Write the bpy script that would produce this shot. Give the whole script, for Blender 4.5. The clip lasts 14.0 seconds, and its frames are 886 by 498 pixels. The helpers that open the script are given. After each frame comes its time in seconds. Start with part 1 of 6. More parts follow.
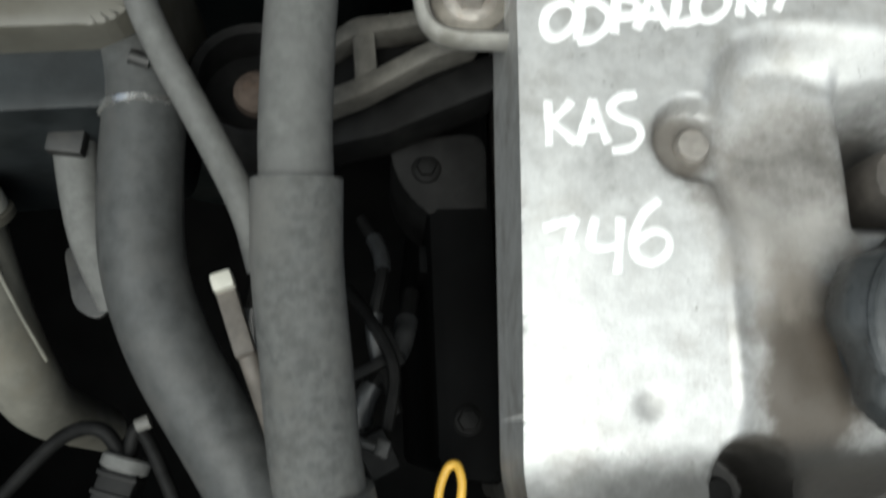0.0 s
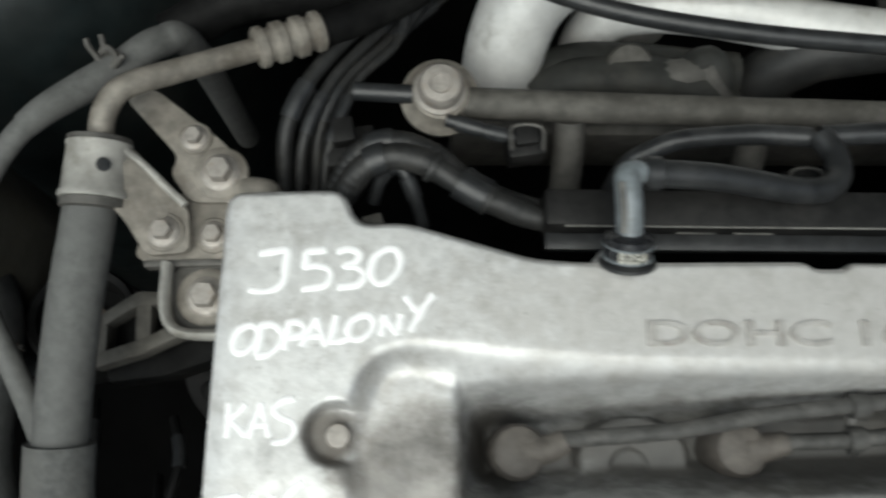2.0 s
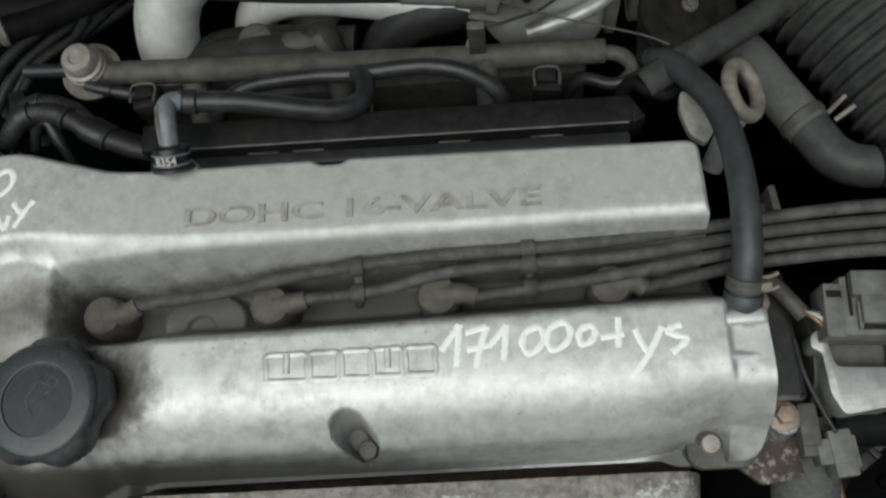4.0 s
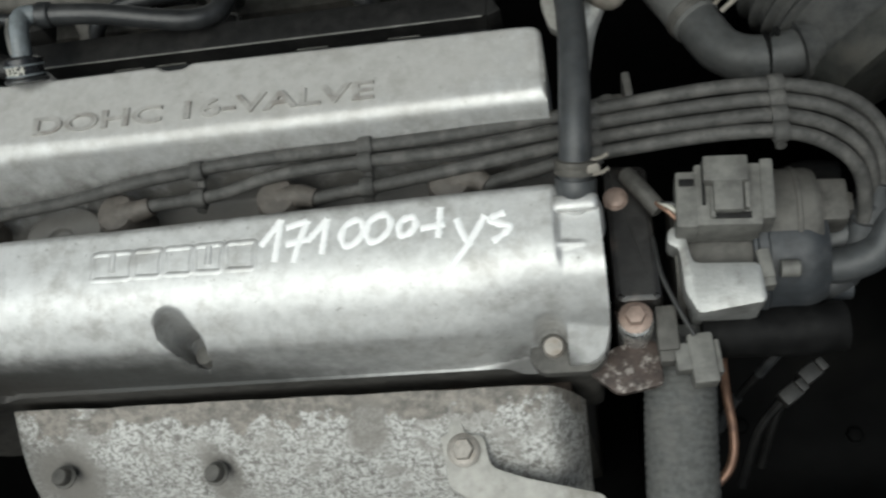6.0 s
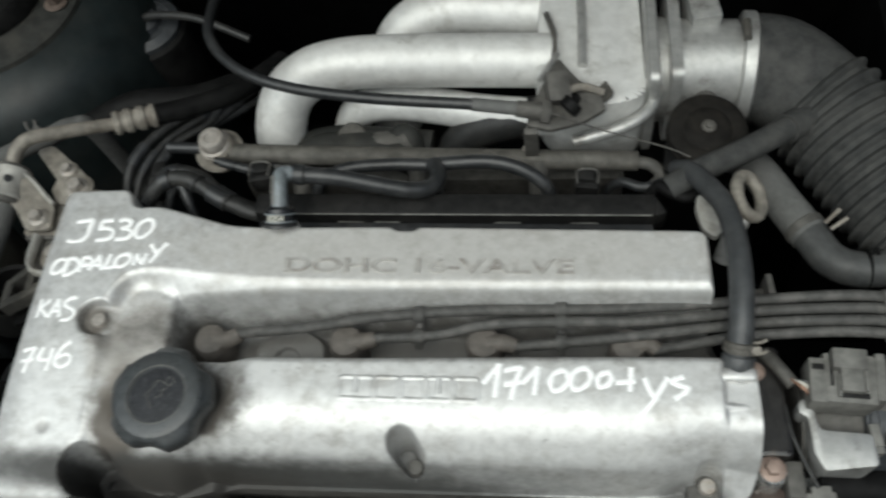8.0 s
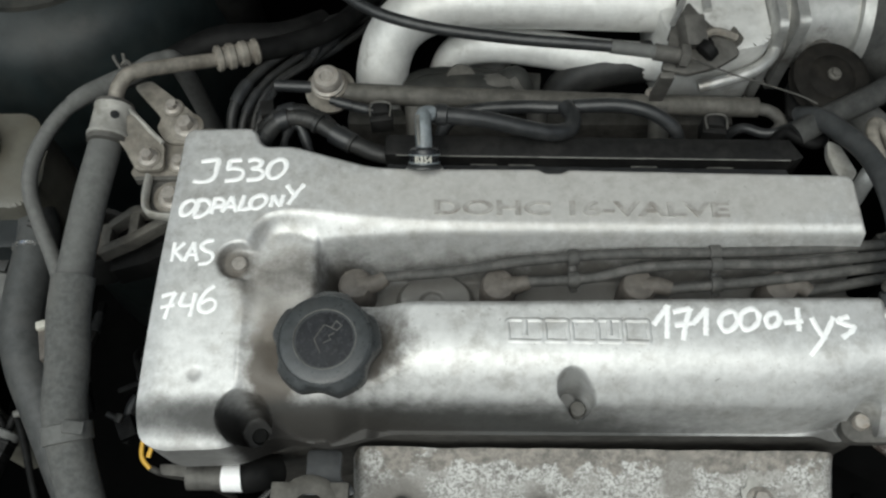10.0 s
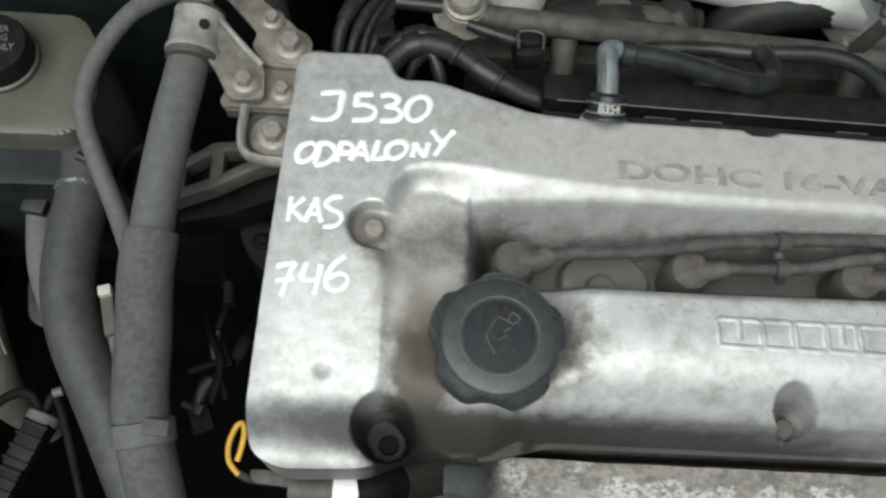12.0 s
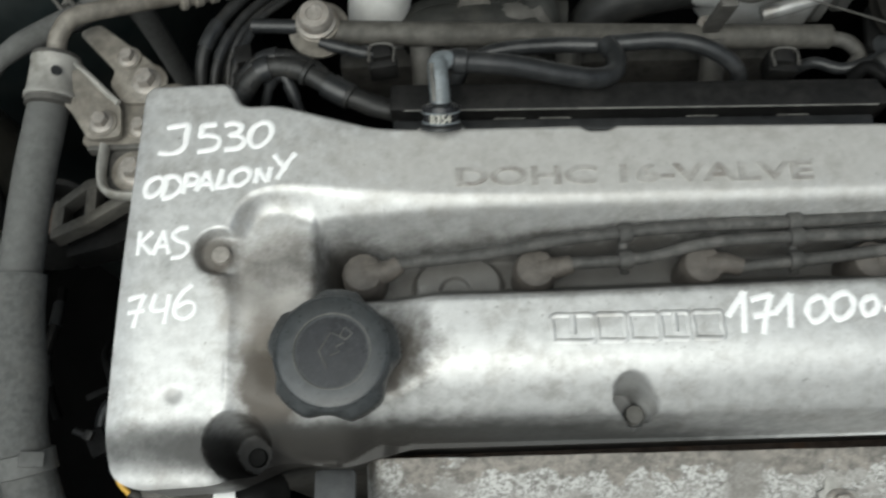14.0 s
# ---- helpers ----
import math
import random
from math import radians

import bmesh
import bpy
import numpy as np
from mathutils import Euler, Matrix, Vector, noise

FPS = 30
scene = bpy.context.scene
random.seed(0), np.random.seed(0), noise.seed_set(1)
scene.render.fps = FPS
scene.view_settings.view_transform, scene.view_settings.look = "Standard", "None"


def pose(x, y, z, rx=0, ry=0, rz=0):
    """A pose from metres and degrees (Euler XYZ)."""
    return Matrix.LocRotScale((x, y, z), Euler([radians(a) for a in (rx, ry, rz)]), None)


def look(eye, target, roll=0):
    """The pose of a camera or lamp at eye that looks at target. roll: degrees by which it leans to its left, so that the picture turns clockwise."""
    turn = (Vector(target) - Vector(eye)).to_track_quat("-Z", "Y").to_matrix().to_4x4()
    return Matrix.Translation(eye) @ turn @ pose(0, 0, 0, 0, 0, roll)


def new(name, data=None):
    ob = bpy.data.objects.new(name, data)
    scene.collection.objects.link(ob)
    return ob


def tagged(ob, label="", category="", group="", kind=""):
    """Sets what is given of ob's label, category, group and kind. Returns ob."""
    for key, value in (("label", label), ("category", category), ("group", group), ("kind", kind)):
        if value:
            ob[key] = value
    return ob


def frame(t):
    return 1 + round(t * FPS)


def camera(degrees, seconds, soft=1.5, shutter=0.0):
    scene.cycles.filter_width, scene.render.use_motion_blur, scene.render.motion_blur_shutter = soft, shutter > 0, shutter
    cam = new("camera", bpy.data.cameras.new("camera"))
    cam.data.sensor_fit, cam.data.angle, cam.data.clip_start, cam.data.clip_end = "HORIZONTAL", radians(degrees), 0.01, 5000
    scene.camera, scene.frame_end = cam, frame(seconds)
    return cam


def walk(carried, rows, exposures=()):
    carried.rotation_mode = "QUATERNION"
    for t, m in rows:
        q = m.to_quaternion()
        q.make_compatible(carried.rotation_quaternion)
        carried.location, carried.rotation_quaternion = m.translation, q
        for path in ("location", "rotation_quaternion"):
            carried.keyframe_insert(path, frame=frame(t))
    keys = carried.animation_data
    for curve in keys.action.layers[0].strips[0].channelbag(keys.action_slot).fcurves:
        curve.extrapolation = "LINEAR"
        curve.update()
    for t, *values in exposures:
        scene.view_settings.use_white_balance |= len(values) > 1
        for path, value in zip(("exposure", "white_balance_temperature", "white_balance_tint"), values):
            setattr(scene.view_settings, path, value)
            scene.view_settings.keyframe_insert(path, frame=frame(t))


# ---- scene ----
cam = camera(54.0, 14.0, soft=2.3, shutter=0.4)
# seconds, eye in metres, turn in degrees
PATH = [
    (0, -0.0541, -0.1356, 1.1223, 13.24, -3.90, -2.45),
    (0.5, -0.0492, -0.0773, 1.1490, 11.31, -4.57, -2.64),
    (1, -0.0303, -0.0466, 1.1820, 12.54, -4.78, -1.66),
    (1.5, -0.0078, -0.0441, 1.2002, 12.55, -4.61, -0.98),
    (2, 0.0642, -0.0662, 1.2376, 14.04, -2.00, -0.66),
    (2.5, 0.1717, -0.0742, 1.2807, 13.80, 1.09, -2.98),
    (3, 0.2579, -0.0992, 1.3154, 14.08, 3.62, -4.09),
    (3.2, 0.2848, -0.1189, 1.3252, 15.81, 4.10, -3.94),
    (5.3, 0.3548, -0.2405, 1.2830, 20.40, 7.22, 0.71),
    (5.5, 0.3769, -0.2430, 1.2789, 20.73, 8.51, 0.27),
    (6, 0.4477, -0.2393, 1.2600, 20.07, 11.32, -0.81),
    (6.5, 0.4860, -0.2352, 1.2528, 20.17, 12.74, -0.35),
    (7, 0.4927, -0.2304, 1.2686, 20.09, 11.49, 1.06),
    (7.5, 0.4400, -0.2461, 1.3257, 26.20, 9.16, 2.21),
    (8, 0.3310, -0.2656, 1.3903, 28.16, 6.40, 3.35),
    (8.5, 0.2499, -0.2768, 1.4180, 27.40, 5.42, 2.15),
    (8.7, 0.2403, -0.2746, 1.4219, 26.24, 5.15, 2.35),
    (10.8, 0.1296, -0.2765, 1.3662, 24.19, -2.30, -0.19),
    (11, 0.1196, -0.2645, 1.3614, 23.02, -2.76, -0.13),
    (11.5, 0.0893, -0.2446, 1.3205, 22.60, -2.88, 1.12),
    (12, 0.0514, -0.2159, 1.2910, 20.92, -3.57, 2.28),
    (12.5, 0.0280, -0.2028, 1.2792, 19.51, -3.86, 2.76),
    (13, 0.0544, -0.2012, 1.2844, 18.66, -2.77, 1.90),
    (13.5, 0.0985, -0.2010, 1.2905, 18.31, -0.98, 0.44),
    (14, 0.1496, -0.2015, 1.3166, 19.22, 0.45, -1.37),
]
walk(cam, [(t, pose(x, y, z, a, b, c)) for t, x, y, z, a, b, c in PATH], [(0, 0.34, 6180, 1), (0.5, -0.02, 6180, 1), (1, -0.03, 6180, 1), (1.5, 0.13, 6180, 1), (2, 0.1, 6180, 1), (2.5, -0.4, 6180, 1), (3, -0.5, 6180, 1), (5.5, -0.03, 6180, 1), (6, -0.06, 6180, 1), (6.5, -0.03, 6180, 1), (7, 0.06, 6180, 1), (7.5, 0.11, 6180, 1), (8, 0.06, 6180, 1), (8.5, 0.04, 6180, 1), (11, -0.04, 6180, 1), (12, 0.13, 6180, 1), (13, 0.08, 6180, 1), (14, 0.03, 6180, 1)])

# ---------------------------------------------------------------- light
TOP = 0.9  # height of the valve cover's top face above the ground

world = bpy.data.worlds.new("overcast_sky")
scene.world = world
world.use_nodes = True
wn = world.node_tree.nodes
sky = wn.new("ShaderNodeTexSky")
sky.sky_type, sky.sun_disc = "NISHITA", False
sky.sun_elevation, sky.sun_rotation = radians(65), radians(195)
sky.air_density, sky.dust_density, sky.ozone_density = 1.0, 6.0, 1.0
wn["Background"].inputs["Strength"].default_value = 0.07
world.node_tree.links.new(sky.outputs["Color"], wn["Background"].inputs["Color"])

sun = new("sun", bpy.data.lights.new("sun", "SUN"))
sun.data.energy, sun.data.angle, sun.data.color = 2.8, radians(74), (1.0, 0.99, 0.97)
sun.matrix_world = look((-0.55, -1.05, 3.4), (0.1, 0, 0.9))


# ---------------------------------------------------------------- materials
def mat(name, base, rough=0.5, metal=0.0, grain=0.25, scale=60.0, stain=None, stain_at=(0.5, 0.68), stain_scale=14.0,
        bump=0.15, bump_scale=600.0, dust=None, dust_amount=0.0, coat=0.0, rough_var=0.12, spec=0.5):
    """Surface with fine grain, larger stains, dust that settles on upward faces in patches, and relief."""
    m = bpy.data.materials.new(name)
    m.use_nodes = True
    n, l = m.node_tree.nodes, m.node_tree.links
    b = n["Principled BSDF"]
    co = n.new("ShaderNodeTexCoord")
    geo = n.new("ShaderNodeNewGeometry")
    pos = geo.outputs["Position"]

    def noise_node(sc, det=6.0, ro=0.6):
        t = n.new("ShaderNodeTexNoise")
        t.inputs["Scale"].default_value, t.inputs["Detail"].default_value, t.inputs["Roughness"].default_value = sc, det, ro
        l.new(pos, t.inputs["Vector"])
        return t.outputs["Fac"]

    def ramp(fac, a, z):
        r = n.new("ShaderNodeMapRange")
        r.interpolation_type = "SMOOTHSTEP"
        r.inputs["From Min"].default_value, r.inputs["From Max"].default_value = a, z
        l.new(fac, r.inputs["Value"])
        return r.outputs["Result"]

    def mix(fac, a, z):
        k = n.new("ShaderNodeMix")
        k.data_type = "RGBA"
        for sock, v in ((k.inputs["Factor"], fac), (k.inputs["A"], a), (k.inputs["B"], z)):
            if isinstance(v, (int, float)):
                sock.default_value = v
            elif isinstance(v, tuple):
                sock.default_value = (*v, 1.0)
            else:
                l.new(v, sock)
        return k.outputs["Result"]

    g = noise_node(scale)
    dark = tuple(c * (1 - grain) for c in base)
    light = tuple(min(1.0, c * (1 + grain)) for c in base)
    col = mix(ramp(g, 0.3, 0.7), dark, light)
    if stain:
        col = mix(ramp(noise_node(stain_scale, 8.0, 0.65), *stain_at), col, stain)
    if dust:
        d = n.new("ShaderNodeMath")
        d.operation = "MULTIPLY"
        l.new(ramp(noise_node(scale * 0.7, 7.0, 0.7), 0.25, 0.75), d.inputs[0])
        d.inputs[1].default_value = dust_amount
        col = mix(d.outputs[0], col, dust)
    l.new(col, b.inputs["Base Color"])
    b.inputs["Metallic"].default_value = metal
    b.inputs["Coat Weight"].default_value = coat
    b.inputs["Specular IOR Level"].default_value = spec
    rr = n.new("ShaderNodeMapRange")
    rr.inputs["To Min"].default_value, rr.inputs["To Max"].default_value = max(0.05, rough - rough_var), min(1.0, rough + rough_var)
    l.new(noise_node(scale * 1.7), rr.inputs["Value"])
    l.new(rr.outputs["Result"], b.inputs["Roughness"])
    bp = n.new("ShaderNodeBump")
    bp.inputs["Strength"].default_value, bp.inputs["Distance"].default_value = bump, 0.0006
    l.new(noise_node(bump_scale, 4.0), bp.inputs["Height"])
    l.new(bp.outputs["Normal"], b.inputs["Normal"])
    return m


M_COVER = mat("weathered_aluminium", (0.605, 0.605, 0.592), 0.52, 0.60, 0.10, 170, (0.36, 0.347, 0.325), (0.46, 0.78), 60, 0.2, 800, spec=0.35)
M_LETTER = mat("dirty_raised_lettering", (0.45, 0.438, 0.415), 0.55, 0.45, 0.15, 110, (0.2604, 0.2352, 0.21), (0.42, 0.7), 60, 0.25, 900)
M_ALU = mat("cast_aluminium_light", (0.4437, 0.4437, 0.4284), 0.45, 0.6, 0.12, 110, (0.2295, 0.2218, 0.2065), (0.52, 0.72), 45, 0.3, 700)
M_MANI = mat("bare_aluminium_runner", (0.6622, 0.6622, 0.6433), 0.48, 0.22, 0.10, 90, (0.3216, 0.3122, 0.2838), (0.54, 0.76), 38, 0.35, 420,
             (0.473, 0.4635, 0.4352), 0.35)
M_GRIME = mat("grimy_cast_metal", (0.09168, 0.08815, 0.0811), 0.62, 0.3, 0.25, 120, (0.03879, 0.03738, 0.03526), (0.5, 0.7), 40, 0.4, 500,
              (0.1692, 0.1622, 0.1481), 0.35, spec=0.3)
M_PLATE = mat("dusty_zinc_plate", (0.225, 0.207, 0.178), 0.62, 0.2, 0.25, 130, (0.135, 0.118, 0.096), (0.47, 0.72), 50, 0.3, 600)
M_BOLT = mat("zinc_bolt", (0.32, 0.297, 0.268), 0.5, 0.35, 0.2, 300, (0.25, 0.216, 0.182), (0.5, 0.7), 150, 0.2, 900)
M_PINK = mat("copper_toned_bolt", (0.324, 0.243, 0.2025), 0.5, 0.3, 0.2, 300, (0.225, 0.171, 0.144), (0.55, 0.75), 150, 0.2, 900)
M_RUBBER = mat("dusty_rubber", (0.1122, 0.1135, 0.1086), 0.66, 0.0, 0.22, 190, (0.1098, 0.1098, 0.1061), (0.4, 0.7), 60, 0.25, 900,
               (0.1708, 0.1708, 0.1635), 0.3, spec=0.25)
M_RUBBER_D = mat("clean_black_rubber", (0.01275, 0.0136, 0.01445), 0.38, 0.0, 0.3, 140, (0.0323, 0.0323, 0.0323), (0.48, 0.72), 55, 0.25, 800,
                 (0.07225, 0.0748, 0.0765), 0.32)
M_COOLHOSE = mat("coolant_rubber", (0.05092, 0.05314, 0.05314), 0.5, 0.0, 0.25, 170, (0.06863, 0.06863, 0.06642), (0.45, 0.72), 50, 0.25, 900,
                 (0.1107, 0.1107, 0.1063), 0.25, spec=0.35)
M_SLEEVE = mat("braided_sleeve", (0.09919, 0.1009, 0.09832), 0.8, 0.0, 0.25, 260, (0.1294, 0.1276, 0.1207), (0.45, 0.7), 50, 0.6, 1500,
               (0.1035, 0.1018, 0.09488), 0.4, spec=0.2)
M_LEAD = mat("dusty_ignition_cable", (0.050, 0.049, 0.046), 0.6, 0.0, 0.35, 220, (0.105, 0.101, 0.094), (0.46, 0.66), 85, 0.2, 900,
             (0.10, 0.098, 0.093), 0.5, spec=0.3)
M_BOOT = mat("brown_grey_boot", (0.09936, 0.08797, 0.07659), 0.65, 0.0, 0.25, 160, (0.1035, 0.09315, 0.0828), (0.5, 0.72), 60, 0.3, 800)
M_PLAST = mat("black_plastic", (0.0105, 0.0105, 0.0105), 0.45, 0.0, 0.3, 160, (0.021, 0.02025, 0.0195), (0.45, 0.7), 40, 0.2, 900,
              (0.03375, 0.033, 0.03075), 0.20, spec=0.14)
M_CAP = mat("oil_cap_plastic", (0.044, 0.048, 0.050), 0.30, 0.0, 0.25, 200, (0.04675, 0.04845, 0.0493), (0.45, 0.7), 60, 0.25, 1200,
            (0.085, 0.0884, 0.0884), 0.28)
M_CAPIN = mat("oil_cap_centre", (0.0187, 0.01955, 0.0221), 0.26, 0.0, 0.3, 250, (0.051, 0.051, 0.051), (0.55, 0.75), 80, 0.2, 1200)
# Far below real bay paint: the bay's deep shade is put into this colour.
M_BAY = mat("shade_dark_bay_metal", (0.00187, 0.00198, 0.00209), 0.7, 0.0, 0.4, 30, (0.0033, 0.0033, 0.00308), (0.5, 0.7), 9, 0.2, 300, spec=0.06)
M_PAINT_G = mat("dark_green_paint", (0.0085, 0.01275, 0.0136), 0.4, 0.0, 0.3, 40, (0.0221, 0.0238, 0.02295), (0.5, 0.75), 12, 0.2, 400,
                (0.034, 0.0374, 0.0357), 0.4, spec=0.25)
M_TANK = mat("yellowed_tank_plastic", (0.1006, 0.09599, 0.07742), 0.42, 0.0, 0.2, 60, (0.08128, 0.07277, 0.05419), (0.42, 0.7), 22, 0.1, 400,
             (0.1316, 0.127, 0.113), 0.4)
M_WHITE = mat("white_plastic", (0.50, 0.49, 0.43), 0.5, 0.0, 0.1, 120, (0.40, 0.37, 0.31), (0.5, 0.75), 40, 0.1, 500)
M_MARKER = mat("white_paint_marker", (0.93, 0.93, 0.92), 0.5, 0.0, 0.03, 300, None, bump=0.2)
M_GREYCON = mat("grey_connector", (0.1452, 0.1426, 0.1302), 0.6, 0.0, 0.22, 140, (0.0748, 0.07216, 0.066), (0.45, 0.7), 50, 0.2, 700)
M_SHIELD = mat("corroded_heat_shield", (0.171, 0.162, 0.1485), 0.75, 0.10, 0.35, 120, (0.423, 0.4185, 0.396), (0.42, 0.58), 210, 0.8, 420)
M_RUST = mat("rusty_cast_iron", (0.105, 0.080, 0.065), 0.8, 0.2, 0.35, 110, (0.17, 0.10, 0.065), (0.5, 0.72), 40, 0.5, 400)
M_COPPER = mat("copper_pipe", (0.25, 0.15, 0.105), 0.42, 0.6, 0.2, 200, (0.14, 0.09, 0.07), (0.5, 0.7), 80, 0.2, 900)
M_YELLOW = mat("yellow_plastic", (0.72, 0.43, 0.06), 0.45, 0.0, 0.1, 160, (0.45, 0.24, 0.05), (0.55, 0.75), 60, 0.1, 800)
M_CHROME = mat("bright_metal", (0.70, 0.70, 0.68), 0.25, 0.9, 0.1, 200, (0.35, 0.33, 0.30), (0.5, 0.75), 90, 0.1, 900)
M_GROUND = mat("asphalt", (0.05, 0.05, 0.05), 0.9, 0.0, 0.4, 180, (0.075, 0.073, 0.07), (0.45, 0.7), 4, 0.6, 250, spec=0.2)
M_SKY_BLOCK = mat("dark_sky_block", (0.06, 0.06, 0.055), 0.9, 0.0, 0.3, 3, (0.10, 0.095, 0.085), (0.45, 0.7), 0.8, 0.4, 60, spec=0.1)
M_PALE = mat("pale_dusty_casting", (0.34, 0.3315, 0.306), 0.6, 0.15, 0.15, 130, (0.204, 0.1955, 0.17), (0.5, 0.72), 50, 0.3, 600)
M_DUCT = mat("dusty_duct_rubber", (0.03264, 0.034, 0.034), 0.7, 0.0, 0.25, 120, (0.05712, 0.05712, 0.0544), (0.42, 0.7), 40, 0.4, 600, (0.102, 0.1006, 0.0952), 0.45, spec=0.1)
# Shaded copy of the black plastic and rubber, darkened for parts deep down.
M_SHADE = mat("shaded_black_plastic", (0.0065, 0.0065, 0.0065), 0.6, 0.0, 0.3, 120, (0.012, 0.012, 0.0115), (0.45, 0.7), 30, 0.2, 700, spec=0.12)
M_FLANGE = mat("dusty_painted_flange", (0.02772, 0.02849, 0.02618), 0.6, 0.0, 0.3, 90, (0.05005, 0.04774, 0.04158), (0.45, 0.7), 30, 0.3, 500, spec=0.2)
M_RAIL = mat("dull_dusty_steel", (0.09874, 0.09372, 0.08341), 0.66, 0.15, 0.25, 130, (0.0622, 0.05855, 0.05122), (0.45, 0.7), 45, 0.35, 600, spec=0.3)
M_PULLEY = mat("dusty_brown_plastic", (0.01152, 0.01075, 0.0096), 0.7, 0.0, 0.3, 120, (0.02304, 0.02073, 0.01767), (0.45, 0.7), 40, 0.3, 600, spec=0.08)
M_RUBBER_M = mat("worn_grey_blue_rubber", (0.03645, 0.03915, 0.04185), 0.45, 0.0, 0.3, 140, (0.0567, 0.05805, 0.0594), (0.45, 0.7), 45, 0.15, 900,
                 (0.1013, 0.1026, 0.1013), 0.35)
M_NECK = mat("dusty_off_white_plastic", (0.1646, 0.1608, 0.1384), 0.5, 0.0, 0.18, 70, (0.1571, 0.1459, 0.116), (0.45, 0.7), 25, 0.2, 400, spec=0.3)
M_ELBOW = mat("pale_blue_grey_plastic", (0.17, 0.19, 0.20), 0.38, 0.0, 0.2, 200, (0.09, 0.095, 0.10), (0.5, 0.7), 80, 0.2, 900)
M_LOOM = mat("grimy_cable_jacket", (0.016, 0.0165, 0.0165), 0.48, 0.0, 0.35, 150, (0.032, 0.031, 0.029), (0.45, 0.7), 60, 0.3, 900, (0.048, 0.047, 0.044), 0.32, spec=0.4)
M_GASKET = mat("oily_black_casting", (0.02, 0.019, 0.018), 0.32, 0.0, 0.4, 150, (0.07, 0.056, 0.048), (0.52, 0.72), 60, 0.25, 260)
M_DIST = mat("blue_black_plastic", (0.024, 0.027, 0.031), 0.5, 0.0, 0.3, 160, (0.050, 0.053, 0.056), (0.45, 0.7), 50, 0.3, 900, (0.075, 0.078, 0.08), 0.35)
M_SCUFF = mat("rusty_scuffed_steel", (0.05, 0.036, 0.03), 0.6, 0.2, 0.35, 150, (0.36, 0.33, 0.30), (0.50, 0.72), 230, 0.5, 500)
M_TANKLOW = mat("dusty_blue_grey_plastic", (0.01485, 0.01782, 0.01914), 0.5, 0.0, 0.3, 60, (0.02475, 0.02805, 0.0297), (0.45, 0.7), 20, 0.2, 400, spec=0.3)


def blotches(m, pale, dull):
    """Corrosion on bare metal: pale bloom in ragged patches, dull areas, fine dark pits."""
    n, l = m.node_tree.nodes, m.node_tree.links
    b = n["Principled BSDF"]
    geo = n.new("ShaderNodeNewGeometry")
    cur = b.inputs["Base Color"].links[0].from_socket
    for scale, detail, rough, lo, hi, amount, colour in ((26, 9, 0.72, 0.50, 0.62, 0.55, pale), (44, 9, 0.74, 0.55, 0.68, 0.45, dull), (330, 5, 0.7, 0.63, 0.70, 0.55, (0.13, 0.12, 0.105)),
                                                         (120, 6, 0.75, 0.60, 0.70, 0.45, pale)):
        ns = n.new("ShaderNodeTexNoise")
        ns.inputs["Scale"].default_value, ns.inputs["Detail"].default_value, ns.inputs["Roughness"].default_value = scale, detail, rough
        l.new(geo.outputs["Position"], ns.inputs["Vector"])
        r = n.new("ShaderNodeMapRange")
        r.interpolation_type = "SMOOTHSTEP"
        r.inputs["From Min"].default_value, r.inputs["From Max"].default_value, r.inputs["To Max"].default_value = lo, hi, amount
        l.new(ns.outputs["Fac"], r.inputs["Value"])
        k = n.new("ShaderNodeMix")
        k.data_type = "RGBA"
        l.new(r.outputs["Result"], k.inputs["Factor"])
        l.new(cur, k.inputs["A"])
        k.inputs["B"].default_value = (*colour, 1)
        cur = k.outputs["Result"]
    l.new(cur, b.inputs["Base Color"])


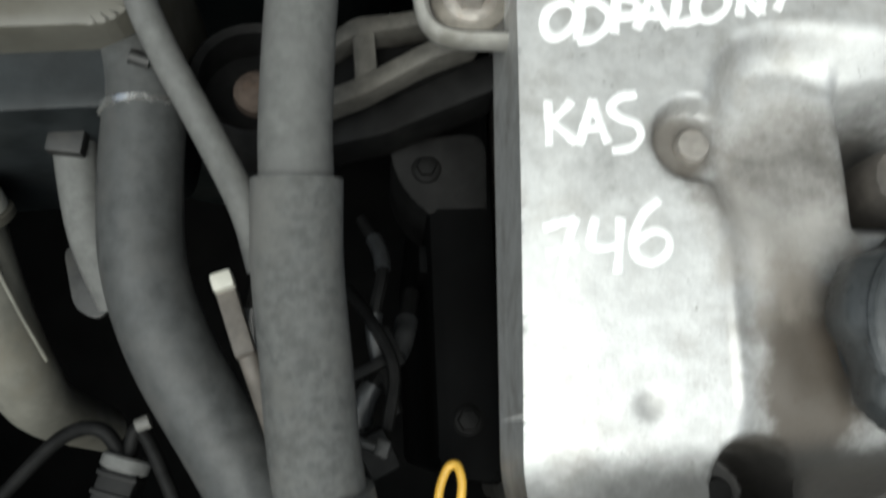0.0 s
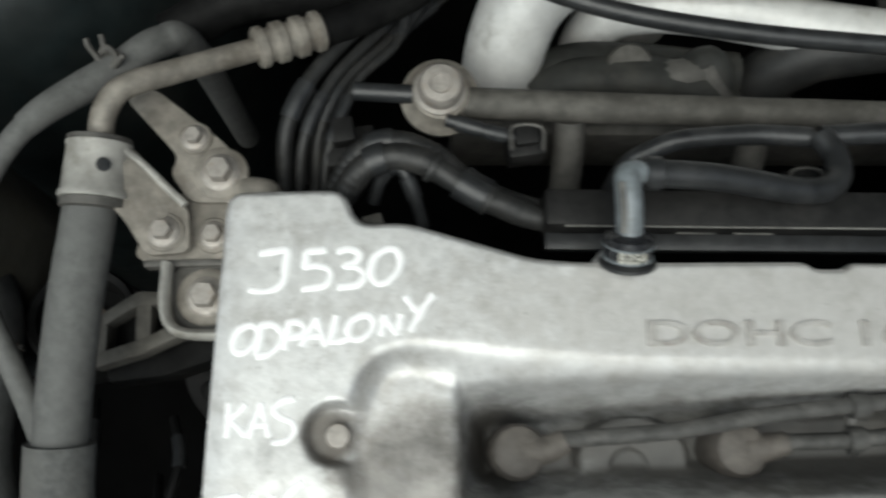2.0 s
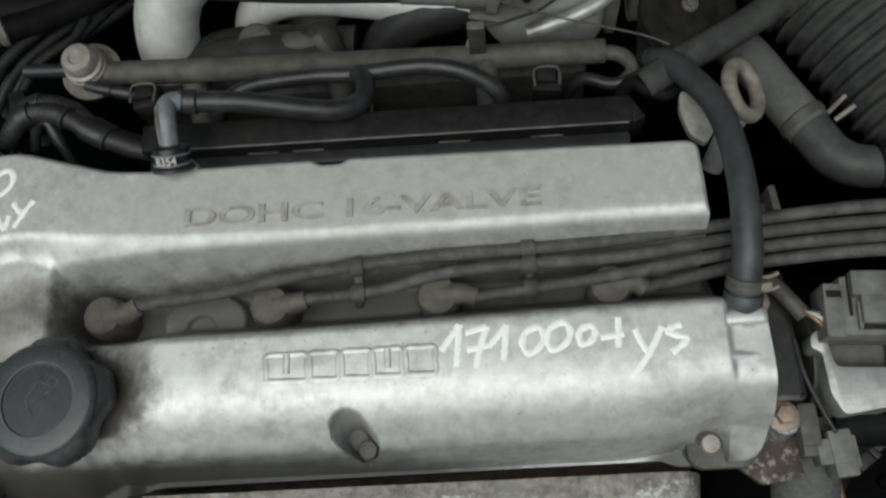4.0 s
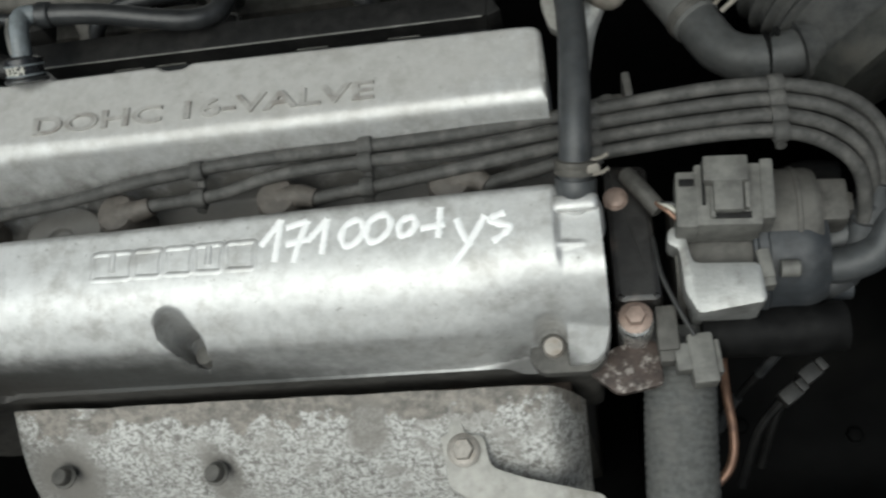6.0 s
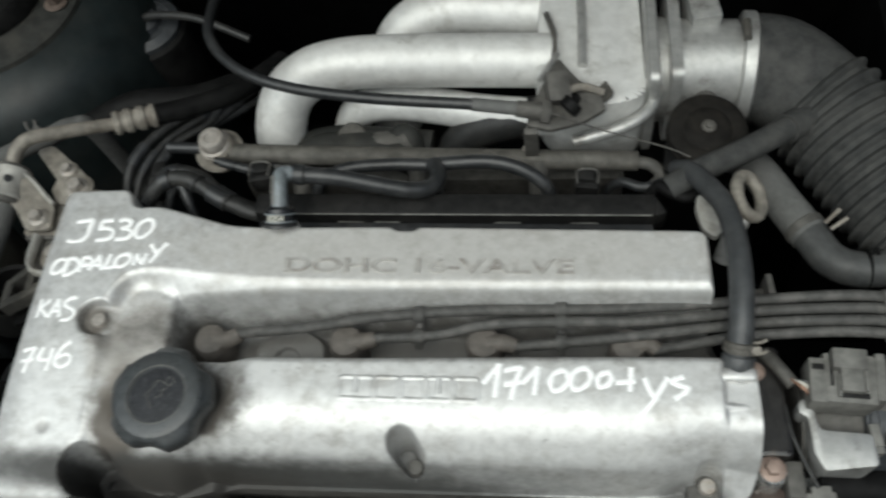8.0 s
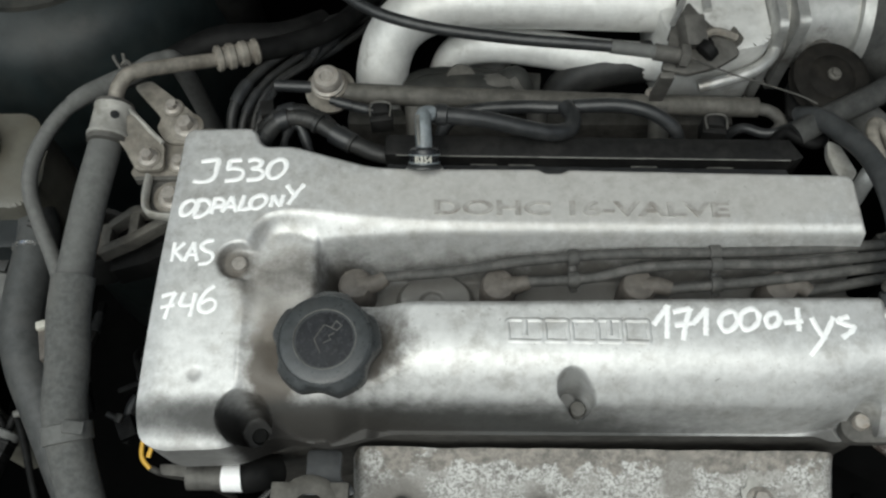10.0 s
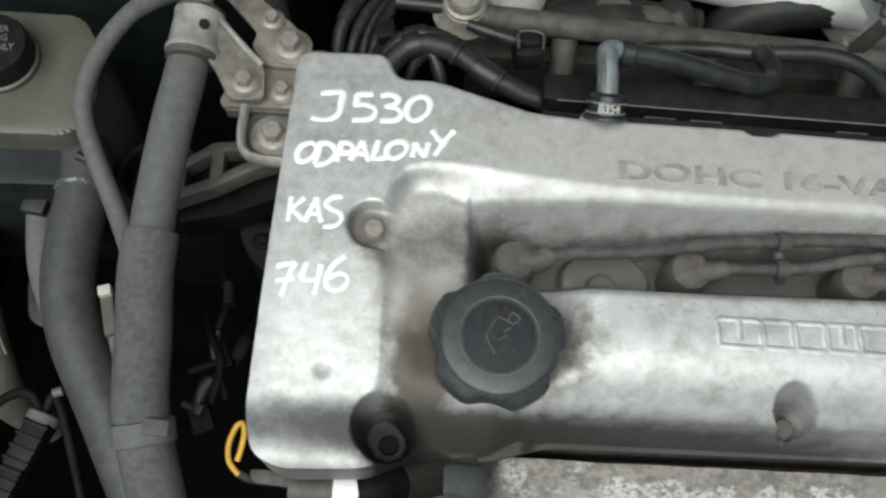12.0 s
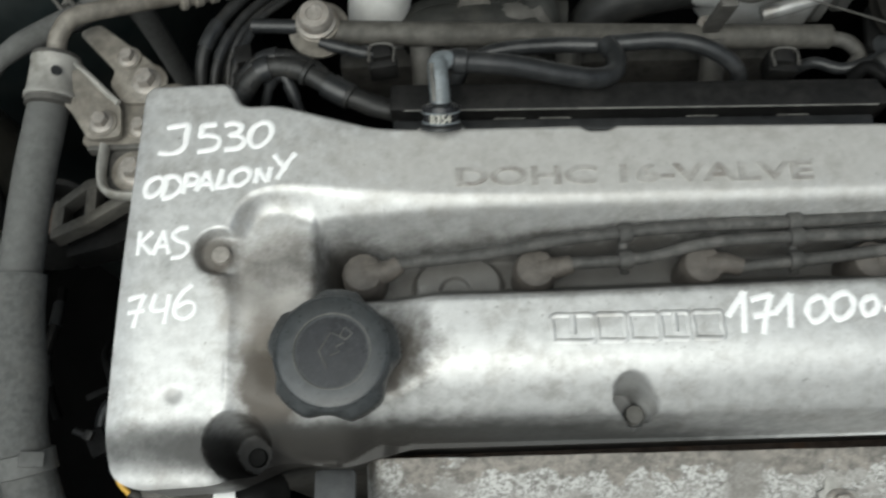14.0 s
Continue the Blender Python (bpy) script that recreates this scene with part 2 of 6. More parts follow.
def stain_and_shade(m, spots, wet=0.0):
    """Brown oil and dirt round the filler and the valley, and shade painted into the pockets and lower front, with
    ragged edges.
    """
    n, l = m.node_tree.nodes, m.node_tree.links
    b = n["Principled BSDF"]
    geo = n.new("ShaderNodeNewGeometry")
    cur = b.inputs["Base Color"].links[0].from_socket
    wet_now, metal = None, None
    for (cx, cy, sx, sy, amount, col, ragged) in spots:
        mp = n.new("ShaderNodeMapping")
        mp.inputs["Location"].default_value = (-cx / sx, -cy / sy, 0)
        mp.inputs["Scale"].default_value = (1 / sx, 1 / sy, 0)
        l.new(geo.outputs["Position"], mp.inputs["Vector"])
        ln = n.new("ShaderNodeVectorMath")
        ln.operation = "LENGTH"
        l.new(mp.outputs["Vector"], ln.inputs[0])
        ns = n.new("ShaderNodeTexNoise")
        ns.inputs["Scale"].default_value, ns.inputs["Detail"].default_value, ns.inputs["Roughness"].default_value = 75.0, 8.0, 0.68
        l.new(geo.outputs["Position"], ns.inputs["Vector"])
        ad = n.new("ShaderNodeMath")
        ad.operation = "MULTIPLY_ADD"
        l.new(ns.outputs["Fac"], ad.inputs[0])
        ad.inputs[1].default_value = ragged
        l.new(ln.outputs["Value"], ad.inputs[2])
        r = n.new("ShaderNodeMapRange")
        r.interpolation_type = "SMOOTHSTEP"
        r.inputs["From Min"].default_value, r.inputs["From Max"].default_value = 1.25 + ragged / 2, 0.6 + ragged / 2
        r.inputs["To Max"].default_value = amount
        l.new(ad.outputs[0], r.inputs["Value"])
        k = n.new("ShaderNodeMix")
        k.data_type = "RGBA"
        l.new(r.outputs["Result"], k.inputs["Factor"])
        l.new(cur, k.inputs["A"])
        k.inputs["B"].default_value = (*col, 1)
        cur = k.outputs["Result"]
        if wet and wet_now is None:
            wet_now = r.outputs["Result"]
        bare = n.new("ShaderNodeMath")
        bare.operation = "SUBTRACT"
        bare.inputs[0].default_value = 1.0
        l.new(r.outputs["Result"], bare.inputs[1])
        keep = n.new("ShaderNodeMath")
        keep.operation = "MULTIPLY"
        l.new(bare.outputs[0], keep.inputs[0])
        if metal is None:
            keep.inputs[1].default_value = b.inputs["Metallic"].default_value
        else:
            l.new(metal, keep.inputs[1])
        metal = keep.outputs[0]
    l.new(cur, b.inputs["Base Color"])
    l.new(metal, b.inputs["Metallic"])
    if wet_now is not None:
        # the first patch is still wet: smoother, with beads of oil
        g = n.new("ShaderNodeMix")
        l.new(wet_now, g.inputs["Factor"])
        l.new(b.inputs["Roughness"].links[0].from_socket, g.inputs["A"])
        g.inputs["B"].default_value = wet
        l.new(g.outputs["Result"], b.inputs["Roughness"])


blotches(M_COVER, (0.66, 0.66, 0.65), (0.37, 0.357, 0.335))
# Oil and dirt spots, with painted shade among them where noted.
stain_and_shade(M_COVER, ((0.1030, -0.1080, 0.0440, 0.0270, 0.88, (0.072, 0.060, 0.047), 1.3), (0.0625, -0.120, 0.0185, 0.036, 0.94, (0.078, 0.064, 0.050), 1.0),
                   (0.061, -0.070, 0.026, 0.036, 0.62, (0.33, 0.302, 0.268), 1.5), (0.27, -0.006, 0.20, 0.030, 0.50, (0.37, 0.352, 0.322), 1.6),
                   # Second entry: stain plus painted shade in the upper bolt recess.
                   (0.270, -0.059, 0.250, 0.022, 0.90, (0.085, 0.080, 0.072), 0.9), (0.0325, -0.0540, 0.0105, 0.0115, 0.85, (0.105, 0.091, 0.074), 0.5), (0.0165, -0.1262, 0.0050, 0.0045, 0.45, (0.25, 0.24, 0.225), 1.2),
                   # Shade painted into the front slot; darker valley floor beside the first boot.
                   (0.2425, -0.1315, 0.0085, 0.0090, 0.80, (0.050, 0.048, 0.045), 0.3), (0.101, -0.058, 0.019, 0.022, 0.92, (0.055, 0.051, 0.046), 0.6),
                   # Lower front flank, lug and column foot: painted shade mixed with grime.
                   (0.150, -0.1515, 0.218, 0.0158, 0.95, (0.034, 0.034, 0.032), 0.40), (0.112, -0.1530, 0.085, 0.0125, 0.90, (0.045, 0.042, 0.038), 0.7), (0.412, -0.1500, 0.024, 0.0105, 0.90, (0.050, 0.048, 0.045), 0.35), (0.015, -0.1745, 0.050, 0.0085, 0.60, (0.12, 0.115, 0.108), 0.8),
                   # Near-black shade painted into the front bolt recess.
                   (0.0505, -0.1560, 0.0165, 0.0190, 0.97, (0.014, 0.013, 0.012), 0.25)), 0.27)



def flecks(m, pale, bare):
    """Pale corrosion flecks in ragged patches, with bare brownish metal between and along the upper edge."""
    n, l = m.node_tree.nodes, m.node_tree.links
    b = n["Principled BSDF"]
    geo = n.new("ShaderNodeNewGeometry")

    def ns(sc, det, ro):
        t = n.new("ShaderNodeTexNoise")
        t.inputs["Scale"].default_value, t.inputs["Detail"].default_value, t.inputs["Roughness"].default_value = sc, det, ro
        l.new(geo.outputs["Position"], t.inputs["Vector"])
        return t.outputs["Fac"]

    def math_node(op, a, c):
        k = n.new("ShaderNodeMath")
        k.operation = op
        for sock, v in zip(k.inputs, (a, c)):
            if isinstance(v, (int, float)):
                sock.default_value = v
            else:
                l.new(v, sock)
        return k.outputs[0]

    def mix(fac, a, c):
        k = n.new("ShaderNodeMix")
        k.data_type = "RGBA"
        l.new(fac, k.inputs["Factor"])
        for sock, v in ((k.inputs["A"], a), (k.inputs["B"], c)):
            if isinstance(v, tuple):
                sock.default_value = (*v, 1)
            else:
                l.new(v, sock)
        return k.outputs["Result"]

    def ramp(f, a, c):
        r = n.new("ShaderNodeMapRange")
        r.interpolation_type = "SMOOTHSTEP"
        r.inputs["From Min"].default_value, r.inputs["From Max"].default_value = a, c
        l.new(f, r.inputs["Value"])
        return r.outputs["Result"]

    sep = n.new("ShaderNodeSeparateXYZ")
    l.new(geo.outputs["Position"], sep.inputs[0])
    # corroded crust: pale with small dark pits of several sizes
    crust = mix(ramp(ns(480, 5, 0.7), 0.44, 0.60), pale, (0.24, 0.235, 0.22))
    crust = mix(ramp(ns(210, 7, 0.78), 0.51, 0.60), crust, (0.165, 0.158, 0.146))
    crust = mix(math_node("MULTIPLY", ramp(ns(55, 6, 0.65), 0.46, 0.62), 0.75), crust, (0.28, 0.268, 0.248))
    # bare metal in lobes along the upper edge and in a few islands
    edge = math_node("MULTIPLY", math_node("ADD", sep.outputs["Y"], 0.163), 26.0)
    bare_f = math_node("ADD", math_node("MULTIPLY", math_node("MAXIMUM", edge, -0.34), 1.0), math_node("ADD", math_node("MULTIPLY", ns(42, 5, 0.6), 1.7), -0.35))
    metal = mix(ramp(ns(150, 7, 0.7), 0.35, 0.65), bare, (bare[0] * 2.1, bare[1] * 2.05, bare[2] * 2.0))
    l.new(mix(ramp(bare_f, 0.50, 0.58), crust, metal), b.inputs["Base Color"])


flecks(M_SHIELD, (0.53, 0.525, 0.505), (0.14, 0.132, 0.120))
stain_and_shade(M_SHIELD, ((0.120, -0.205, 0.050, 0.040, 0.60, (0.15, 0.145, 0.135), 1.3), (0.1360, -0.187, 0.022, 0.018, 0.85, (0.17, 0.16, 0.145), 1.0), (0.2289, -0.188, 0.014, 0.014, 0.85, (0.17, 0.16, 0.145), 1.0),
                    (0.318, -0.166, 0.012, 0.016, 0.8, (0.19, 0.178, 0.16), 0.8)))


# ---------------------------------------------------------------- mesh helpers
def V(p):
    return Vector((p[0], p[1], p[2]))


def thing(name, base, label, category, group="", kind=""):
    ob = new(name)
    ob.empty_display_size = 0.01
    ob.location = (base[0], base[1], base[2] + TOP)
    return tagged(ob, label, category, group, kind)


def part(name, bm, material, parent=None, label="", smooth=40.0):
    """Link a bmesh, made in engine coordinates, as one mesh object under a thing or a part."""
    root = parent
    while root is not None and root.parent is not None:
        root = root.parent
    base = root.location if root is not None else Vector((0, 0, 0))
    bmesh.ops.translate(bm, vec=Vector((0, 0, TOP)) - base, verts=bm.verts)
    me = bpy.data.meshes.new(name)
    limit = radians(smooth)
    for f in bm.faces:
        f.smooth = True
    for e in bm.edges:
        if len(e.link_faces) == 2 and e.calc_face_angle(0.0) > limit:
            e.smooth = False
    bm.to_mesh(me)
    bm.free()
    me.materials.append(material)
    ob = new(name, me)
    if parent is not None:
        ob.parent = parent
    if label:
        ob["label"] = label
    return ob


def lone(name, bm, material, label, category, group="", kind="", smooth=40.0):
    return tagged(part(name, bm, material, None, "", smooth), label, category, group, kind)


def join(*bms):
    out = bmesh.new()
    for b in bms:
        me = bpy.data.meshes.new("tmp")
        b.to_mesh(me)
        b.free()
        out.from_mesh(me)
        bpy.data.meshes.remove(me)
    return out


def spline(pts, per=8):
    """Catmull-Rom through the points."""
    p = [V(q) for q in pts]
    if len(p) == 2:
        return [p[0].lerp(p[1], i / per) for i in range(per + 1)]
    ext = [2 * p[0] - p[1], *p, 2 * p[-1] - p[-2]]
    out = []
    for i in range(1, len(ext) - 2):
        a, b, c, d = ext[i - 1:i + 3]
        for k in range(per):
            t = k / per
            out.append(0.5 * (2 * b + (c - a) * t + (2 * a - 5 * b + 4 * c - d) * t * t + (3 * b - a - 3 * c + d) * t ** 3))
    return out + [p[-1]]


def tube(pts, r, n=14, per=8, radius=None, smooth=True, flat=1.0, lumps=0.0, seed=0.0):
    """A round (or flattened) tube along a smooth line. radius: function of 0..1 that scales r."""
    line = spline(pts, per) if smooth else [V(p) for p in pts]
    bm = bmesh.new()
    up = Vector((0, 0, 1))
    rings = []
    total = len(line) - 1
    nrm = None
    for i, p in enumerate(line):
        d = (line[min(i + 1, total)] - line[max(i - 1, 0)]).normalized()
        if nrm is None:
            nrm = up - d * up.dot(d)
            if nrm.length < 1e-3:
                nrm = Vector((0, 1, 0)) - d * d.y
        nrm = (nrm - d * nrm.dot(d)).normalized()
        side = d.cross(nrm)
        rr = r * (radius(i / total) if radius else 1.0)
        ring = []
        for k in range(n):
            a = 2 * math.pi * k / n
            off = (nrm * math.cos(a) * flat + side * math.sin(a)) * rr
            if lumps:
                off *= 1 + lumps * noise.noise((p + off) * 90 + Vector((seed, 0, 0)))
            ring.append(bm.verts.new(p + off))
        rings.append(ring)
    for a, b in zip(rings, rings[1:]):
        for k in range(n):
            bm.faces.new((a[k], a[(k + 1) % n], b[(k + 1) % n], b[k]))
    bm.faces.new(rings[0])
    bm.faces.new(rings[-1][::-1])
    bmesh.ops.recalc_face_normals(bm, faces=bm.faces)
    return bm


def lathe(profile, at, axis=(0, 0, 1), n=24, lobes=None):
    """Turn a profile of (radius, height) about an axis through a point. lobes: function of the angle that scales the radius."""
    bm = bmesh.new()
    m = Matrix.Translation(V(at)) @ V(axis).normalized().to_track_quat("Z", "Y").to_matrix().to_4x4()
    rings = []
    for r, h in profile:
        rings.append([bm.verts.new(m @ Vector((r * (lobes(2 * math.pi * k / n, h) if lobes else 1) * math.cos(2 * math.pi * k / n),
                                                 r * (lobes(2 * math.pi * k / n, h) if lobes else 1) * math.sin(2 * math.pi * k / n), h))) for k in range(n)])
    for a, b in zip(rings, rings[1:]):
        for k in range(n):
            bm.faces.new((a[k], a[(k + 1) % n], b[(k + 1) % n], b[k]))
    bm.faces.new(rings[0][::-1])
    bm.faces.new(rings[-1])
    bmesh.ops.recalc_face_normals(bm, faces=bm.faces)
    return bm


def box(at, size, turn=(0, 0, 0), bevel=0.0012, seg=2):
    bm = bmesh.new()
    bmesh.ops.create_cube(bm, size=1.0)
    bmesh.ops.scale(bm, vec=size, verts=bm.verts)
    if bevel:
        bmesh.ops.bevel(bm, geom=bm.edges[:], offset=bevel, segments=seg, affect="EDGES", profile=0.6)
    bmesh.ops.transform(bm, matrix=pose(*at, *turn), verts=bm.verts)
    return bm


def plate(outline, z0, z1, bevel=0.0008, tilt=None):
    """A flat plate of that outline (x, y) between two heights; tilt: function of (x, y) that is added to the height."""
    bm = bmesh.new()
    low = [bm.verts.new((x, y, z0)) for x, y in outline]
    bm.faces.new(low)
    bmesh.ops.recalc_face_normals(bm, faces=bm.faces)
    ext = bmesh.ops.extrude_face_region(bm, geom=bm.faces[:])
    bmesh.ops.translate(bm, vec=(0, 0, z1 - z0), verts=[g for g in ext["geom"] if isinstance(g, bmesh.types.BMVert)])
    bmesh.ops.recalc_face_normals(bm, faces=bm.faces)
    if bevel:
        bmesh.ops.bevel(bm, geom=bm.edges[:], offset=bevel, segments=2, affect="EDGES", profile=0.6)
    if tilt:
        for v in bm.verts:
            v.co.z += tilt(v.co.x, v.co.y)
    return bm


def rounded(points, r=0.004, n=4):
    """Round the corners of an outline."""
    out, k = [], len(points)
    for i in range(k):
        a, b, c = (Vector(points[(i + j) % k]) for j in (-1, 0, 1))
        u, w = (a - b), (c - b)
        rr = min(r, u.length * 0.45, w.length * 0.45)
        s, e = b + u.normalized() * rr, b + w.normalized() * rr
        for j in range(n + 1):
            t = j / n
            q = s * (1 - t) ** 2 + b * 2 * t * (1 - t) + e * t * t
            out.append((q.x, q.y))
    return out


def hexbolt(at, r=0.0055, h=0.005, flange=0.0085, axis=(0, 0, 1), dome=True):
    """A hexagon head on a flange washer."""
    m = V(axis).normalized()
    f = lathe([(flange, 0), (flange, 0.0008), (flange * 0.85, 0.0018), (r * 0.98, 0.002)], at, axis, 20)
    hd = lathe([(r, 0.0015), (r, h), (r * 0.90, h + 0.0006), (r * 0.5, h + (0.0010 if dome else 0.0006)), (r * 0.2, h + (0.0011 if dome else 0.0006))], at, axis, 6)
    return join(f, hd)


def socket_bolt(at, r, h, axis=(0, 0, 1)):
    """A round domed bolt head."""
    return lathe([(r * 1.35, 0), (r * 1.35, 0.001), (r, 0.0016), (r, h), (r * 0.85, h + 0.001), (r * 0.3, h + 0.0012)], at, axis, 20)


def letters(text, at, height, turn=0.0, depth=0.0004, shear=0.0, fat=0.0, width=1.0, drape=None, wobble=0.0):
    """Characters of the built-in font as one mesh. at: lower left corner; height: of a capital."""
    cu = bpy.data.curves.new("letters", "FONT")
    cu.body, cu.size, cu.extrude, cu.shear, cu.offset, cu.resolution_u = text, 1.0, 0.0, shear, fat, 4
    ob = new("letters", cu)
    bpy.context.view_layer.update()
    me = bpy.data.meshes.new_from_object(ob.evaluated_get(bpy.context.evaluated_depsgraph_get()))
    bpy.data.objects.remove(ob)
    bpy.data.curves.remove(cu)
    bm = bmesh.new()
    bm.from_mesh(me)
    bpy.data.meshes.remove(me)
    k = height / 0.70
    bmesh.ops.transform(bm, matrix=pose(at[0], at[1], 0, 0, 0, turn) @ Matrix.Diagonal((k * width, k, 1, 1)), verts=bm.verts)
    bmesh.ops.remove_doubles(bm, verts=bm.verts, dist=1e-6)
    if drape:
        bmesh.ops.triangulate(bm, faces=bm.faces)
        bmesh.ops.subdivide_edges(bm, edges=[e for e in bm.edges if e.calc_length() > 0.003], cuts=2)
    if wobble:
        for v in bm.verts:
            w = noise.noise_vector(Vector((v.co.x, v.co.y, 0.0)) * 170.0)
            v.co.x, v.co.y = v.co.x + wobble * w.x, v.co.y + wobble * w.y
    ext = bmesh.ops.extrude_face_region(bm, geom=bm.faces[:])
    top = {g for g in ext["geom"] if isinstance(g, bmesh.types.BMVert)}
    for v in bm.verts:
        z = drape(v.co.x, v.co.y) if drape else at[2]
        v.co.z = z + (depth if v in top else -0.0004)
    bmesh.ops.recalc_face_normals(bm, faces=bm.faces)
    return bm


# ---------------------------------------------------------------- valve cover: shape
def smax(a, b, k):
    h = np.clip(0.5 + 0.5 * (a - b) / k, 0, 1)
    return b + (a - b) * h + k * h * (1 - h)


def smin(a, b, k):
    return -smax(-a, -b, k)


def step(a, b, x):
    t = np.clip((x - a) / (b - a), 0, 1)
    return t * t * (3 - 2 * t)


def in_polygon(x, y, poly):
    """Distance to the outline, positive inside."""
    d = np.full(np.shape(x), 1e9)
    inside = np.zeros(np.shape(x), bool)
    for (ax, ay), (bx, by) in zip(poly, poly[1:] + poly[:1]):
        ex, ey = bx - ax, by - ay
        t = np.clip(((x - ax) * ex + (y - ay) * ey) / (ex * ex + ey * ey), 0, 1)
        d = np.minimum(d, np.hypot(x - ax - t * ex, y - ay - t * ey))
        cross = ((ay > y) != (by > y)) & (x < (bx - ax) * (y - ay) / (by - ay if by != ay else 1e-12) + ax)
        inside ^= cross
    return np.where(inside, d, -d)


COVER_OUTLINE = rounded([
    (-0.0100, 0.0425), (0.0368, 0.0440), (0.0425, 0.0290), (0.0620, 0.0300), (0.1140, 0.0145), (0.1380, 0.0128), (0.2250, 0.0128),
    (0.2290, 0.0098), (0.2400, 0.0098), (0.2440, 0.0125), (0.4270, 0.0090), (0.4290, -0.0790), (0.4475, -0.0800), (0.4490, -0.1350),
    (0.4440, -0.1500), (0.4060, -0.1510), (0.3980, -0.1475), (0.1300, -0.1490), (0.1120, -0.1545), (0.0960, -0.1590), (0.0700, -0.1560),
    (0.0380, -0.1690), (0.0000, -0.1705), (-0.0130, -0.1640), (-0.0172, -0.1450)], 0.007, 5)


# the part of the cover that lies lower than the column and the rear ridge
LOW_SIDE = rounded([(0.0418, -0.20), (0.0410, -0.078), (0.0345, -0.058), (0.0360, -0.048), (0.0412, -0.0400), (0.0440, -0.0315), (0.0510, -0.0235), (0.0630, -0.0200), (0.080, -0.0205), (0.105, -0.0235),
                    (0.152, -0.0275), (0.21, -0.0300), (0.50, -0.0300), (0.50, -0.20)], 0.006, 4)


def wall(d, r, steep=3.0):
    """Height beside an edge at inward distance d: rounded shoulder of radius r, then a steep side."""
    q = np.clip((r - d) / r, 0, 1)
    return np.where(d > 0, -r * (1 - np.sqrt(np.clip(1 - q * q * 0.92, 0, 1))), -r * (1 - math.sqrt(0.08)) + steep * d)


def recess_distance(x, y, a, b, r):
    ex, ey = b[0] - a[0], b[1] - a[1]
    t = np.clip(((x - a[0]) * ex + (y - a[1]) * ey) / (ex * ex + ey * ey), 0, 1)
    return np.hypot(x - a[0] - t * ex, y - a[1] - t * ey) - r


def cover_height(x, y):
    x, y = np.asarray(x, float), np.asarray(y, float)
    d_out = in_polygon(x, y, COVER_OUTLINE)
    # column at the timing end and the ridge over the inlet camshaft, joined by a sweeping shoulder
    d_low = in_polygon(x, y, LOW_SIDE)
    e = step(-0.062, -0.084, y) * step(0.080, 0.055, x)
    q = np.maximum(0, 0.003 - 0.0016 * e + d_low)
    sweep = -(0.9 + 0.75 * step(0.090, 0.050, x) - 0.7 * e) * q * q / (q + 0.0055 - 0.0035 * e)
    d_valley = smax(y + 0.0335, 0.0800 - x, 0.006)
    crown = 0.62 * np.maximum(0, -0.035 - y) ** 2 + 9.0 * np.maximum(0, 0.004 - x) ** 2
    z_top = smin(wall(d_valley, 0.009, 2.6), sweep, 0.003) - crown
    # ridge over the exhaust camshaft, which steps down to the filler's platform behind and beside the cap
    level = -0.0115 + 0.0115 * step(0.120, 0.151, x) + 0.0035 * step(0.085, 0.050, x) * step(-0.060, -0.085, y) + 0.0026 * step(0.066, 0.052, x) * step(-0.064, -0.085, y) + 0.0018 * step(-0.085, -0.062, y) * step(0.10, 0.07, x)
    level = level - 0.004 * step(0.4268, 0.4304, x)
    d_front = smax(-0.0795 + 0.004 * step(0.15, 0.42, x) - y, 0.0835 - x, 0.004)
    u = np.clip((-0.096 - y) / (0.0515 + 0.0085 * step(0.115, 0.095, x) - 0.0080 * step(0.375, 0.428, x)), 0, 1)
    front = -0.057 * (1 - np.sqrt(1 - 0.98 * u ** 2.3)) / (1 - math.sqrt(0.02))
    front = front * (1 - 0.12 * step(0.6, 0.85, u)) - 2.2 * np.maximum(0, -0.1385 - y) * step(0.115, 0.135, x)
    z_front = smin(level, front, 0.004) + wall(d_front, 0.004, 3.0)
    z_front = z_front - 0.04 * step(0.0420, 0.0310, x)
    floor = -0.046 + 0 * x
    boss = -0.046 + 0.009 * step(0.026, 0.022, np.hypot((x - 0.158) / 1.0, (y + 0.064) / 0.75)) - 0.003 * step(0.009, 0.007, np.hypot(x - 0.156, y + 0.068))
    floor = np.maximum(floor, boss)
    floor = np.where(y < -0.12, -0.0575, floor)
    z = smax(smax(z_top, z_front, 0.0055), floor, 0.0035)
    # shoulder along the outer edge, broad at the front of the column
    r = 0.0045 + 0.011 * step(-0.135, -0.165, y) * step(0.06, 0.035, x)
    z = np.minimum(z, wall(d_out, r, 3.0))
    # bolt recesses with softened rims, and a casting mark
    for a, b, rad, low, steep, soft in (((0.0350, -0.0538), (0.0480, -0.0560), 0.0098, -0.0078, 2.8, 0.0022), ((0.0470, -0.1494), (0.0490, -0.1518), 0.0090, -0.0540, 7.0, 0.0022),
                                        ((0.2412, -0.1302), (0.2472, -0.1372), 0.0052, -0.0450, 8.0, 0.0020),
                                        ((0.4212, -0.1412), (0.4230, -0.1560), 0.0070, -0.0485, 9.0, 0.0015)):
        z = smin(z, low + np.maximum(0, recess_distance(x, y, a, b, rad)) * steep, soft)
    z = z - 0.0009 * np.exp(-((x - 0.0168) ** 2 + (y + 0.126) ** 2) / 0.0035 ** 2)
    # triangular rib and boss on the end plate
    z = np.where(x > 0.4285, np.maximum(z, -0.0020 - np.maximum(0, np.abs(y + 0.1050) - 0.0006) * 0.9 - (x - 0.4285) * 0.16), z)
    tab = np.hypot(x - 0.4215, y + 0.1405)
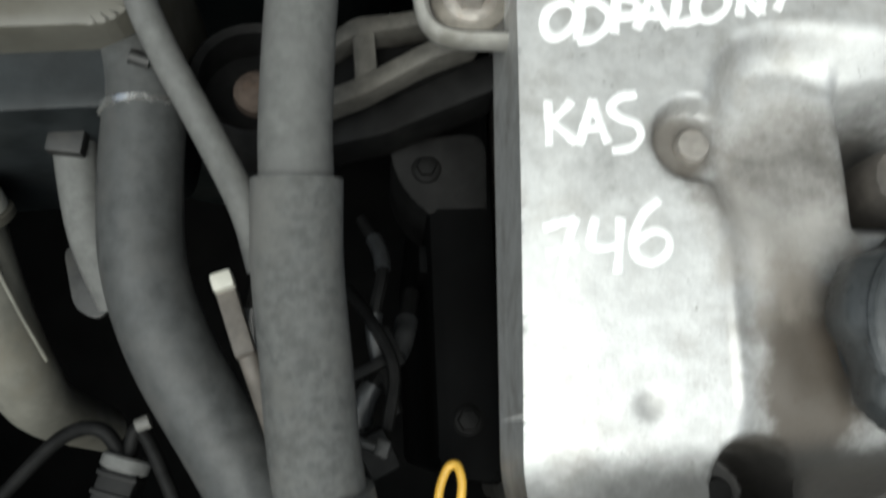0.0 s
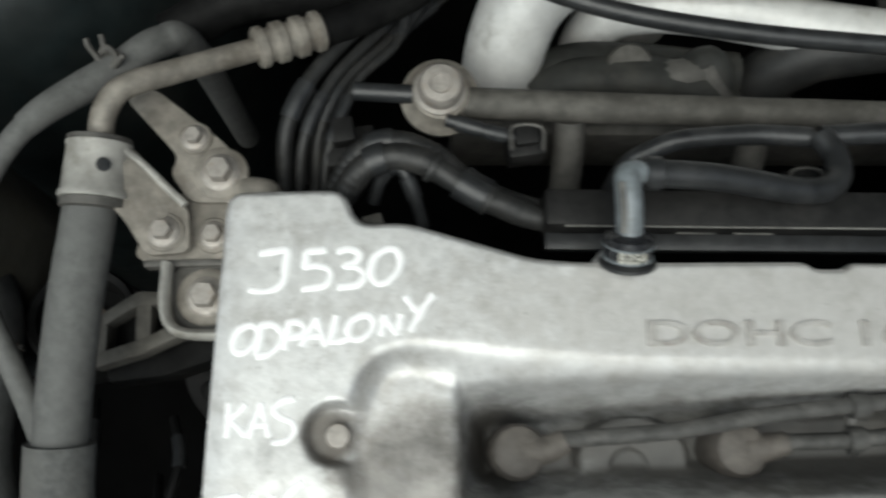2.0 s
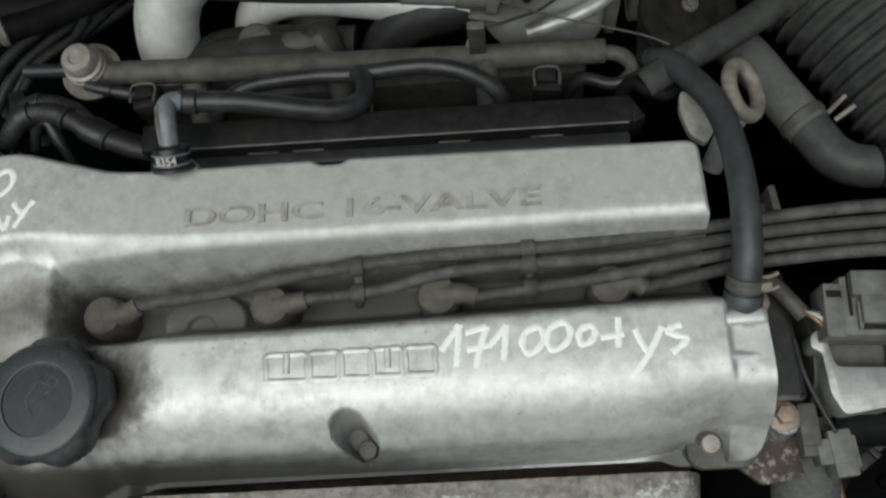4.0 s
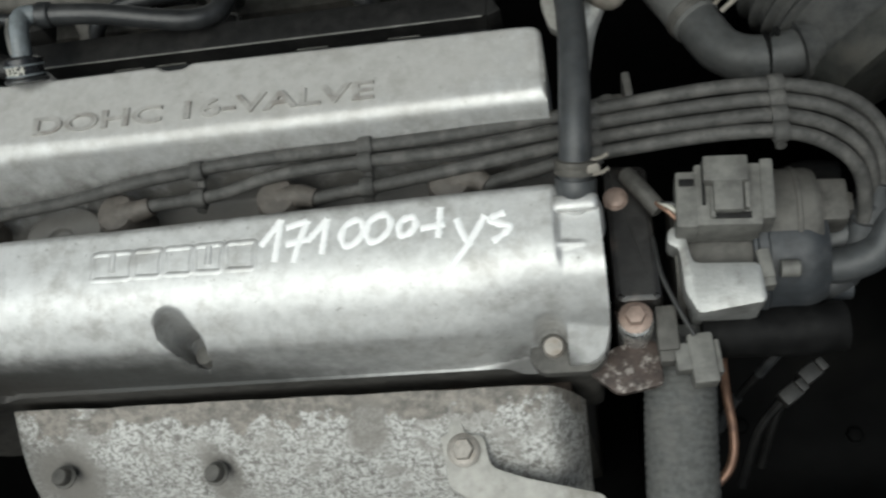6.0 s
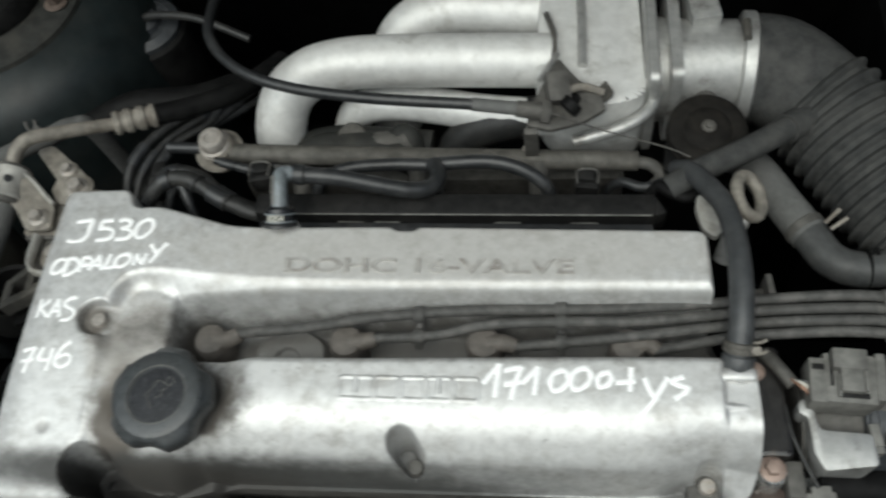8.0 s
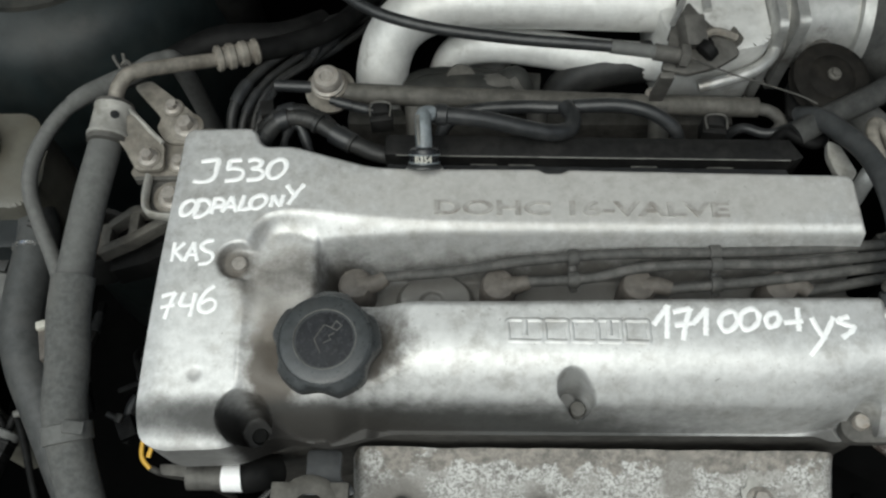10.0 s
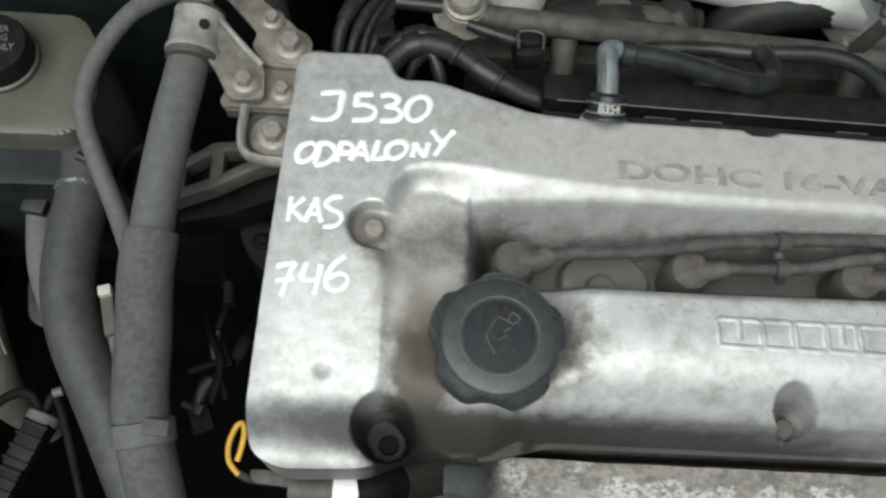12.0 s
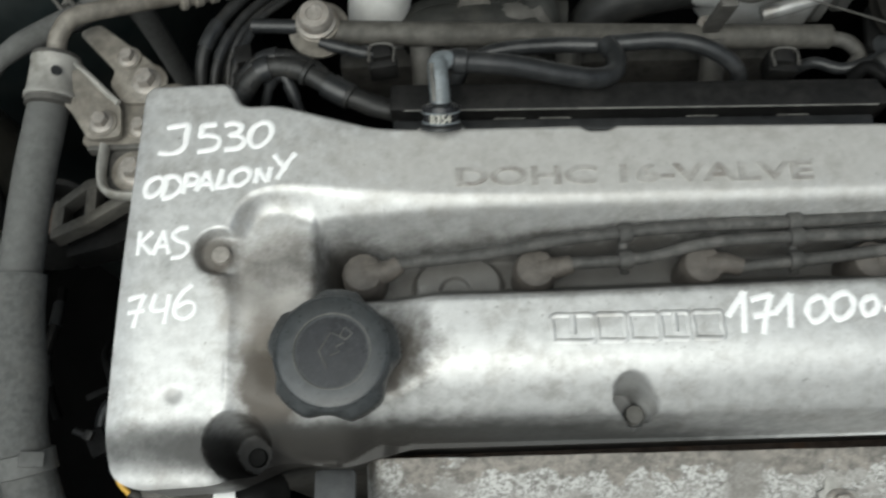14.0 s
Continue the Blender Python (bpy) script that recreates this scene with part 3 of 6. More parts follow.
    z = smax(z, -0.0485 - np.maximum(0, tab - 0.0105) * 4, 0.001)
    return z


def cover_at(x, y):
    return float(cover_height(np.array([x]), np.array([y]))[0])


def cover_shell():
    h = 0.0010
    xs, ys = np.arange(-0.020, 0.4525, h), np.arange(-0.1735, 0.047, h)
    gx, gy = np.meshgrid(xs, ys, indexing="ij")
    d = in_polygon(gx, gy, COVER_OUTLINE)
    e = 1e-5
    nx = (in_polygon(gx + e, gy, COVER_OUTLINE) - d) / e
    ny = (in_polygon(gx, gy + e, COVER_OUTLINE) - d) / e
    near = np.abs(d) < 0.72 * h
    px, py = np.where(near, gx - nx * d, gx), np.where(near, gy - ny * d, gy)
    dd = np.where(near, 0, d)
    z = cover_height(px, py)
    z = np.where(near, np.minimum(z, -0.0015), z)
    ok = dd >= 0
    index = -np.ones(gx.shape, int)
    faces, used = [], ok
    cell = ok[:-1, :-1] & ok[1:, :-1] & ok[1:, 1:] & ok[:-1, 1:]
    keep = np.zeros(gx.shape, bool)
    for di in (0, 1):
        for dj in (0, 1):
            keep[di:di + cell.shape[0], dj:dj + cell.shape[1]] |= cell
    index[keep] = np.arange(keep.sum())
    verts = np.stack([px[keep], py[keep], z[keep]], 1)
    i, j = np.nonzero(cell)
    faces = np.stack([index[i, j], index[i + 1, j], index[i + 1, j + 1], index[i, j + 1]], 1)
    me = bpy.data.meshes.new("tmp")
    me.from_pydata(verts.tolist(), [], faces.tolist())
    bm = bmesh.new()
    bm.from_mesh(me)
    bpy.data.meshes.remove(me)
    rim = [ed for ed in bm.edges if len(ed.link_faces) == 1]
    for g in bmesh.ops.extrude_edge_only(bm, edges=rim)["geom"]:
        if isinstance(g, bmesh.types.BMVert):
            g.co.z = -0.058
    bmesh.ops.recalc_face_normals(bm, faces=bm.faces)
    return bm


# ---------------------------------------------------------------- the bay round the engine
lone("ground", box((0.1, 0, -TOP - 0.02), (60, 60, 0.04), bevel=0), M_GROUND, "dark grey asphalt yard under the car", "ground", kind="structure")


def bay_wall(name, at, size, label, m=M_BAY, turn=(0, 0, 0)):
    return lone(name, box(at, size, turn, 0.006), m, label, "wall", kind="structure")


bay_wall("wall_left", (-0.47, 0.06, -0.36), (0.03, 1.15, 0.78), "inner wing of the engine bay, coloured near-black for shade")
bay_wall("wall_right", (0.86, 0.06, -0.36), (0.03, 1.15, 0.78), "inner wing of the engine bay, coloured near-black for shade")
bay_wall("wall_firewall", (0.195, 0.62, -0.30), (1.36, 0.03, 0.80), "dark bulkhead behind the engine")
# Unseen panel, set high and close to keep low light off the cover's front.
bay_wall("wall_front", (0.195, -0.42, -0.36), (1.36, 0.03, 0.74), "dark unseen front panel of the engine bay, raised to block light")
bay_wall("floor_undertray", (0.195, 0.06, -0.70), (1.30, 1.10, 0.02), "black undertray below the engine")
# Unseen walls added to cut off the low sky and darken sideways reflections.
for k, (x, y, sx, sy) in enumerate(((0.2, -3.4, 9.0, 0.2), (-4.2, 0.5, 0.2, 8.0), (4.6, 0.5, 0.2, 8.0), (0.2, 5.0, 9.0, 0.2))):
    lone("wall_sky_block_%d" % (k + 1), box((x, y, 0.65), (sx, sy, 3.1), bevel=0.02), M_SKY_BLOCK, "unseen dark wall, added to block the low sky", "wall", kind="structure")
bonnet = lone("bonnet", box((0.195, 0.335, 0.47), (1.34, 0.025, 1.05), (31, 0, 0), 0.008), M_PAINT_G,
              "dark green underside of the raised bonnet", "bonnet", kind="structure")


# ---------------------------------------------------------------- engine: head, cover and what sits on it
head_outline = rounded([(-0.004, 0.034), (0.034, 0.036), (0.06, 0.022), (0.14, 0.006), (0.42, 0.003), (0.444, -0.08), (0.442, -0.143),
                        (0.10, -0.146), (0.03, -0.160), (-0.008, -0.158)], 0.006, 3)
engine = thing("engine_block", (0.21, -0.06, -0.68), "dark grey grimy engine block below the valve cover", "engine")
part("cylinder_head", plate(head_outline, -0.20, -0.0585, 0.002), M_GRIME, engine)
part("block", box((0.215, -0.06, -0.44), (0.43, 0.17, 0.48), bevel=0.01), M_GRIME, engine)

cover = thing("valve_cover", (0.21, -0.06, -0.058), "weathered silver aluminium valve cover with white marker writing", "valve cover")
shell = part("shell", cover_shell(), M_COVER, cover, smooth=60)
# The second bolt is coloured near-black for the shade down in its recess.
for x, y, z, m in ((0.0358, -0.0545, -0.0060, M_BOLT), (0.0494, -0.1522, -0.0530, M_SHADE), (0.2470, -0.1364, -0.0395, M_GRIME), (0.4215, -0.1415, -0.0440, M_BOLT)):
    part("cover_bolt", lathe([(0.0050, -0.007), (0.0050, 0.0008), (0.0044, 0.0017), (0.002, 0.0019)], (x, y, z), n=20), m, cover, "dull bolt head")
part("end_lug", plate(rounded([(0.4105, -0.1370), (0.4160, -0.1310), (0.4270, -0.1310), (0.4340, -0.1390), (0.4440, -0.1400), (0.4470, -0.1460), (0.4400, -0.1535), (0.4150, -0.1535), (0.4095, -0.1470)], 0.005, 4), -0.0560, -0.0470, 0.0015), M_GRIME, cover, "dark dirty bolt lug")
part("valve_boss", lathe([(0.0135, -0.020), (0.0135, -0.0030), (0.0125, -0.0012), (0.0060, -0.0006)], (0.1505, 0.0080, 0.0), n=32), M_COVER, cover)
part("raised_lettering", letters("DOHC 16-VALVE", (0.1558, -0.0212, 0), 0.0098, -0.3, 0.0011, width=1.80, fat=0.02, drape=cover_at), M_LETTER, cover)

# the maker's mark, as plain raised shapes
for x, w, cross in ((0.2030, 0.0200, True), (0.2250, 0.0135, False), (0.2410, 0.0135, False), (0.2565, 0.0135, True), (0.2725, 0.0140, False)):
    y0, y1 = -0.1050, -0.0925
    loop = [(x, y0), (x + w * 0.5, y0 - 0.0002), (x + w, y0), (x + w, (y0 + y1) / 2), (x + w, y1), (x + w * 0.5, y1 + 0.0003), (x, y1), (x, (y0 + y1) / 2), (x, y0)]
    bms = [tube([(a, b, cover_at(a, b) - 0.0004) for a, b in loop], 0.0019, 8, 4, flat=0.38)]
    if cross:
        bms.append(tube([(x + w * 0.5, y0 + 0.003, cover_at(x + w * 0.5, y0) + 0.0002), (x + w * 0.5, y1, cover_at(x + w * 0.5, y1) + 0.0002)], 0.0018, 8, 3, flat=0.38))
    part("emblem_shape", join(*bms), M_COVER, cover)

# handwriting in white paint: pen strokes in a unit box for each character
PEN = {}
PEN["J"] = [[(0.24, 0.92), (0.58, 0.97), (1.0, 1.0), (0.98, 0.65), (0.93, 0.25), (0.65, 0.04), (0.30, 0.0), (0.0, 0.05)]]
PEN["5"] = [[(0.80, 1.0), (0.45, 0.97), (0.16, 0.93), (0.14, 0.75), (0.10, 0.56), (0.45, 0.60), (0.88, 0.50), (0.95, 0.28), (0.70, 0.08), (0.0, 0.0)]]
PEN["3"] = [[(0.05, 0.92), (0.45, 1.0), (0.80, 0.88), (0.70, 0.66), (0.32, 0.55), (0.75, 0.50), (0.98, 0.30), (0.75, 0.06), (0.10, 0.0)]]
PEN["0"] = [[(0.55, 1.0), (0.16, 0.78), (0.0, 0.38), (0.16, 0.04), (0.52, 0.05), (0.90, 0.35), (1.0, 0.72), (0.82, 0.97), (0.50, 0.99)]]
PEN["O"] = PEN["0"]
PEN["D"] = [[(0.18, 0.95), (0.14, 0.5), (0.0, 0.02)], [(0.05, 0.92), (0.60, 1.0), (0.98, 0.72), (0.88, 0.34), (0.50, 0.08), (0.0, 0.0)]]
PEN["P"] = [[(0.22, 0.95), (0.16, 0.5), (0.05, 0.0)], [(0.08, 0.92), (0.60, 1.0), (1.0, 0.80), (0.78, 0.54), (0.22, 0.46)]]
PEN["A"] = [[(0.0, 0.0), (0.28, 0.5), (0.55, 1.0)], [(0.55, 1.0), (0.75, 0.5), (0.98, 0.02)], [(0.20, 0.34), (0.90, 0.40)]]
PEN["L"] = [[(0.30, 1.0), (0.16, 0.5), (0.0, 0.06), (0.40, 0.02), (1.0, 0.14)]]
PEN["N"] = [[(0.0, 0.0), (0.10, 0.5), (0.16, 0.96)], [(0.16, 0.96), (0.48, 0.5), (0.82, 0.06)], [(0.82, 0.06), (0.90, 0.5), (1.0, 1.0)]]
PEN["Y"] = [[(0.0, 0.96), (0.22, 0.72), (0.44, 0.54)], [(1.0, 1.0), (0.60, 0.58), (0.16, 0.0)]]
PEN["K"] = [[(0.10, 1.0), (0.08, 0.5), (0.04, 0.0)], [(0.92, 0.96), (0.55, 0.72), (0.14, 0.52)], [(0.14, 0.54), (0.55, 0.32), (1.0, 0.04)]]
PEN["S"] = [[(0.92, 1.0), (0.40, 0.95), (0.08, 0.76), (0.35, 0.58), (0.85, 0.46), (0.95, 0.24), (0.60, 0.05), (0.0, 0.0)]]
PEN["7"] = [[(0.05, 0.86), (0.50, 0.93), (0.92, 0.98)], [(0.92, 0.98), (0.62, 0.5), (0.42, 0.0)], [(0.08, 0.46), (0.95, 0.53)]]
PEN["4"] = [[(0.20, 1.0), (0.06, 0.70), (0.04, 0.50), (0.45, 0.46), (0.92, 0.52)], [(0.95, 0.98), (0.86, 0.5), (0.74, 0.0)]]
PEN["6"] = [[(0.80, 1.0), (0.36, 0.78), (0.05, 0.40), (0.10, 0.10), (0.50, 0.0), (0.92, 0.16), (0.95, 0.40), (0.60, 0.50), (0.12, 0.34)]]
PEN["1"] = [[(0.05, 0.40), (0.50, 0.70), (0.92, 0.99)], [(0.92, 0.99), (0.82, 0.5), (0.72, 0.0)]]
PEN["t"] = [[(0.0, 0.36), (0.50, 0.40), (1.0, 0.45)], [(0.82, 1.0), (0.78, 0.5), (0.72, 0.0)]]
PEN["y"] = [[(0.24, 0.98), (0.36, 0.72), (0.52, 0.48)], [(0.98, 1.0), (0.55, 0.46), (0.03, 0.0)]]
PEN["s"] = [[(0.76, 1.0), (0.30, 0.90), (0.08, 0.76), (0.50, 0.62), (0.95, 0.50), (0.70, 0.26), (0.15, 0.0)]]


def pen_letter(ch, x, y, w, h, r=0.0015):
    """One painted character: its strokes lie on the casting, with an uneven pen width."""
    bms = []
    for k, stroke in enumerate(PEN[ch]):
        line = spline([(x + u * w, y + v * h, 0) for u, v in stroke], 6)
        f = 5.0 + 90.0 * abs(x) + k
        bms.append(tube([(p.x, p.y, cover_at(p.x, p.y)) for p in line], r, 8, 1, smooth=False, flat=0.30,
                        radius=lambda t: 1.0 + 0.14 * math.sin(f * t + k) + 0.08 * math.sin(23 * t + f)))
    part("marker_letter", join(*bms), M_MARKER, cover, "white paint marker")


for ch, x, y, w, h in (("J", 0.0002, 0.0014, 0.0146, 0.0166), ("5", 0.0208, 0.0022, 0.0120, 0.0160), ("3", 0.0338, 0.0030, 0.0120, 0.0156), ("0", 0.0482, 0.0042, 0.0118, 0.0145)):
    pen_letter(ch, x, y, w, h)
for ch, x, y, w, h in (("O", -0.0050, -0.0228, 0.0092, 0.0106), ("D", 0.0040, -0.0242, 0.0100, 0.0125), ("P", 0.0146, -0.0220, 0.0080, 0.0112), ("A", 0.0215, -0.0206, 0.0100, 0.0112),
                       ("L", 0.0328, -0.0188, 0.0070, 0.0104), ("O", 0.0394, -0.0180, 0.0100, 0.0098), ("N", 0.0524, -0.0168, 0.0078, 0.0088), ("Y", 0.0618, -0.0150, 0.0112, 0.0150)):
    pen_letter(ch, x, y, w, h, 0.00145)
for ch, x, y, w, h in (("K", -0.0062, -0.0550, 0.0078, 0.0132), ("A", 0.0022, -0.0552, 0.0084, 0.0132), ("S", 0.0112, -0.0570, 0.0090, 0.0165)):
    pen_letter(ch, x, y, w, h, 0.0013)
for ch, x, y, w, h in (("7", -0.0096, -0.0926, 0.0102, 0.0172), ("4", 0.0034, -0.0912, 0.0092, 0.0155), ("6", 0.0148, -0.0884, 0.0106, 0.0172)):
    pen_letter(ch, x, y, w, h, 0.0013)
for ch, x, y, w, h in (("1", 0.2890, -0.1034, 0.0110, 0.0212), ("7", 0.3012, -0.1044, 0.0122, 0.0206), ("1", 0.3122, -0.1014, 0.0108, 0.0175)):
    pen_letter(ch, x, y, w, h, 0.00165)
for ch, x, y, w, h in (("0", 0.3293, -0.0984, 0.0106, 0.0126), ("0", 0.3412, -0.0974, 0.0116, 0.0132), ("0", 0.3566, -0.0956, 0.0082, 0.0090), ("t", 0.3670, -0.0982, 0.0114, 0.0148),
                       ("y", 0.3796, -0.1126, 0.0176, 0.0234), ("s", 0.3984, -0.1020, 0.0100, 0.0134)):
    pen_letter(ch, x, y, w, h, 0.00165)


def oil_cap():
    c = (0.0962, -0.1108)
    ob = thing("oil_filler_cap", (*c, -0.0105), "dark grey scalloped plastic oil filler cap", "filler cap")

    def lobes(a, h):
        s = 0.5 + 0.5 * math.cos(5 * (a - radians(49)))
        rough = 0.006 * math.cos(60 * a) if s > 0.6 else 0.0
        return 1.0 + rough - (0.125 * (1 - min(1.0, s * 1.7)) if -0.004 < h < 0.0115 else 0.0)
    part("knob", lathe([(0.0240, -0.0105), (0.0240, -0.003), (0.0308, -0.0028), (0.0322, 0.0000), (0.0322, 0.0085), (0.0312, 0.0108), (0.0284, 0.0122),
                        (0.0268, 0.0142), (0.0252, 0.0150), (0.0185, 0.0152), (0.0180, 0.0136), (0.0176, 0.0130)], (*c, 0), n=120, lobes=lobes), M_CAP, ob)
    part("centre_disc", lathe([(0.0172, 0.0124), (0.0172, 0.0136), (0.0168, 0.0140), (0.004, 0.0141)], (*c, 0), n=48), M_CAPIN, ob, "black disc with an oil can symbol")
    part("rim_ring", lathe([(0.0276, 0.0126), (0.0281, 0.0136), (0.0270, 0.0146), (0.0266, 0.0140)], (*c, 0), n=64), M_CAP, ob)
    ring = [(c[0] + 0.0182 * math.cos(a * math.pi / 24), c[1] + 0.0182 * math.sin(a * math.pi / 24), 0.0150) for a in range(49)]
    part("disc_ring", tube(ring, 0.00035, 6, 1, smooth=False), M_GREYCON, ob, "thin pale ring")
    can = [(-0.0021, -0.0083), (-0.0063, 0.0), (-0.0008, 0.009), (0.0035, 0.0072), (0.0060, 0.0115), (0.0095, 0.0085), (0.0065, 0.0055), (0.0035, 0.0072)]
    spout = [(0.0052, 0.0040), (0.0020, 0.0022), (0.0035, 0.0), (-0.0010, -0.0022)]
    sym = join(*[tube([(c[0] + a, c[1] + b, 0.0142) for a, b in line], 0.00038, 6, 1, smooth=False) for line in (can, spout)])
    part("symbol", sym, M_GREYCON, ob, "pale oil can symbol")


oil_cap()

# crankcase valve and its hose
pcv = thing("crankcase_valve", (0.1500, 0.0130, -0.002), "black crankcase ventilation valve in a grommet on the valve cover", "valve")
AX = (0.0, 0.80, 0.60)
part("grommet", lathe([(0.0105, -0.0004), (0.0116, 0.0004), (0.0116, 0.0016), (0.0102, 0.0026)], (0.1505, 0.0112, 0.0012), AX), M_RUBBER_D, pcv)
part("body", lathe([(0.0088, 0.001), (0.0100, 0.0020), (0.0100, 0.0052), (0.0094, 0.0056), (0.0094, 0.0096), (0.0100, 0.0100), (0.0100, 0.0135), (0.0070, 0.0150)],
                   (0.1505, 0.0105, 0.0000), AX), M_CAPIN, pcv)
for h in (0.0050, 0.0102):
    part("bright_ring", lathe([(0.0099, h - 0.0006), (0.0103, h - 0.0003), (0.0103, h + 0.0003), (0.0099, h + 0.0006)], (0.1505, 0.0105, 0.0000), AX, 28), M_ELBOW, pcv, "thin pale ring")
mark = letters("B354", (0, 0, 0), 0.0042, 0, 0.0003, fat=0.02, width=0.95)
for v in mark.verts:
    t = (v.co.x - 0.0062) / 0.0103
    v.co = Vector(((0.0101 + v.co.z) * math.sin(t), -(0.0101 + v.co.z) * math.cos(t), 0.0056 + v.co.y))
bmesh.ops.transform(mark, matrix=pose(0.1505, 0.0105, 0.0, -53.13, 0, 0), verts=mark.verts)
part("print", mark, M_WHITE, pcv, "worn white print")
part("elbow", tube([(0.1505, 0.0200, 0.0075), (0.1500, 0.030, 0.0125), (0.1495, 0.0390, 0.0145), (0.1505, 0.0450, 0.0130), (0.1570, 0.0470, 0.0105)], 0.0054, 14, 6), M_ELBOW, pcv, "pale grey elbow")
part("elbow_rib", tube([(0.1475, 0.0215, 0.0125), (0.1468, 0.0300, 0.0172), (0.1462, 0.0400, 0.0188)], 0.0014, 8, 4), M_GREYCON, pcv)


def hose(name, pts, r, m, label, group="", **kw):
    return lone(name, tube(pts, r, kw.pop("n", 16), kw.pop("per", 8), **kw), m, label, "hose", group)


def harness(pts, r, m, label, **kw):
    ob = thing("harness", pts[0], label, "wiring", "wiring")
    part("cable", tube(pts, r, kw.pop("n", 14), kw.pop("per", 8), **kw), m, ob)
    line = spline(pts, 8)
    for a in (0.30, 0.68):
        k = int(a * len(line))
        part("tape_wrap", tube([tuple(p) for p in line[k - 3:k + 3]], r * 1.16 + 0.0003, 12, 1, smooth=False), M_RUBBER_D, ob, "shiny black tape")


loop = thing("breather_hose", (0.20, 0.05, 0.0), "glossy black rubber breather hose bent in a loop", "hose")
part("hose", tube([(0.1545, 0.0470, 0.0105), (0.161, 0.0468, 0.0095), (0.189, 0.0470, 0.004), (0.231, 0.0450, -0.008), (0.2475, 0.051, -0.014),
                   (0.2515, 0.063, -0.018), (0.247, 0.075, -0.021)], 0.0058, 16, 10, lumps=0.02), M_RUBBER_D, loop)
part("hose_collar", lathe([(0.0060, -0.004), (0.0070, -0.003), (0.0070, 0.003), (0.0060, 0.004)], (0.1610, 0.0468, 0.0095), (1, 0, -0.1), 20), M_RUBBER_D, loop)
hose("vacuum_hose", [(0.158, 0.056, -0.062), (0.159, 0.060, -0.045), (0.163, 0.066, -0.033), (0.172, 0.0705, -0.028), (0.186, 0.0745, -0.025), (0.217, 0.0770, -0.025), (0.244, 0.0755, -0.024)], 0.0047, M_RUBBER_D,
     "black rubber vacuum hose along the fuel rail", "vacuum hoses")
hose("vacuum_hose", [(0.248, 0.0755, -0.023), (0.284, 0.0765, -0.022), (0.308, 0.072, -0.025), (0.326, 0.064, -0.035), (0.330, 0.056, -0.050)], 0.0050, M_RUBBER_D,
     "black rubber vacuum hose bending down behind the cover", "vacuum hoses")

# ignition leads
LEADS = [
    (0.1075, [(0.124, -0.0565, -0.0215), (0.170, -0.0535, -0.018), (0.215, -0.0470, -0.016), (0.276, -0.0420, -0.015), (0.366, -0.0395, -0.016), (0.430, -0.0345, -0.017), (0.463, -0.0310, -0.018),
              (0.503, -0.0295, -0.015), (0.532, -0.0308, -0.015), (0.560, -0.0365, -0.020), (0.5775, -0.0475, -0.030), (0.5855, -0.0660, -0.044), (0.5850, -0.0840, -0.055), (0.5770, -0.0985, -0.063), (0.5640, -0.1040, -0.066), (0.552, -0.1045, -0.066)]),
    (0.1985, [(0.215, -0.0585, -0.0225), (0.255, -0.0570, -0.020), (0.290, -0.0505, -0.017), (0.335, -0.0485, -0.016), (0.385, -0.0475, -0.016), (0.430, -0.0425, -0.017), (0.463, -0.0385, -0.018),
              (0.503, -0.0375, -0.016), (0.532, -0.0382, -0.016), (0.558, -0.0440, -0.021), (0.5740, -0.0545, -0.031), (0.5800, -0.0700, -0.048), (0.5760, -0.0820, -0.064), (0.562, -0.0880, -0.072), (0.550, -0.0890, -0.073)]),
    (0.2875, [(0.305, -0.0625, -0.0235), (0.345, -0.0600, -0.020), (0.385, -0.0565, -0.017), (0.430, -0.0500, -0.018), (0.463, -0.0460, -0.019),
              (0.503, -0.0450, -0.017), (0.532, -0.0458, -0.017), (0.556, -0.0515, -0.023), (0.5710, -0.0620, -0.034), (0.5760, -0.0760, -0.054), (0.570, -0.0840, -0.075), (0.556, -0.0860, -0.084), (0.545, -0.0860, -0.085)]),
    (0.3770, [(0.392, -0.0640, -0.0240), (0.415, -0.0600, -0.022), (0.440, -0.0555, -0.021), (0.463, -0.0530, -0.021), (0.503, -0.0520, -0.018),
              (0.532, -0.0535, -0.018), (0.554, -0.0590, -0.025), (0.5680, -0.0700, -0.037), (0.5720, -0.0850, -0.060), (0.566, -0.1020, -0.080), (0.552, -0.1080, -0.086), (0.542, -0.1080, -0.087)])]
for bx, pts in LEADS:
    by = -0.0610
    lead = thing("ignition_lead", (bx, by, -0.046), "dusty grey ignition lead with a brown-grey spark plug boot", "cable", "ignition leads")
    part("plug_boot", lathe([(0.0118, -0.046), (0.0120, -0.032), (0.0116, -0.0235), (0.0100, -0.0200), (0.0060, -0.0185)], (bx, by, 0), n=14), M_BOOT, lead, "brown-grey rubber boot")
    part("boot_neck", tube([(bx + 0.002, by, -0.0245), (bx + 0.012, by + 0.001, -0.0235), (pts[0][0] + 0.003, pts[0][1], pts[0][2])], 0.0070, 14, 5,
                           radius=lambda t: 1.0 - 0.30 * t), M_BOOT, lead)
    part("end_boot", tube(pts[-4:], 0.0086, 16, 8, radius=lambda t: 0.72 + 0.28 * min(1.0, 2.5 * t)), M_RUBBER_M, lead, "thick rubber end boot")
    part("cable", tube(pts, 0.00345, 12, 9, lumps=0.03, seed=bx * 40), M_LEAD, lead)

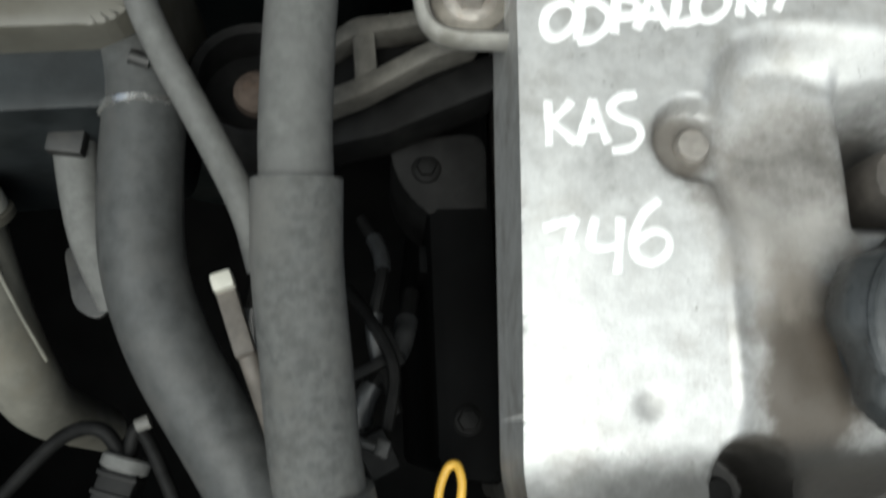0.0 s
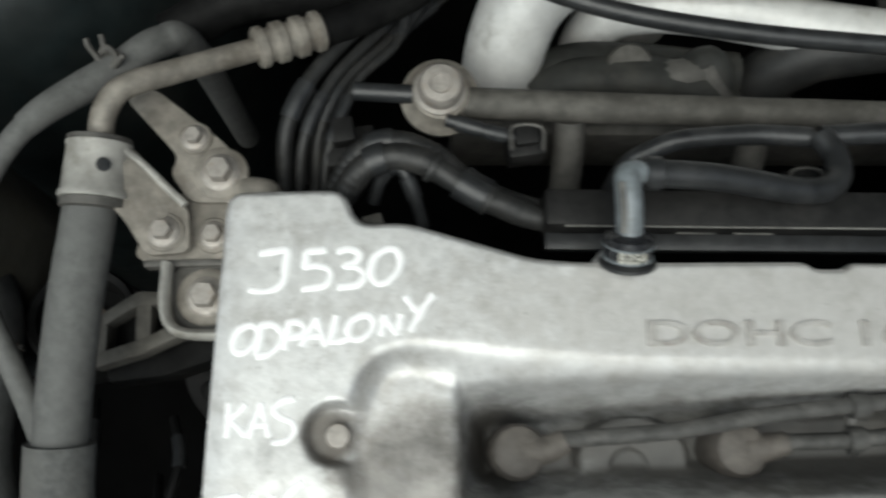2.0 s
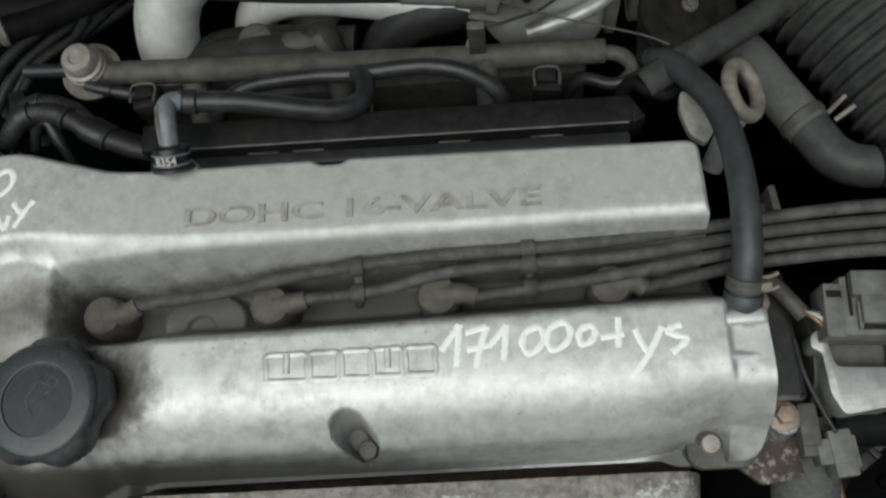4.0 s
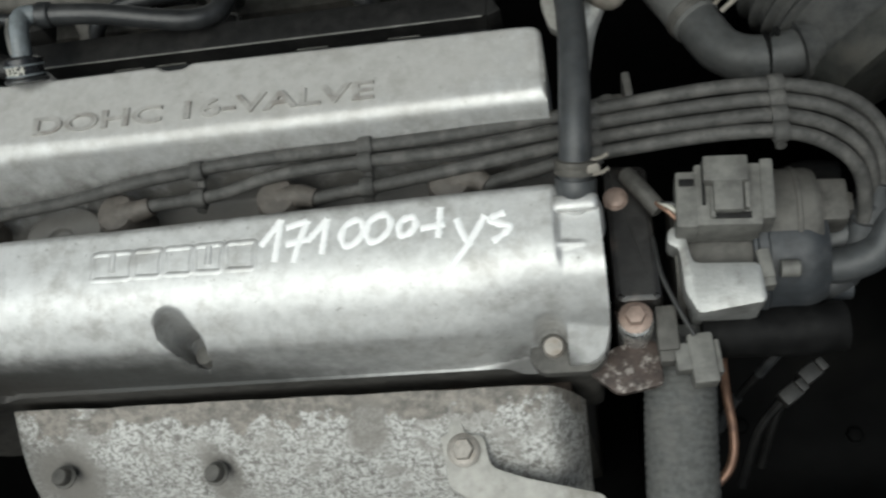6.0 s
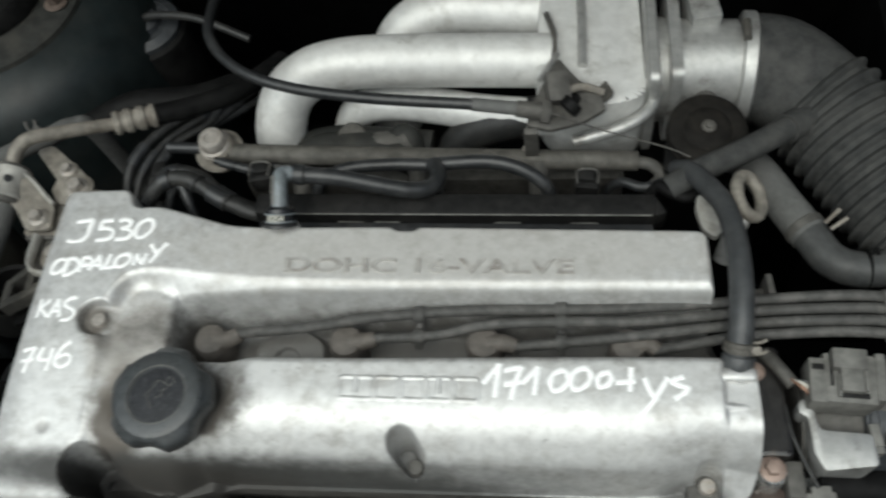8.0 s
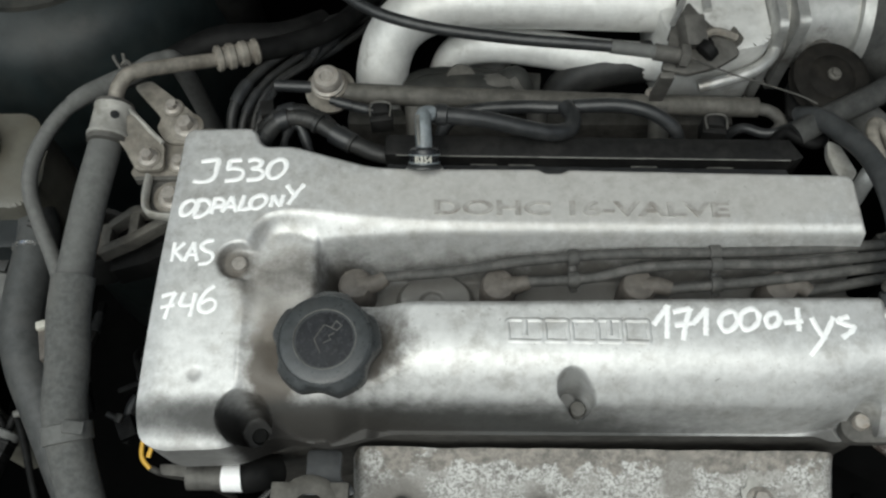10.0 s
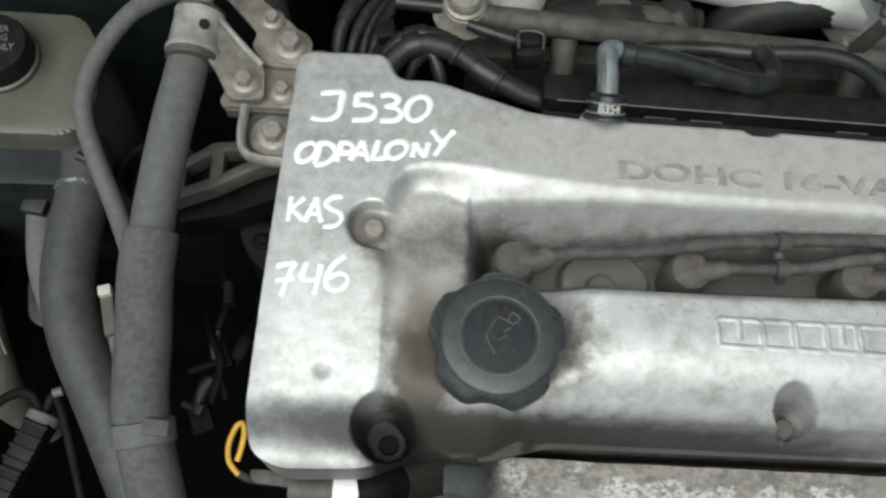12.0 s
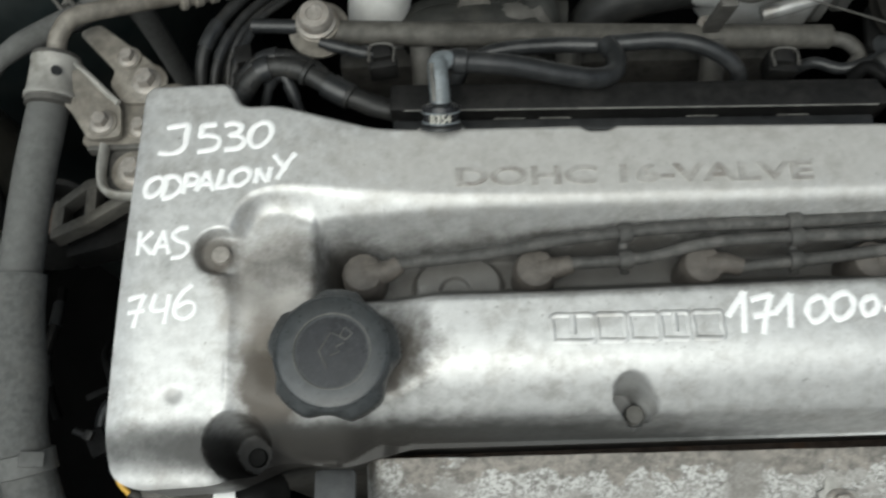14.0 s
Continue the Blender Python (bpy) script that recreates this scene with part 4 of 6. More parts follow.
for i, (x, rows) in enumerate(((0.246, ((-0.0445, -0.0155), (-0.0575, -0.0205))), (0.336, ((-0.0405, -0.0155), (-0.0485, -0.016), (-0.0603, -0.0205))),
                               (0.448, ((-0.0328, -0.0175), (-0.0405, -0.0175), (-0.0480, -0.0185), (-0.0545, -0.0208))),
                               (0.532, ((-0.0308, -0.015), (-0.0382, -0.016), (-0.0458, -0.017), (-0.0535, -0.018))))):
    clip = thing("cable_clip", (x, rows[0][0], rows[0][1]), "dark grey plastic clip holding the ignition leads apart", "clip", "cable clips")
    for y, z in rows:
        part("collar", lathe([(0.0048, -0.0035), (0.0052, -0.002), (0.0052, 0.002), (0.0048, 0.0035)], (x, y, z), (1, 0.05, 0), 16), M_LEAD, clip)
    part("web", tube([(x, rows[0][0] + 0.006, rows[0][1] - 0.0035), *[(x, y, z - 0.0045) for y, z in rows], (x, rows[-1][0] - 0.006, rows[-1][1] - 0.0035)], 0.0026, 8, 4), M_LEAD, clip)

# hose from the front ridge up to the inlet duct, with its clamp
bh = thing("breather_hose", (0.44, 0.0, -0.01), "worn dark rubber breather hose clamped to the valve cover end", "hose")
part("hose", tube([(0.4375, -0.0795, -0.012), (0.4385, -0.0720, -0.001), (0.4400, -0.056, 0.0085), (0.4415, -0.030, 0.0115), (0.4420, 0.000, 0.006), (0.4400, 0.030, -0.006),
                       (0.4310, 0.055, -0.018), (0.424, 0.070, -0.028), (0.418, 0.082, -0.045)], 0.0080, 18, 8, radius=lambda t: 1.0 - 0.12 * math.sin(3.14 * t)), M_RUBBER_M, bh)
part("end_collar", lathe([(0.0090, -0.006), (0.0096, -0.005), (0.0096, 0.002), (0.0090, 0.003)], (0.4382, -0.0760, -0.0050), (0.1, 0.75, 0.6), 24), M_RUBBER_M, bh)
clampb = thing("hose_clamp", (0.4385, -0.0745, -0.004), "spring wire hose clamp with bent ears", "clamp")
part("band", lathe([(0.0082, -0.0034), (0.0093, -0.0030), (0.0096, -0.0012), (0.0091, 0.0), (0.0096, 0.0012), (0.0093, 0.0030), (0.0082, 0.0034)], (0.4388, -0.0700, 0.0008), (0.1, 0.75, 0.6), 30), M_RAIL, clampb)
part("lug", box((0.4465, -0.0735, 0.0045), (0.0058, 0.0040, 0.0055), (30, 0, 10), 0.0008), M_PLATE, clampb)
for dy, dz in ((0.0012, 0.0030), (-0.0048, 0.0008)):
    part("ear", tube([(0.4450, -0.0705 + dy, 0.0010 + dz), (0.4500, -0.0700 + dy, 0.0012 + dz), (0.4535, -0.0690 + dy, 0.0030 + dz)], 0.0010, 8, 4), M_PLATE, clampb)
spigot = lone("breather_spigot", join(lathe([(0.0125, -0.030), (0.0120, -0.016), (0.0098, -0.012), (0.0090, -0.004)], (0.4375, -0.0815, 0.0), (0, 0.25, 1), 24),
              box((0.4372, -0.0862, -0.0060), (0.0215, 0.0085, 0.011), bevel=0.0035, seg=3)), M_COVER, "silver aluminium spigot on the valve cover end", "pipe")


# ---------------------------------------------------------------- front: heat shield, brackets, dipstick
def shield_sheet():
    bm = bmesh.new()
    nx, ny = 150, 46
    layers = []
    for side in (0, 1):
        grid = []
        for i in range(nx + 1):
            row = []
            for j in range(ny + 1):
                u, w = i / nx, j / ny
                x = 0.101 + 0.331 * u
                y = -0.1515 - 0.085 * w
                z = -0.0835 - 0.030 * w - 0.075 * w ** 2.4
                z -= 0.050 * max(0.0, (x - 0.412) / 0.02) ** 2 + 0.035 * max(0.0, (0.112 - x) / 0.011) ** 2
                z += 0.0022 * noise.noise(Vector((x * 28, y * 28, 3.1))) + 0.0008 * noise.noise(Vector((x * 110, y * 110, 0.4)))
                for bx, by in ((0.137, -0.187), (0.2289, -0.188)):
                    z -= 0.004 * math.exp(-((x - bx) ** 2 + (y - by) ** 2) / 0.012 ** 2)
                for k in range(6):
                    z -= 0.0025 * math.exp(-((x - 0.165 - 0.05 * k) / 0.010) ** 2) * max(0.0, 1 - w * 3.2)
                z += 0.0025 * (1 - min(1.0, w * 9))
                row.append(bm.verts.new((x, y, z - 0.0014 * side)))
            grid.append(row)
        layers.append(grid)
    for side, g in enumerate(layers):
        for i in range(nx):
            for j in range(ny):
                q = (g[i][j], g[i][j + 1], g[i + 1][j + 1], g[i + 1][j])
                bm.faces.new(q if side == 0 else q[::-1])
    a, b = layers
    for i in range(nx):
        for j in (0, ny):
            bm.faces.new((a[i][j], a[i + 1][j], b[i + 1][j], b[i][j]))
    for j in range(ny):
        for i in (0, nx):
            bm.faces.new((a[i][j], a[i][j + 1], b[i][j + 1], b[i][j]))
    bmesh.ops.recalc_face_normals(bm, faces=bm.faces)
    return bm


shield = thing("exhaust_heat_shield", (0.26, -0.20, -0.12), "mottled corroded grey heat shield over the exhaust manifold", "heat shield")
part("sheet", shield_sheet(), M_SHIELD, shield, smooth=70)
for x, y, z in ((0.1360, -0.1870, -0.1000), (0.2289, -0.1880, -0.1003)):
    part("shield_bolt", socket_bolt((x, y, z), 0.0050, 0.006), M_GRIME, shield, "dull brown bolt head")
strap = rounded([(0.357, -0.174), (0.3605, -0.1735), (0.362, -0.166), (0.368, -0.166), (0.3700, -0.1735), (0.3800, -0.1740), (0.3825, -0.190), (0.400, -0.196), (0.440, -0.205), (0.440, -0.222), (0.390, -0.216), (0.360, -0.200)], 0.004, 3)
bracket = thing("shield_bracket", (0.37, -0.185, -0.098), "light grey steel bracket bolted onto the heat shield", "bracket")
part("strap", plate(strap, -0.0945, -0.0915, 0.0008, lambda x, y: 0.28 * (y + 0.18) * (1 if y < -0.18 else 0.3)), M_PALE, bracket)
part("bolt", hexbolt((0.3690, -0.1815, -0.0918), 0.0058, 0.005, 0.0088, dome=False), M_BOLT, bracket, "dull bolt")
lone("exhaust_manifold", join(box((0.265, -0.185, -0.170), (0.31, 0.07, 0.07), bevel=0.02, seg=3), box((0.265, -0.147, -0.150), (0.32, 0.012, 0.06), bevel=0.003)), M_RUST,
     "brown rusty exhaust manifold below the heat shield", "manifold")

hanger = thing("lifting_bracket", (0.088, -0.165, -0.07), "grey steel lifting bracket with a round eye", "bracket")
eye_ring = [(0.0815 + 0.0150 * math.cos(a * math.pi / 12), -0.1935 + 0.0140 * math.sin(a * math.pi / 12), -0.061) for a in range(25)]
part("eye", tube(eye_ring, 0.0058, 10, 1, smooth=False, flat=0.42), M_RAIL, hanger)
for x in (0.0635, 0.1000):
    part("shoulder", box((x, -0.1865, -0.0612), (0.012, 0.016, 0.0044), (0, 0, 0), 0.0014), M_RAIL, hanger)
part("tab", plate(rounded([(0.078, -0.158), (0.100, -0.158), (0.100, -0.176), (0.108, -0.180), (0.110, -0.186), (0.070, -0.186), (0.078, -0.176)], 0.003, 3), -0.068, -0.0625, 0.0008), M_RUBBER_D, hanger)

sensor = thing("camshaft_sensor", (0.03, -0.172, -0.085), "dark grey sensor plug wrapped with white tape", "sensor")
part("body", tube([(-0.001, -0.1725, -0.080), (0.0225, -0.1725, -0.080)], 0.0086, 16, 3), M_GRIME, sensor)
part("tape", tube([(0.0220, -0.1725, -0.080), (0.0350, -0.1725, -0.080)], 0.0094, 16, 3), M_MARKER, sensor, "white tape")
part("boot", tube([(0.0345, -0.1725, -0.080), (0.044, -0.1705, -0.081), (0.054, -0.1660, -0.090)], 0.0108, 16, 4), M_SHADE, sensor, "black rubber boot")
part("wire", tube([(0.056, -0.176, -0.085), (0.040, -0.190, -0.090), (0.022, -0.205, -0.100), (0.005, -0.215, -0.11)], 0.0022, 8, 6), M_LOOM, sensor)

dip = thing("oil_dipstick", (-0.027, -0.160, -0.10), "yellow plastic loop handle of the oil dipstick", "dipstick")
part("handle", tube([(-0.0290, -0.1665, -0.086), (-0.0345, -0.1600, -0.084), (-0.0355, -0.1510, -0.083), (-0.0325, -0.1420, -0.082), (-0.0290, -0.1405, -0.081), (-0.0275, -0.1460, -0.080), (-0.0285, -0.1540, -0.081), (-0.0300, -0.1600, -0.082)], 0.0016, 10, 6), M_YELLOW, dip)
part("rod", tube([(-0.0290, -0.1660, -0.086), (-0.022, -0.168, -0.095), (-0.010, -0.166, -0.13), (-0.004, -0.163, -0.22)], 0.0022, 8, 6), M_GRIME, dip)
lone("dipstick_bracket", plate(rounded([(-0.024, -0.163), (0.002, -0.163), (0.004, -0.172), (-0.022, -0.170)], 0.002, 2), -0.092, -0.088, 0.0006), M_GRIME, "dark grimy bracket beside the dipstick", "bracket")


# ---------------------------------------------------------------- timing end: pipes, mount, tanks
ps = thing("steering_pressure_hose", (-0.072, -0.06, -0.06), "grey sleeved hose running down beside the engine", "hose")
part("hose", tube([(-0.0690, 0.0520, -0.0175), (-0.0703, 0.0450, -0.0185), (-0.0719, 0.0287, -0.0195), (-0.0750, 0.0019, -0.0223), (-0.0774, -0.0340, -0.0262), (-0.0773, -0.0580, -0.0265)], 0.0112, 18, 8), M_RUBBER, ps)
part("sleeve", tube([(-0.0772, -0.0555, -0.0260), (-0.0777, -0.0801, -0.0313), (-0.0760, -0.1073, -0.0388), (-0.0740, -0.1345, -0.0420), (-0.0710, -0.1524, -0.0476), (-0.0615, -0.1843, -0.0579), (-0.0491, -0.2238, -0.0773), (-0.0328, -0.2603, -0.1197)], 0.0138, 20, 8), M_SLEEVE, ps, "woven grey sleeve")
part("tie_band", lathe([(0.0140, -0.006), (0.0155, -0.0055), (0.0155, 0.0055), (0.0140, 0.006)], (-0.0708, -0.1525, -0.0476), (0.20, -0.94, -0.26), 26), M_RUBBER, ps, "dark band")
part("tie_buckle", box((-0.0626, -0.1520, -0.0350), (0.012, 0.008, 0.005), (0, 30, 0), 0.001), M_RUBBER, ps)

upper = thing("steering_pipe", (-0.066, 0.06, -0.01), "grey steel pipe bent over towards the bulkhead", "pipe")
part("pipe", tube([(-0.0672, 0.0590, -0.0140), (-0.0655, 0.0700, -0.0085), (-0.0625, 0.0800, -0.0040), (-0.0540, 0.0895, -0.0025), (-0.0320, 0.1020, -0.0115), (-0.0070, 0.1170, -0.0245), (0.006, 0.1235, -0.0290)], 0.0053, 16, 8), M_PLATE, upper)
part("ferrule", tube([(-0.006, 0.1180, -0.0250), (0.023, 0.1315, -0.0325)], 0.0088, 20, 24, radius=lambda t: 1.0 + 0.10 * (1 if math.sin(t * 22) > 0 else -0.9)), M_PLATE, upper, "crimped ferrule")
part("hose_end", tube([(0.020, 0.1305, -0.032), (0.045, 0.145, -0.041), (0.075, 0.172, -0.055), (0.10, 0.22, -0.075)], 0.0082, 16, 6), M_SHADE, upper, "black rubber hose")

mount = thing("mount_bracket", (-0.03, 0.03, -0.03), "dusty steel engine mount bracket with bolts", "bracket")
part("collar", lathe([(0.0120, -0.0125), (0.0150, -0.0120), (0.0150, -0.0096), (0.0141, -0.0085), (0.0131, 0.0095), (0.0136, 0.0102), (0.0136, 0.0116), (0.0110, 0.0125)],
                     (-0.0678, 0.0562, -0.0150), (0.05, 0.98, 0.14), 30), M_PALE, mount, "pale clamp collar round the pipe")
part("lower_ring", lathe([(0.0118, -0.0025), (0.0142, -0.002), (0.0142, 0.0014), (0.0118, 0.0018)], (-0.0685, 0.0425, -0.0170), (0.05, 0.98, 0.14), 30), M_GRIME, mount, "dark rubber ring")
part("upper_ring", lathe([(0.0060, -0.0012), (0.0132, -0.001), (0.0132, 0.0010), (0.0060, 0.0014)], (-0.0672, 0.0690, -0.0132), (0.05, 0.98, 0.14), 30), M_GRIME, mount)
# No hole is cut: a black disc on the collar gives its shade.
part("collar_hole_disc", lathe([(0.0029, 0.0), (0.0029, 0.0010), (0.0018, 0.0011)], (-0.0614, 0.0548, -0.0030), (0.46, -0.10, 0.88), 18), M_RUBBER_D, mount, "dark disc for the shade in a hole")
part("ear_plate", plate(rounded([(-0.0600, 0.064), (-0.0520, 0.066), (-0.0480, 0.058), (-0.0300, 0.041), (-0.0285, 0.022), (-0.0470, 0.0205), (-0.0545, 0.034), (-0.0600, 0.040)], 0.004, 3), -0.0235, -0.0195, 0.0008,
                        lambda x, y: 0.9 * max(0.0, -0.048 - x) + 0.1 * max(0.0, y - 0.04)), M_PLATE, mount)
part("ear_ridge", tube([(-0.0560, 0.064, -0.010), (-0.0500, 0.0600, -0.016), (-0.0400, 0.0505, -0.0185), (-0.0315, 0.0425, -0.0190)], 0.0018, 8, 5), M_PALE, mount)
part("arm", plate(rounded([(-0.062, 0.093), (-0.050, 0.0985), (-0.018, 0.073), (-0.0065, 0.060), (-0.0070, 0.045), (-0.031, 0.045), (-0.0400, 0.058), (-0.0370, 0.066)], 0.005, 4), -0.0270, -0.0235, 0.0008), M_PLATE, mount)
part("base_plate", plate(rounded([(-0.044, 0.050), (-0.0075, 0.052), (-0.0080, 0.020), (-0.045, 0.018), (-0.054, 0.022), (-0.052, 0.030), (-0.046, 0.036)], 0.004, 4), -0.0320, -0.0275, 0.0008), M_PLATE, mount)
part("fold", box((-0.0285, 0.0190, -0.0300), (0.042, 0.003, 0.008), (0, 0, 1), 0.001), M_GRIME, mount)
part("tray", plate(rounded([(-0.0375, 0.018), (-0.0080, 0.020), (-0.0085, -0.0110), (-0.030, -0.0105), (-0.0370, -0.0040)], 0.006, 5), -0.0330, -0.0290, 0.0008), M_GRIME, mount)
part("lip", tube([(-0.0385, 0.018, -0.024), (-0.0385, 0.002, -0.0235), (-0.0360, -0.0075, -0.0235), (-0.029, -0.0118, -0.0235), (-0.012, -0.0125, -0.0245)], 0.0024, 10, 7, flat=2.2), M_PALE, mount, "pale folded edge")
for x, y, z, r, w in ((-0.0300, 0.0740, -0.0238, 0.0044, 0.0075), (-0.0180, 0.0580, -0.0238, 0.0062, 0.0118), (-0.0395, 0.0305, -0.0198, 0.0050, 0.0086), (-0.0205, 0.0310, -0.0276, 0.0046, 0.0080), (-0.0225, 0.0045, -0.0292, 0.0064, 0.0125)):
    bolt = part("bolt", hexbolt((x, y, z + 0.0012), r * 0.88, r * 1.2, r * 1.38, dome=False), M_BOLT, mount, "zinc hexagon bolt")
    part("washer", lathe([(w, 0.0), (w, 0.0010), (w * 0.94, 0.0016), (r * 1.1, 0.0017)], (x, y, z), n=24), M_PLATE, bolt)

casting = thing("mount_casting", (-0.055, 0.0, -0.055), "dark cast engine mount arm with two windows", "bracket")
slope = lambda x, y: 0.42 * (x + 0.020)
bars = ([(-0.018, -0.006), (-0.034, -0.0085), (-0.056, -0.0165), (-0.082, -0.0220), (-0.082, -0.0150), (-0.057, -0.0095), (-0.036, -0.0020), (-0.018, 0.0010)],
        [(-0.018, 0.0100), (-0.044, 0.0110), (-0.060, 0.0130), (-0.080, 0.0030), (-0.078, -0.0030), (-0.060, 0.0060), (-0.044, 0.0050), (-0.018, 0.0040)],
        [(-0.061, 0.0110), (-0.053, 0.0110), (-0.052, -0.0120), (-0.060, -0.0140)], [(-0.084, 0.0040), (-0.075, 0.0030), (-0.075, -0.0200), (-0.084, -0.0210)])
for k, outline in enumerate(bars):
    part("rib", plate(rounded(outline, 0.003, 3), -0.052 - 0.0007 * k, -0.0380 - 0.0006 * k, 0.0016, slope), M_RAIL, casting)
part("web", plate(rounded([(-0.022, 0.010), (-0.056, 0.012), (-0.080, 0.002), (-0.080, -0.020), (-0.022, -0.004)], 0.004, 3), -0.062, -0.054, 0.001, slope), M_SHADE, casting)
part("skirt", plate(rounded([(-0.010, 0.000), (-0.082, -0.012), (-0.082, -0.026), (-0.050, -0.024), (-0.010, -0.014)], 0.004, 3), -0.085, -0.060, 0.002, slope), M_SHADE, casting)
rubber = thing("engine_mount", (-0.100, 0.005, -0.10), "round dark rubber engine mount", "engine mount")
part("ring", lathe([(0.023, -0.015), (0.027, -0.013), (0.027, 0.013), (0.025, 0.016), (0.022, 0.014), (0.021, 0.0)], (-0.100, 0.005, -0.108), (0.1, 0.2, 1), 36), M_SHADE, rubber)
part("core", lathe([(0.010, -0.010), (0.010, 0.008), (0.006, 0.010)], (-0.100, 0.005, -0.112), (0.1, 0.2, 1), 20), M_RUST, rubber, "rusty centre bolt")
part("bush", lathe([(0.0215, -0.012), (0.0215, -0.004), (0.012, -0.006)], (-0.100, 0.005, -0.112), (0.1, 0.2, 1), 30), M_RUBBER_D, rubber)

thin = thing("return_pipe", (-0.12, 0.02, -0.05), "thin grey steel pipe curving beside the sleeved hose", "pipe")
part("pipe", tube([(-0.1027, 0.0890, -0.0315), (-0.1138, 0.0760, -0.0330), (-0.1233, 0.0610, -0.0360), (-0.1310, 0.0420, -0.0410), (-0.1324, 0.0220, -0.0468), (-0.1248, 0.0010, -0.0535), (-0.1109, -0.0260, -0.0578), (-0.0974, -0.0540, -0.0594), (-0.0921, -0.0740, -0.0653)], 0.0055, 14, 8), M_RUBBER, thin)
part("rubber_end", tube([(-0.1085, 0.0830, -0.0322), (-0.0990, 0.0925, -0.0330), (-0.0850, 0.1060, -0.0385), (-0.0710, 0.1190, -0.0435), (-0.056, 0.133, -0.048), (-0.046, 0.141, -0.070), (-0.042, 0.144, -0.20)], 0.0076, 16, 8, radius=lambda t: 0.80 + 0.22 * min(1, t * 3)), M_RUBBER, thin, "dusty rubber hose")
wireclip = thing("wire_hose_clip", (-0.076, 0.117, -0.04), "spring wire hose clip with two ears", "clamp")
part("band", lathe([(0.0078, -0.004), (0.0086, -0.003), (0.0086, 0.003), (0.0078, 0.004)], (-0.076, 0.1170, -0.044), (0.75, 0.62, 0.0), 24), M_GRIME, wireclip)
part("ear", tube([(-0.079, 0.117, -0.036), (-0.083, 0.122, -0.031), (-0.084, 0.125, -0.030)], 0.0014, 8, 4), M_GRIME, wireclip)
part("ear", tube([(-0.077, 0.121, -0.036), (-0.078, 0.128, -0.031)], 0.0014, 8, 4), M_GRIME, wireclip)
part("loop", tube([(-0.080, 0.120, -0.036), (-0.076, 0.123, -0.034), (-0.071, 0.118, -0.034), (-0.074, 0.113, -0.036)], 0.0015, 8, 5), M_GRIME, wireclip)
part("ear", tube([(-0.072, 0.114, -0.036), (-0.068, 0.116, -0.031), (-0.066, 0.117, -0.030)], 0.0014, 8, 4), M_GRIME, wireclip)

cool = thing("coolant_hose", (-0.12, -0.12, -0.115), "thick dusty black coolant hose with a bright steel band", "hose")
part("hose", tube([(-0.1464, 0.0220, -0.0892), (-0.1383, 0.0010, -0.0855), (-0.1389, -0.0320, -0.0865), (-0.1372, -0.0660, -0.0879), (-0.1272, -0.0970, -0.0903), (-0.1074, -0.1330, -0.0953), (-0.0827, -0.1790, -0.1032), (-0.0578, -0.2300, -0.1255), (-0.0362, -0.2750, -0.1637)], 0.0152, 22, 8), M_COOLHOSE, cool)
part("clamp_band", lathe([(0.0155, -0.0016), (0.0163, -0.0012), (0.0163, 0.0012), (0.0155, 0.0016)], (-0.1385, -0.0090, -0.0857), (0.03, -0.99, -0.03), 30), M_CHROME, cool, "bright steel band")
part("clamp_screw", tube([(-0.1400, 0.0060, -0.0705), (-0.1330, 0.0040, -0.0715)], 0.0030, 10, 3), M_LOOM, cool)

tank = thing("steering_fluid_reservoir", (-0.175, 0.05, -0.20), "yellowed translucent plastic steering fluid reservoir with a black cap", "reservoir")
body_outline = rounded([(-0.2477, 0.0927), (-0.1491, 0.0937), (-0.1324, 0.0695), (-0.1305, 0.0304), (-0.1408, 0.0118), (-0.2477, 0.0081)], 0.010, 4)
part("body", plate(body_outline, -0.175, -0.0572, 0.0045), M_TANK, tank)
part("lower_body", plate(rounded([(-0.2440, 0.0834), (-0.1454, 0.0834), (-0.1361, 0.0323), (-0.1435, -0.0105), (-0.2440, -0.0142)], 0.010, 4), -0.20, -0.0760, 0.0025), M_TANKLOW, tank, "dark blue-grey base")
part("neck", lathe([(0.0223, -0.060), (0.0228, -0.0535), (0.0210, -0.0525)], (-0.1891, 0.0574, 0.0), n=30), M_TANK, tank)
lid = part("cap", lathe([(0.0205, -0.0553), (0.0212, -0.0535), (0.0212, -0.0423), (0.0200, -0.0397), (0.0140, -0.0390), (0.004, -0.0389)], (-0.1891, 0.0574, 0.0), n=40), M_PLAST, tank, "black screw cap")
for text, dx, dy in (("POWER", -0.0080, 0.0065), ("STEERING", -0.0125, -0.0005), ("FLUID ONLY", -0.0140, -0.0075)):
    part("raised_text", letters(text, (-0.1891 + 0.93 * dx, 0.0574 + 0.93 * dy, -0.0388), 0.0041, 7, 0.0006, fat=0.012, width=0.86), M_GREYCON, lid, "worn pale lettering")

